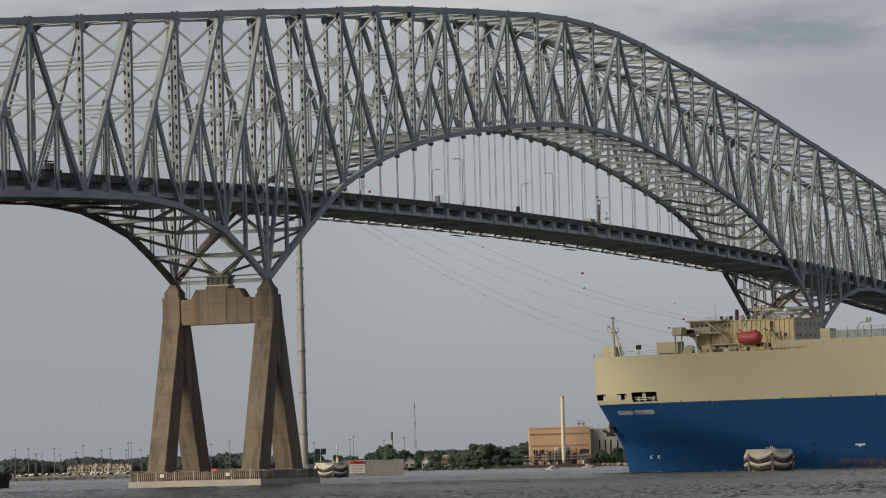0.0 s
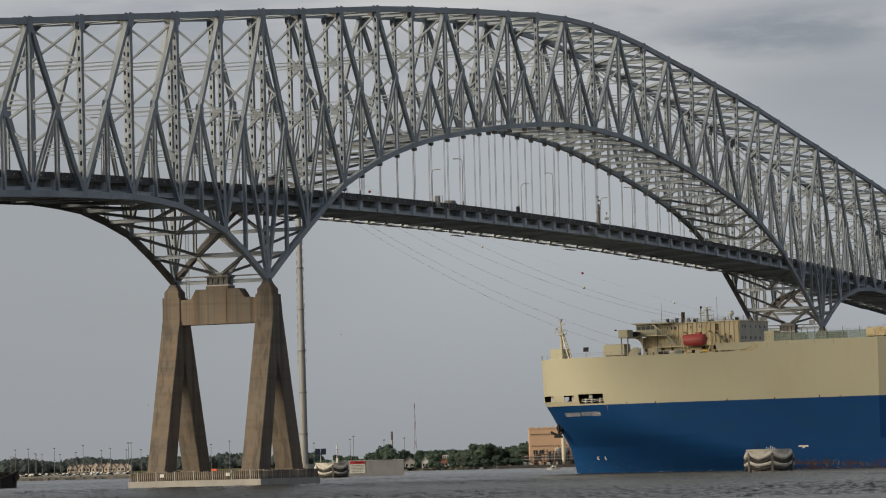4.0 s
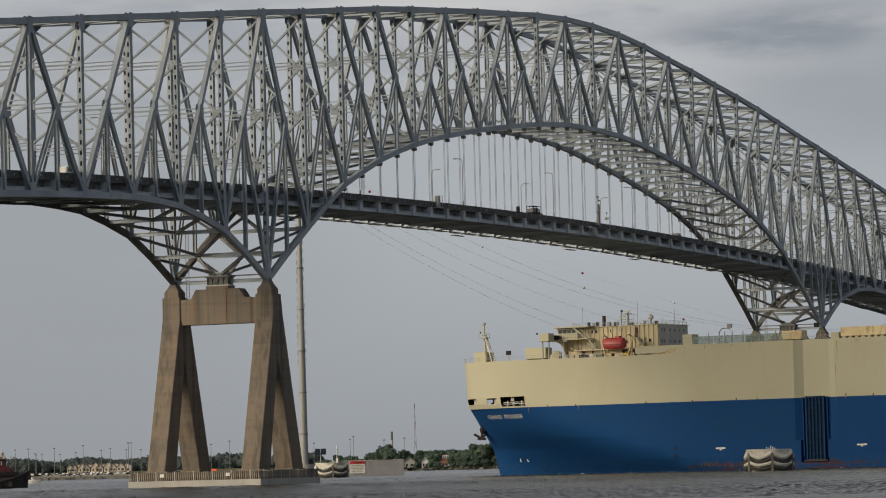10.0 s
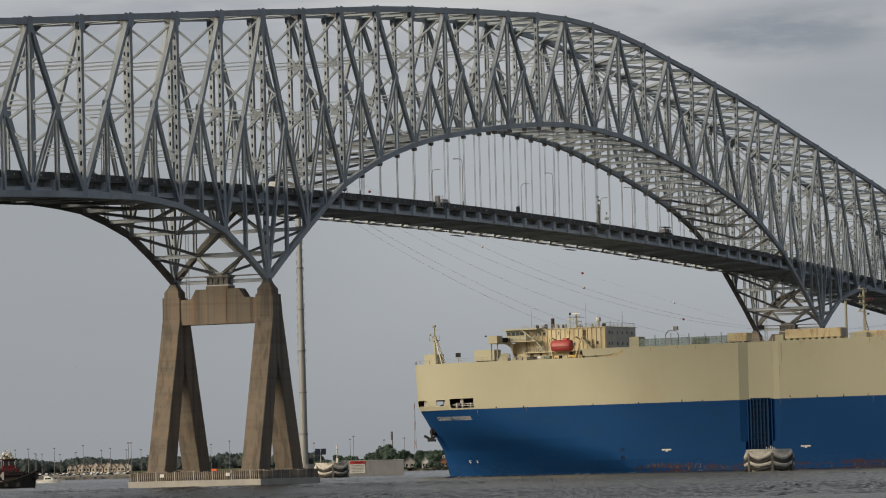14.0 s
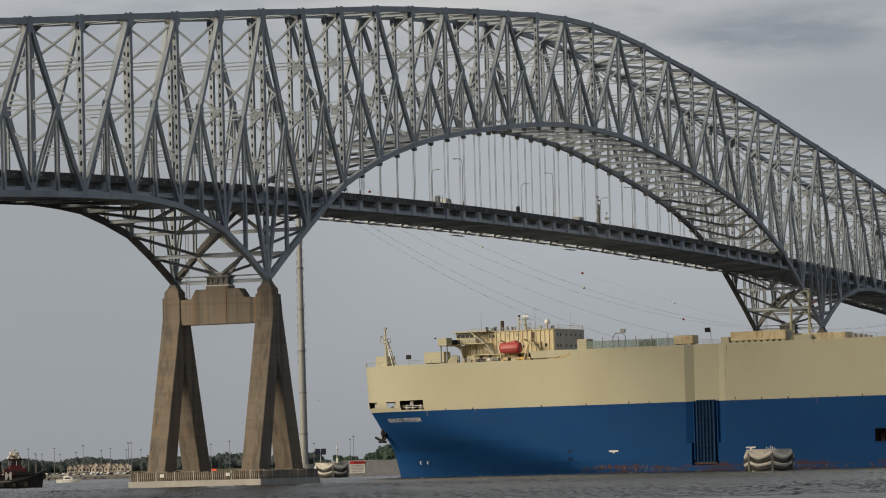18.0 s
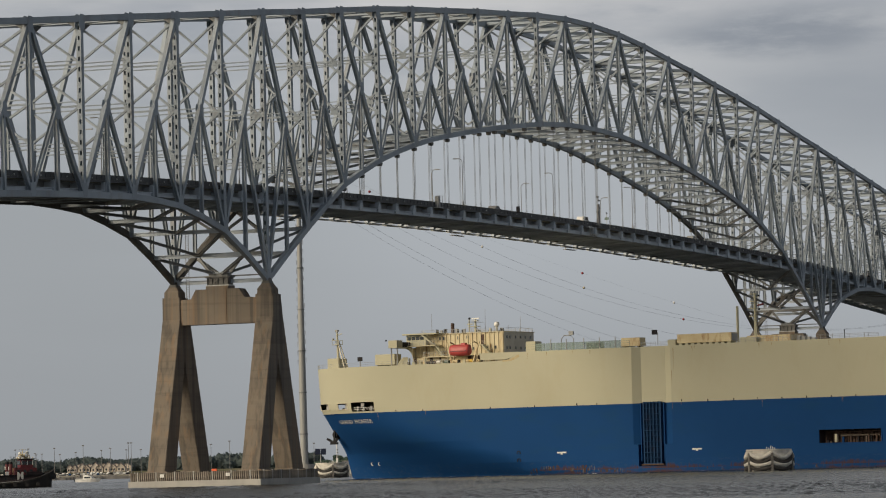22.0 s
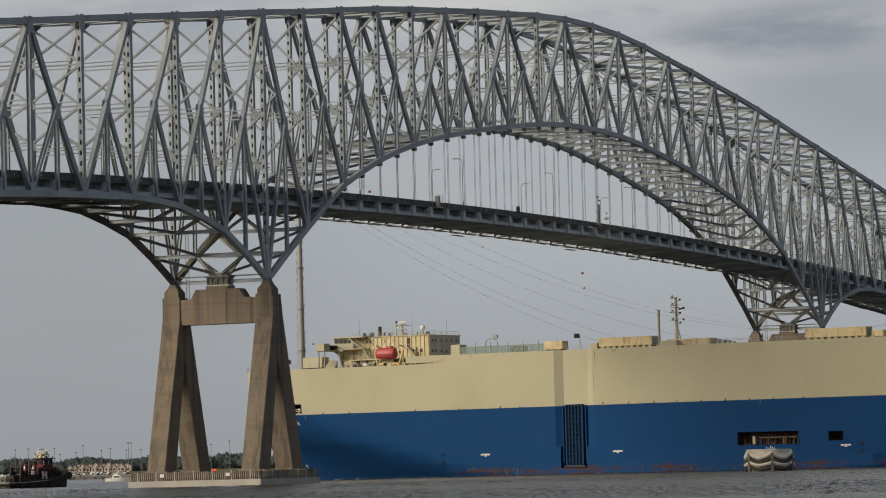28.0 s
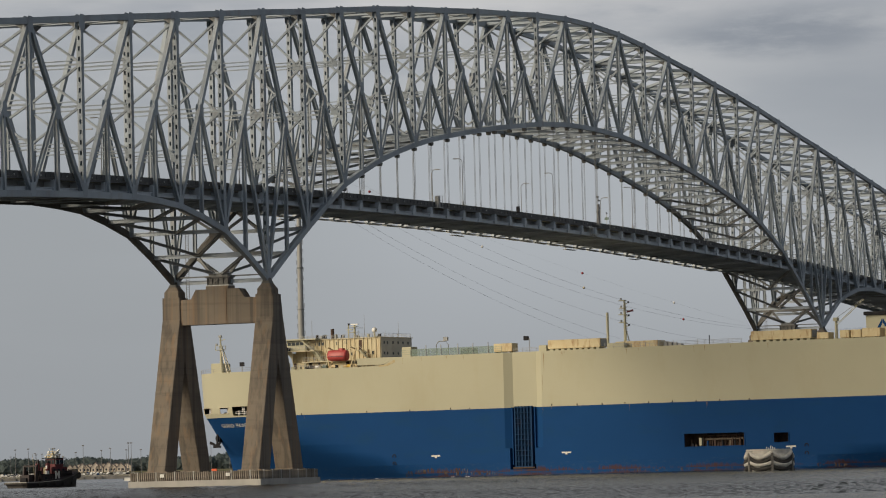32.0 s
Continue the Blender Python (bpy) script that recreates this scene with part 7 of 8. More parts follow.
def build_plant():
    D = 2072.0
    p = thing("power_plant", "peach-clad industrial plant with a pale annex", "building", at=shore_at(992, D, 1.5))
    k = D / 6681.0
    w, h = 108 * k, 19.8
    part("wall", box((0, 12, h / 2), (w, 24, h)), M["peach"], p, "peach coloured cladding")
    part("parapet", box((0, 12, h + 0.25), (w + 0.5, 24.5, 0.6)), M["peach"], p)
    for i in range(26):
        part("window", box((-w / 2 + 1.2 + i * (w - 2.4) / 25, -0.03, 16.6), (0.55, 0.14, 0.9)), M["glass"], p)
    for i in range(22):
        part("window", box((-w / 2 + 1.6 + i * (w - 3.2) / 21, -0.03, 10.2), (0.5, 0.14, 0.9)), M["glass"], p)
    for x in (-13.6, -10.2, 12.0, 14.4):
        f = part("window", box((x, -0.04, 7.0), (2.3, 0.16, 2.2)), M["glass"], p)
        part("mullion", box((x, -0.14, 7.0), (0.12, 0.08, 2.2)), M["pale_clad"], f)
    for i in range(9):
        part("roof_vent", box((-w / 2 + 2 + i * 3.6, 8, h + 0.9), (0.9, 1.2, 0.9)), M["rusty_cream"], p)
    # pale annex at the corner
    part("annex_wall", box((w / 2 + 16, 16.2, h / 2 - 0.3), (31.8, 24, h - 0.6)), M["pale_clad"], p, "pale grey cladding")
    for x in (5.0, 8.2, 11.2, 15.0, 19.0, 23, 27):
        part("annex_window", box((w / 2 + x, 4.15, 8.6), (0.8, 0.16, 8.4)), M["glass"], p)
    for i in range(10):
        part("clad_seam", box((w / 2 + 1.5 + i * 3.1, 4.17, h / 2 - 0.3), (0.12, 0.06, h - 1.2)), M["pale_clad"], p)
    part("roof_tank", box((w / 2 - 4.5, 10, h + 2.2), (4.0, 3.0, 0.2)), M["dark"], p)
    bm = bmesh.new()
    for x in (-6.0, -3.0):
        for y in (9, 11):
            add_bar(bm, (w / 2 + x, y, h + 0.4), (w / 2 + x, y, h + 3.8), 0.22, 0.22)
    for z in (1.6, 2.6, 3.7):
        add_bar(bm, (w / 2 - 6.2, 9, h + z), (w / 2 - 2.8, 9, h + z), 0.2, 0.2, (0, 0, 1))
    part("roof_frame", bm, M["dark"], p)
    for x in (1.6, 5, 8.6, 12):
        part("roof_mast", cyl((w / 2 + x, 12, h - 0.6), (w / 2 + x, 12, h + 2.2), 0.14, n=5), M["grey"], p)
    ch = thing("chimney", "slim pale steel chimney in front of the plant", "chimney", at=shore_at(998, D - 9, 1.5))
    part("shaft", cyl((0, 0, 0), (0, 0, 36.9), 1.12, 0.98, 14), M["stack_cream"], ch)
    part("rim", cyl((0, 0, 36.5), (0, 0, 37.1), 1.06, 1.06, 14), M["galv"], ch)
    for px, r, hh in ((988, 1.9, 8.6), (1001.5, 2.1, 8.9)):
        t = thing("storage_tank", "grey steel tank with a domed top", "tank", "tanks before the plant", at=shore_at(px, D - 4, 1.5))
        part("shell", cyl((0, 0, 0), (0, 0, hh), r, n=18), M["galv"], t)
        part("dome", ball((0, 0, hh), r * 0.98, 2, (1, 1, 0.45)), M["galv"], t)
    rnd = random.Random(12)
    fr = thing("pipe_rack", "purple-brown steel pipe racks and platforms before the plant", "pipe rack", at=shore_at(992, D - 9, 1.5))
    P = M["plant_steel"]
    n = 23
    tops = [rnd.uniform(6.0, 9.5) if 3 < i < 20 else rnd.uniform(4.0, 6.5) for i in range(n)]
    for i in range(n):
        x = -w / 2 - 4.5 + i * 1.75
        part("column", box((x, 0, tops[i] / 2), (0.26, 0.3, tops[i])), P, fr)
        part("column", box((x + 0.4, 2.6, tops[i] / 2), (0.22, 0.22, tops[i])), P, fr)
        for z in (2.2, 4.0, 5.6, 7.2):
            if z < tops[i] and rnd.random() < 0.85:
                part("beam", box((x + 0.87, 0, z), (1.75, 0.22, 0.3)), P, fr)
        if rnd.random() < 0.6:
            part("cross_brace", bar((x, -0.2, rnd.choice((0.4, 2.2))), (x + 1.75, -0.2, rnd.choice((4.0, 5.6))), 0.14, 0.14), P, fr)
        if rnd.random() < 0.5:
            part("platform", box((x + 0.87, 1.3, rnd.choice((2.4, 4.2, 5.8))), (1.75, 2.6, 0.18)), M["dark"], fr)
    for z in (1.4, 3.1, 4.6):
        part("pipe", cyl((-w / 2 - 3, -0.5, z), (w / 2 + 1, -0.5, z), 0.2, n=7), M["grey"] if z > 3 else P, fr)
    for i in range(14):
        x, hh = -w / 2 + rnd.uniform(-2, w), rnd.uniform(3.5, 7.5)
        part("vessel", cyl((x, 1.4, 0), (x, 1.4, hh), rnd.uniform(0.4, 0.9), n=10), M[rnd.choice(("galv", "plant_steel", "dark", "grey"))], fr)
    for i in range(34):
        s = rnd.uniform(0.8, 2.6)
        part("unit", box((-w / 2 + rnd.uniform(-5, w + 1), -2.5, s / 2), (rnd.uniform(0.8, 2.2), 1.5, s)), M[rnd.choice(("galv", "plant_steel", "dark", "peach", "plant_steel", "plant_steel", "white"))], fr)
    wl = thing("quay_wall", "low dark quay wall in front of the plant", "wall", at=shore_at(992, D - 34, 0))
    part("wall_face", box((-6, 0, 0.5), (56, 1.0, 2.0)), M["dark_stone"], wl)


build_plant()


def build_house(px, d, w, h, roof_h, wall, roof, label, deep=9.0, group=""):
    o = thing("house", label, "house", group, at=shore_at(px, d, 1.5 if px > 400 else 4.2))
    part("wall", prism([(-w / 2, 0), (w / 2, 0), (w / 2, h), (0, h + roof_h), (-w / 2, h)], 0, deep), M[wall], o)
    for s in (-1, 1):
        a, b = (s * (w / 2 + 0.5), h - 0.45), (0, h + roof_h + 0.15)
        part("roof", prism([a, b, (b[0], b[1] + 0.35), (a[0], a[1] + 0.35)], -0.5, deep + 0.5), M[roof], o)
    n = max(2, int(w / 3))
    for z in (1.6, 4.4, 7.2):
        if z < h:
            for i in range(n):
                x = -w / 2 + (i + 0.5) * w / n
                f = part("window", box((x, -0.04, z), (1.1, 0.14, 1.5)), M["glass"], o)
                part("window_frame", box((x, -0.1, z - 0.82), (1.4, 0.12, 0.16)), M["white"], f)
    part("door", box((w * 0.12, -0.05, 1.1), (1.1, 0.12, 2.2)), M["roof"], o)
    return o


for px, w, h in ((125, 4.0, 3.4), (133, 4.0, 3.2), (147, 6.0, 3.2), (154, 5.0, 2.6), (170, 6.5, 3.6), (177, 5.0, 2.8), (193, 6.5, 3.7), (201, 5.0, 2.8), (215, 6.0, 3.0)):
    build_house(px, 2765, w, h, w * 0.5, "siding", "roof", "tan gabled apartment house beside the far parking lot", 10, "gabled apartment houses")
for px, w in ((142, 8), (160, 9), (184, 10), (206, 9), (225, 6)):
    build_house(px, 2790, w, 4.2, 1.6, "siding", "roof", "tan apartment wing behind gabled fronts", 8, "apartment wings")
build_house(753, 2080, 3.9, 3.4, 2.2, "white", "pale_clad", "small pale gabled house on the far shore")
brick_house = build_house(787, 2080, 3.6, 4.4, 0.5, "brick_red", "roof", "brick house with a white upper storey", 8)
part("upper_storey", box((0.6, 3.6, 5.6), (3.2, 7.0, 2.2)), M["white"], brick_house, "white boarded upper storey")
for x in (-0.4, 0.6, 1.6):
    part("window", box((x, 0.07, 5.7), (0.55, 0.1, 1.1)), M["glass"], brick_house)
part("upper_roof", box((0.6, 3.6, 6.85), (3.6, 7.4, 0.35)), M["roof"], brick_house)
build_house(725, 2078, 6.0, 3.6, 2.2, "pale_clad", "roof", "pale house with a wide dark roof", 9)
build_house(706, 2110, 4.0, 3.4, 1.6, "white", "roof", "small pale house among shore trees", 7)
build_house(815, 2120, 4.4, 3.2, 1.5, "pale_clad", "brick_red", "small house with a red roof among trees", 7)
build_house(779, 2070, 2.6, 2.2, 0.9, "brick_red", "roof", "low reddish boathouse at the water's edge", 5)


M["mast_red"] = material("faded_mast_red", (0.33, 0.19, 0.18), None, 0.5, 0.7)


def build_left_shore():
    rnd = random.Random(31)
    D = 2745
    b = new("embankment", finish("embankment", box((0, 0, 0), (300, 8, 2.6), shore_at(80, D - 2, 0.4)), M["rock"]))
    tagged(b, "pale stone embankment along the far parking lot", "embankment", kind="structure")
    # Set far out from the shore to fit the camera's view.
    bw = thing("breakwater", "low grey stone breakwater placed to suit the camera's view", "breakwater", at=shore_at(105, 1960, 0))
    for i in range(42):
        u = -38 + i * 1.85
        part("stone", box((u, rnd.uniform(-1, 1), 0.4 + rnd.uniform(-0.12, 0.12)), (2.6, 6.0, 2.0)), M["rock"], bw)
    cols = ("white", "white", "white", "grey", "dark", "white", "galv", "blue", "pale_clad", "white")
    meshes = {}
    for c in set(cols):
        bm = prism([(-2.2, 0.35), (2.2, 0.35), (2.25, 0.85), (1.2, 0.95), (0.6, 1.5), (-1.3, 1.5), (-1.9, 0.95), (-2.25, 0.9)], -0.85, 0.85)
        meshes[c] = finish("car_body", bm, M[c])
    glass = finish("car_windows", prism([(-1.55, 0.98), (0.85, 0.98), (0.5, 1.42), (-1.2, 1.42)], -0.88, 0.88), M["glass"])
    wheel = finish("wheel", cyl((0, -0.9, 0.33), (0, 0.9, 0.33), 0.33, n=10), M["rubber"])
    proto = {}
    for c in sorted(set(cols)):
        o = thing("parked_car", "parked car in the lot on the far shore", "car", "cars in the far parking lot")
        part("body", meshes[c], None, o)
        part("windows", glass, None, o)
        for x in (-1.35, 1.35):
            w = part("axle_wheels", wheel, None, o)
            w.location.x = x
        o.matrix_basis = shore_at(60 + 10 * len(proto), D + 5, 1.7)
        proto[c] = o
    for row, (z, dd) in enumerate(((1.9, 5), (2.6, 14))):
        for i in range(40):
            px = -6 + i * 6.0 + rnd.uniform(-1.2, 1.2)
            if px > 232 or rnd.random() < 0.2 or (row == 0 and 56 < px < 146 and i % 1 == 0 and rnd.random() < 0.3):
                continue
            turn = rnd.choice((0, pi / 2, pi / 2, -pi / 2))
            copy_thing(proto[rnd.choice(cols)], shore_at(px, D + dd, z) @ Matrix.Rotation(turn, 4, 'Z'))
    lot = new("parking_lot", finish("parking_lot", box((0, 22, 0), (320, 46, 1.3), shore_at(90, D - 12, 1.05)), M["pale_concrete"]))
    tagged(lot, "pale paved parking lot on the far shore", "parking lot", kind="structure")
    ter = new("terrace", finish("terrace", box((0, 0, 0), (330, 80, 4.2), shore_at(90, D + 56, 2.1)), M["ground"]))
    tagged(ter, "grassy raised terrace behind the far parking lot", "terrace", kind="structure")
    lot2 = new("parking_lot", finish("parking_lot", box((0, 0, 0), (320, 16, 0.6), shore_at(90, D + 18, 2.0)), M["pale_concrete"]))
    tagged(lot2, "pale raised terrace of the far parking lot", "parking lot", kind="structure")
    pole = thing("light_mast", "tall slim light mast with a lamp head", "light mast", "light masts on the shore")
    part("pole", cyl((0, 0, 0), (0, 0, 20), 0.24, 0.14, 7), M["mast_grey"], pole)
    part("lamp_head", box((0, 0, 20.1), (1.6, 1.0, 0.7)), M["mast_grey"], pole)
    spots = [(21, 15), (29, 20), (52, 20.5), (64, 17), (66, 16), (76, 16.5), (98, 20.5), (108, 16), (136, 17), (149, 22), (181, 18), (197, 19.5), (225, 18), (229, 23), (234, 23), (251, 18),
             (375, 20), (408, 22), (557, 19), (621, 21), (627, 23), (681, 20), (717, 21)]
    for i, (px, h) in enumerate(spots):
        m = shore_at(px, 2758 if px < 300 else 2700, 1.6) @ Matrix.Diagonal((1, 1, h / 20.0, 1))
        if i:
            o = copy_thing(pole, m)
            o.matrix_basis = m
        else:
            pole.matrix_basis = m
    t = thing("lattice_mast", "red and white lattice radio mast", "mast", at=shore_at(736, 2900, 1.5))
    for k in range(7):
        z0, z1 = k * 7.1, (k + 1) * 7.1
        r0, r1 = 1.5 - 0.18 * k, 1.5 - 0.18 * (k + 1)
        bm = bmesh.new()
        for a in range(3):
            c0, c1 = 2 * pi * a / 3, 2 * pi * (a + 1) / 3
            add_bar(bm, (r0 * cos(c0), r0 * sin(c0), z0), (r1 * cos(c0), r1 * sin(c0), z1), 0.2, 0.2)
            add_bar(bm, (r0 * cos(c0), r0 * sin(c0), z0), (r1 * cos(c1), r1 * sin(c1), z1), 0.14, 0.14)
        part("mast_section", bm, M["mast_red"] if k % 2 == 0 else M["galv"], t)
    t = thing("dark_stack", "short dark stack with a white band among trees", "stack", at=shore_at(695, 2420, 1.5))
    part("shaft", cyl((0, 0, 0), (0, 0, 23.5), 0.8, 0.65, 10), M["leg_dark"], t)
    part("band", cyl((0, 0, 14.5), (0, 0, 18.0), 0.78, 0.74, 10), M["pale_clad"], t)


build_left_shore()


# ---- power line over the river ----
def build_pylon():
    D = 1500.0
    p = thing("transmission_pylon", "tall tapered grey steel monopole pylon with collars", "pylon", at=Matrix.Translation(bank(-57.1, D, 0)) @ ROT)
    n = 8
    top = 132.0
    for i in range(n):
        z0, z1 = top * i / n, top * (i + 1) / n
        r0, r1 = 1.62 - 0.115 * i, 1.62 - 0.115 * (i + 0.8)
        part("shaft_section", cyl((0, 0, z0), (0, 0, z1), r0, r1, 16), M["pylon"], p)
        part("collar", cyl((0, 0, z1 - 0.22), (0, 0, z1 + 0.22), r1 + 0.24, r1 + 0.24, 16), M["mast_grey"], p)
    for k in range(24):
        z = 45 + k * 3.6
        r = 1.62 - 0.115 * z / 16.5
        for side in (-1, 1):
            zs = z + (0.9 if side > 0 else 0)
            bm = box((side * (r + 0.32), -0.3, zs), (0.16, 0.3, 1.9))
            add_box(bm, (side * (r + 0.1), -0.3, zs + 0.7), (0.5, 0.12, 0.14))
            part("climbing_bracket", bm, M["grey"], p)
    for z in (102.5, 116, 124):
        bm = bmesh.new()
        add_bar(bm, (-7, 0, z + 1.2), (0, 0, z), 0.4, 0.5, (0, 0, 1))
        add_bar(bm, (7, 0, z + 1.2), (0, 0, z), 0.4, 0.5, (0, 0, 1))
        part("cross_arm", bm, M["pylon"], p)
    f = thing("pylon_footing", "concrete footing block of the pylon", "footing", at=Matrix.Translation(bank(-57.1, D, 0)) @ ROT)
    part("block", cyl((0, 0, -2), (0, 0, 4.5), 4.5, 4.2, 20), M["pale_concrete"], f)


build_pylon()
WIRES = [(131.5, 120.0, 58.3, 0.036, 0.3), (125.2, 49.5, 20.1, 0.016, -0.3), (124.0, 118.0, 54.5, 0.034, 3.0), (122.0, 120.0, 62.5, 0.036, -3.0), (115.0, 110.0, 68.0, 0.036, 3.0), (117.4, 112.0, 65.5, 0.036, -3.0)]


def wire_pt(w, f):
    za, zb, sag, r, o = w
    p = bank(-56.8 + (381.5 + 56.8) * f, 1500 + 800 * f, za + (zb - za) * f - 4 * sag * f * (1 - f))
    return p


for w in WIRES:
    bm = bmesh.new()
    add_tube(bm, [wire_pt(w, i / 40) for i in range(41)], w[3], 5)
    ob = thing("power_line", "sagging overhead power line over the river", "cable", "power lines")
    part("conductor", bm, M["wire"], ob)
far_tower = thing("far_pylon", "tall steel pylon at the far end of the power lines", "pylon", at=Matrix.Translation(bank(381.5, 2300, 0)) @ ROT)
part("shaft", cyl((0, 0, 0), (0, 0, 124), 1.7, 0.8, 14), M["pylon"], far_tower)
for w, f, col in ((WIRES[0], 0.1685, "white"), (WIRES[1], 0.274, "ball_red"), (WIRES[0], 0.275, "tug_tan"), (WIRES[1], 0.38, "white"), (WIRES[2], 0.391, "ball_red"), (WIRES[1], 0.062, "ball_red")):
    b = thing("marker_ball", "round aviation marker ball on a power line", "marker ball", "marker balls", at=Matrix.Translation(wire_pt(w, f)))
    part("shell", ball((0, 0, 0), 0.58, 2), M[col], b)
    part("clamp", cyl((-0.65, 0, 0), (0.65, 0, 0), 0.1, n=6), M["grey"], b)


# ---- what stands on the bridge deck ----
def build_lamp(side):
    l = thing("street_lamp", "grey curved-arm street lamp on the bridge deck", "street lamp", "street lamps on the bridge")
    bm = bmesh.new()
    add_tube(bm, [Vector((0, 0, 0)), Vector((0, 0, 4)), Vector((0, 0, 9.0)), Vector((0, -side * 0.25, 9.5)), Vector((0, -side * 0.6, 9.7)), Vector((0, -side * 1.2, 9.75))], 0.085, 8)
    part("pole", bm, M["grey"], l)
    part("luminaire", box((0, -side * 1.5, 9.72), (0.35, 0.9, 0.2)), M["grey"], l)
    part("base", cyl((0, 0, -0.1), (0, 0, 0.7), 0.2, 0.16, 8), M["grey"], l)
    return l


for side, xs in ((-1, (46, 101, 156, 210, 265, 320, -10, -65, -120)), (1, (73, 128, 183, 238, 293, 18, -37, -92))):
    proto = build_lamp(side)
    for i, x in enumerate(xs):
        m = pose(x, side * 8.9, rail_z(x) + 0.02)
        if i:
            copy_thing(proto, m)
        else:
            proto.matrix_basis = m


def build_deck_gear_bridge():
    x = 85.5
    z = rail_z(x)
    c = thing("inspection_cage", "grey caged equipment cabinet on the bridge edge", "cabinet", at=pose(x, -9.4, z))
    part("cabinet", box((0, 0, -0.1), (1.0, 0.8, 2.4)), M["grey"], c)
    bm = bmesh.new()
    for dx in (-1.5, 1.5):
        for dy in (-0.5, 0.5):
            add_bar(bm, (dx, dy, -1.2), (dx, dy, 1.2), 0.07, 0.07)
    for zz in (0.2, 0.7, 1.2):
        for dy in (-0.5, 0.5):
            add_bar(bm, (-1.5, dy, zz), (1.5, dy, zz), 0.06, 0.06, (0, 0, 1))
    part("cage", bm, M["galv"], c)
    part("platform", box((0, 0, -1.25), (3.2, 1.2, 0.12)), M["galv"], c)
    x = 185.0
    z = rail_z(x)
    c = thing("camera_mast", "dark instrument mast with cameras on the bridge", "mast", at=pose(x, -9.2, z))
    part("pole", cyl((0, 0, -0.9), (0, 0, 4.2), 0.42, 0.36, 10), M["mast_grey"], c)
    part("whip", cyl((0, 0, 4.2), (0, 0, 6.9), 0.08, 0.05, 6), M["mast_grey"], c)
    for zz, dx in ((3.4, 0.5), (5.1, 0.45), (5.9, -0.3), (2.4, -0.5)):
        part("camera", box((dx, 0, zz), (0.8, 0.4, 0.35)), M["mast_grey"], c)
    part("platform", box((-1.4, 0, -0.7), (3.2, 1.2, 0.12)), M["mast_grey"], c)
    bm = bmesh.new()
    for dx in (-3.0, -2.0, -1.0):
        add_bar(bm, (dx, -0.5, -0.7), (dx, -0.5, 0.6), 0.06, 0.06)
    add_bar(bm, (-3.0, -0.5, 0.6), (-0.4, -0.5, 0.6), 0.06, 0.06, (0, 0, 1))
    part("platform_rail", bm, M["mast_grey"], c)
    x = 191.0
    c = thing("deck_sign", "small green sign on a post at the bridge edge", "sign", at=pose(x, -9.1, rail_z(x)))
    part("post", cyl((0, 0, -0.3), (0, 0, 2.4), 0.07, n=6), M["galv"], c)
    part("panel", box((-0.05, 0, 1.2), (0.08, 1.0, 0.6)), M["green"], c)
    part("lamp", box((0, 0, 2.5), (0.4, 0.3, 0.25)), M["dark"], c)
    x = 133.0
    c = thing("signal_box", "small dark signal box on the bridge edge", "box", at=pose(x, -9.1, rail_z(x)))
    part("housing", box((0, 0, 0.4), (0.7, 0.6, 1.3)), M["dark"], c)
    part("aerial", cyl((0, 0, 1.0), (0, 0, 2.0), 0.05, n=5), M["grey"], c)
    x = 178.0
    c = thing("navigation_light_rig", "grey navigation light frame hung below the deck edge", "light rig", at=pose(x, -9.9, rail_z(x) - 2.4))
    bm = bmesh.new()
    for i in range(12):
        a0, a1 = 2 * pi * i / 12, 2 * pi * (i + 1) / 12
        add_bar(bm, (1.1 * cos(a0), 0, 1.1 * sin(a0)), (1.1 * cos(a1), 0, 1.1 * sin(a1)), 0.14, 0.14)
    part("ring", bm, M["galv"], c)
    part("bracket", box((0, 0.3, 0.9), (3.4, 0.7, 0.3)), M["galv"], c)
    part("walkway", box((2.6, 0.2, -0.6), (4.4, 0.8, 0.15)), M["galv"], c)
    for x, yy in ((50, 8.9), (262, 8.9), (215, 8.9), (142, 8.9)):
        c = thing("inspection_cradle", "narrow steel inspection cradle below the deck", "cradle", at=pose(x, yy, rail_z(x) - 4.1))
        part("floor", box((0, 0, 0), (6.5, 1.0, 0.12)), M["galv"], c)
        for dx in (-3, 3):
            part("hanger_rod", box((dx, 0, 0.35), (0.12, 0.12, 0.7)), M["galv"], c)


build_deck_gear_bridge()


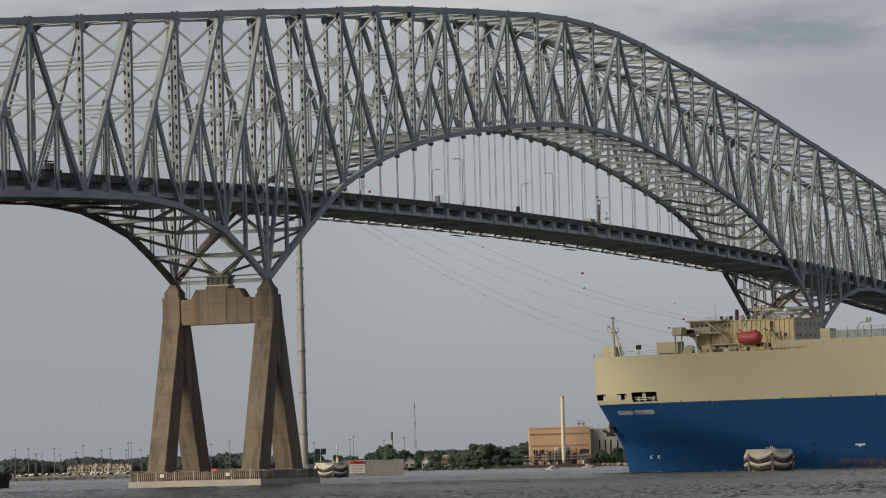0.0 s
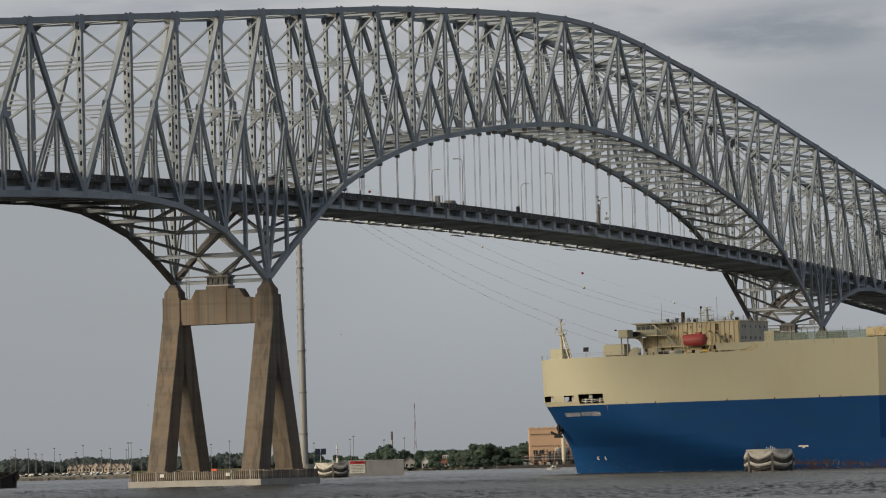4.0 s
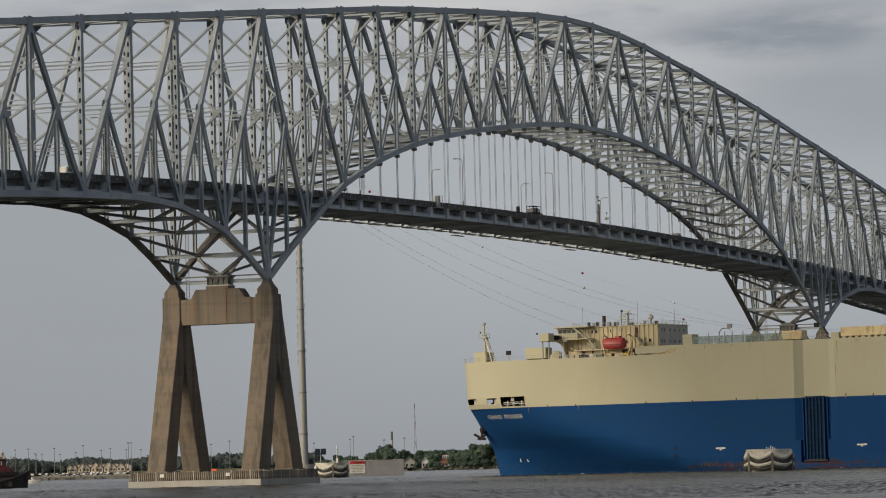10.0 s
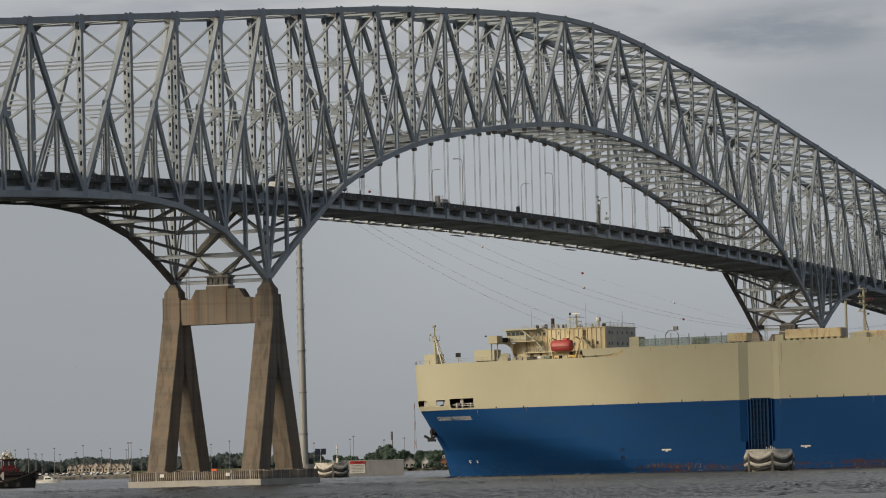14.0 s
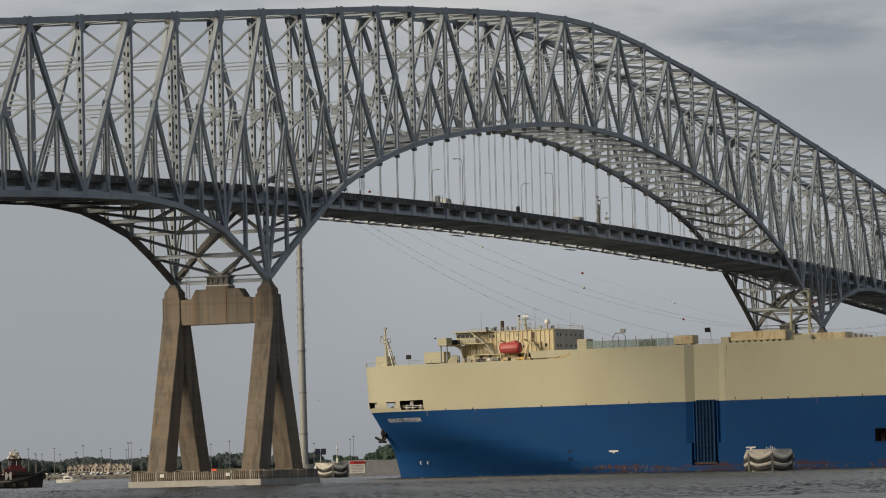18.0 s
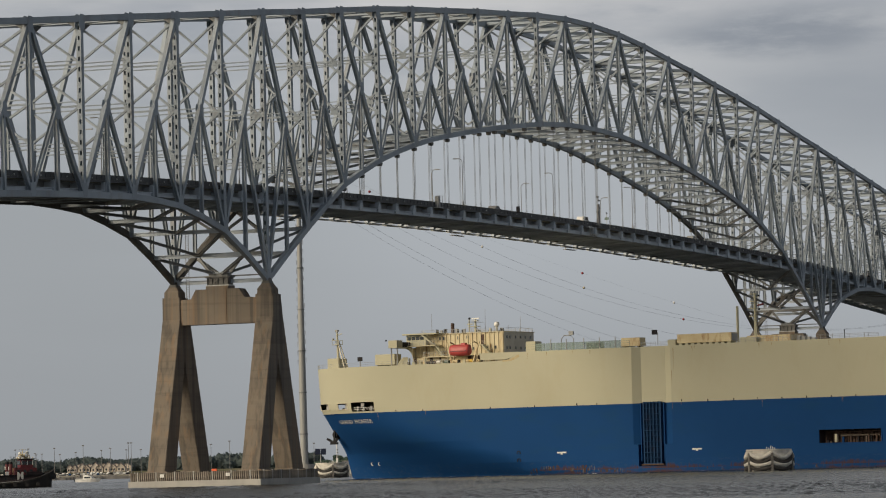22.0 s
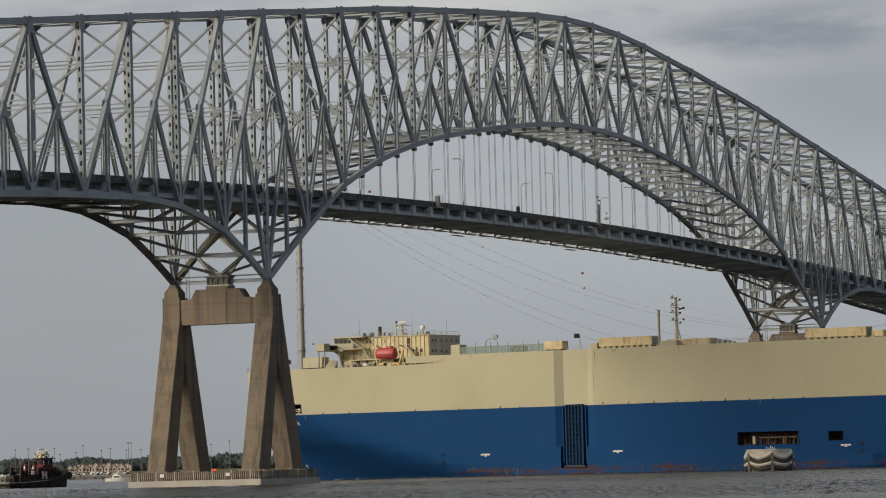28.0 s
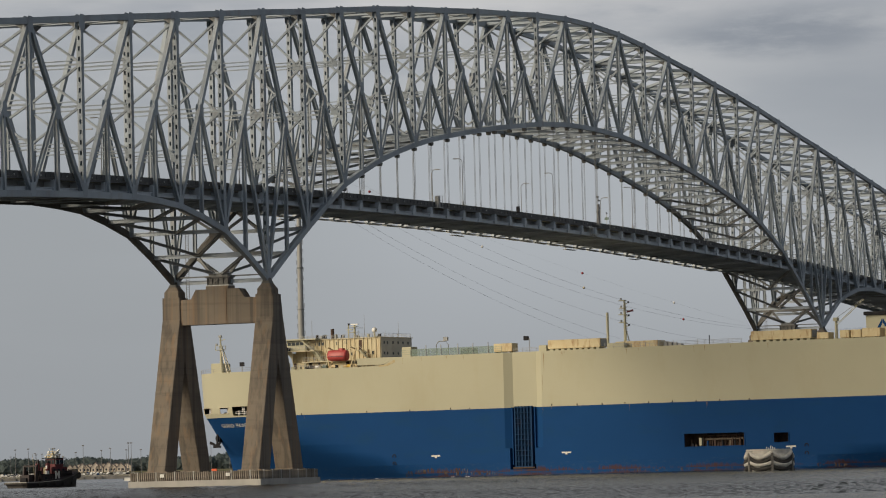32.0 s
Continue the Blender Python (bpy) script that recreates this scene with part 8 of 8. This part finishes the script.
def build_vehicle(kind):
    paint = {"sedan": "grey", "dark_sedan": "mast_grey", "van": "white", "truck": "dark"}[kind]
    names = {"sedan": ("car", "silver-grey saloon car crossing the bridge"), "dark_sedan": ("car", "dark saloon car crossing the bridge"),
             "van": ("car", "pale estate car crossing the bridge"), "truck": ("truck", "dark pickup truck with a ladder rack crossing the bridge")}
    v = thing(names[kind][0], names[kind][1], names[kind][0])
    h = {"sedan": 1.62, "dark_sedan": 1.55, "van": 1.85, "truck": 2.0}[kind]
    if kind == "truck":
        body = [(-2.9, 0.45), (2.9, 0.45), (2.95, 1.15), (1.5, 1.25), (0.9, h), (-0.7, h), (-0.8, 1.25), (-2.9, 1.25)]
        win = [(-0.6, 1.28), (1.35, 1.28), (0.85, h - 0.1), (-0.6, h - 0.1)]
    else:
        body = [(-2.25, 0.35), (2.2, 0.35), (2.25, 0.85), (1.25, 0.98), (0.55, h), (-1.2 if h < 1.6 else -1.9, h), (-1.9 if h < 1.6 else -2.2, 1.0), (-2.25, 0.9)]
        win = [(-1.6, 1.02), (0.95, 1.02), (0.45, h - 0.09), (-1.2, h - 0.09)]
    b = prism(body, -0.88, 0.88)
    bmesh.ops.bevel(b, geom=list(b.edges), offset=0.05, segments=1, affect='EDGES')
    part("body", b, M[paint], v)
    part("windows", prism(win, -0.895, 0.895), M["glass"], v)
    for x in (-1.4, 1.4) if kind != "truck" else (-1.9, 1.9):
        for y in (-0.8, 0.8):
            w = part("wheel", cyl((x, y - 0.12, 0.34), (x, y + 0.12, 0.34), 0.34, n=12), M["rubber"], v)
            part("rim", cyl((x, y - 0.13, 0.34), (x, y + 0.13, 0.34), 0.18, n=8), M["galv"], w)
    if kind == "truck":
        for x in (-2.7, -0.9, 1.4):
            for y in (-0.8, 0.8):
                part("rack_post", bar((x, y, 1.1), (x, y, 2.6), 0.08, 0.08), M["dark"], v)
        for y in (-0.8, 0.8):
            part("rack_rail", bar((-2.9, y, 2.6), (1.9, y, 2.6), 0.1, 0.1, (0, 0, 1)), M["dark"], v)
        for x in (-2.7, -0.9, 0.4, 1.4):
            part("rack_bar", bar((x, -0.8, 2.6), (x, 0.8, 2.6), 0.08, 0.08, (0, 0, 1)), M["dark"], v)
        part("cargo", box((-1.9, 0, 1.62), (1.9, 1.5, 0.75)), M["mast_grey"], v)
        part("cargo", box((0.2, 0, 2.15), (1.3, 1.2, 0.28)), M["parapet"], v)
    return v


# each vehicle with its place at the start and its speed along the bridge
TRAFFIC = [(build_vehicle("sedan"), 188.7, 24.08), (build_vehicle("dark_sedan"), 1.8, 25.0), (build_vehicle("truck"), -77.1, 22.9),
           (build_vehicle("sedan"), -193.8, 20.82), (build_vehicle("van"), -282.7, 21.21), (build_vehicle("dark_sedan"), -397.2, 23.84)]


# ---- what moves ----
def motions():
    drift = RIGHT * 0.28 + FWD * 0.35
    walk(river[0], [(float(t), Matrix.Translation(drift * (t - 16))) for t in (0, 16, 32)])
    ts = [0, 4, 8, 12, 16, 20, 24, 28, 32]
    walk(ship, [(float(t), ship_pose(t)) for t in ts])
    walk(foam, [(float(t), ship_pose(t)) for t in ts])
    for gull, px0, rate, z0, climb, depth in ((gull_a, 180, 21.5, 29.5, 0.0, 1500), (gull_b, 797, -47.0, 59.5, -1.0, 1500)):
        rows = []
        for t in (0, 8, 16, 24, 32):
            p = bank(px_u(px0 + rate * t, depth), depth, max(8.0, z0 + climb * t))
            rows.append((float(t), pose(p.x, p.y, p.z, 0, 0, math.degrees(YAW) + (-90 if rate > 0 else 90))))
        walk(gull, rows)

    def tug_pose(t):
        # the bow goes on to the right while the hull swings away
        bow = float(np.interp(t, (0, 9, 19, 28, 32), (22, 52, 85, 120, 134)))
        a = radians(float(np.interp(t, (0, 16, 20, 28, 32), (82, 80, 76, 46, 38))))
        p = bank(px_u(bow, 874) - 9.4 * sin(a), 874 - 9.4 * cos(a))
        return pose(p.x, p.y, 0.05, 0, 0, math.degrees(YAW - a))
    walk(tug, [(float(t), tug_pose(t)) for t in (0, 9, 16, 19, 22, 25, 28, 32)])

    def yacht_pose(t):
        p = bank(px_u(130 + 8.65 * (t - 19), 1340), 1340)
        return pose(p.x, p.y, 0.0, 0, 0, math.degrees(YAW) - 100)
    walk(yacht, [(float(t), yacht_pose(t)) for t in (0, 8, 16, 24, 32)])
    for b, px0, rate, depth, turn in ((far_boat, 1040, 1.4, 1500, -80), (skiff, 977, 0.5, 1420, 110)):
        rows = []
        for t in (0, 16, 32):
            p = bank(px_u(px0 + rate * t, depth), depth)
            rows.append((float(t), pose(p.x, p.y, 0, 0, 0, math.degrees(YAW) + turn)))
        walk(b, rows)

    def on_road(x):
        slope = math.degrees(atan2(rail_z(x + 2) - rail_z(x - 2), 4))
        return pose(x - 3.1, -7.0, rail_z(x - 3.1) - 0.69, 0, -slope, 0)
    for car, x0, speed in TRAFFIC:
        walk(car, [(t * 2.0, on_road(x0 + speed * t * 2.0)) for t in range(17)])


motions()
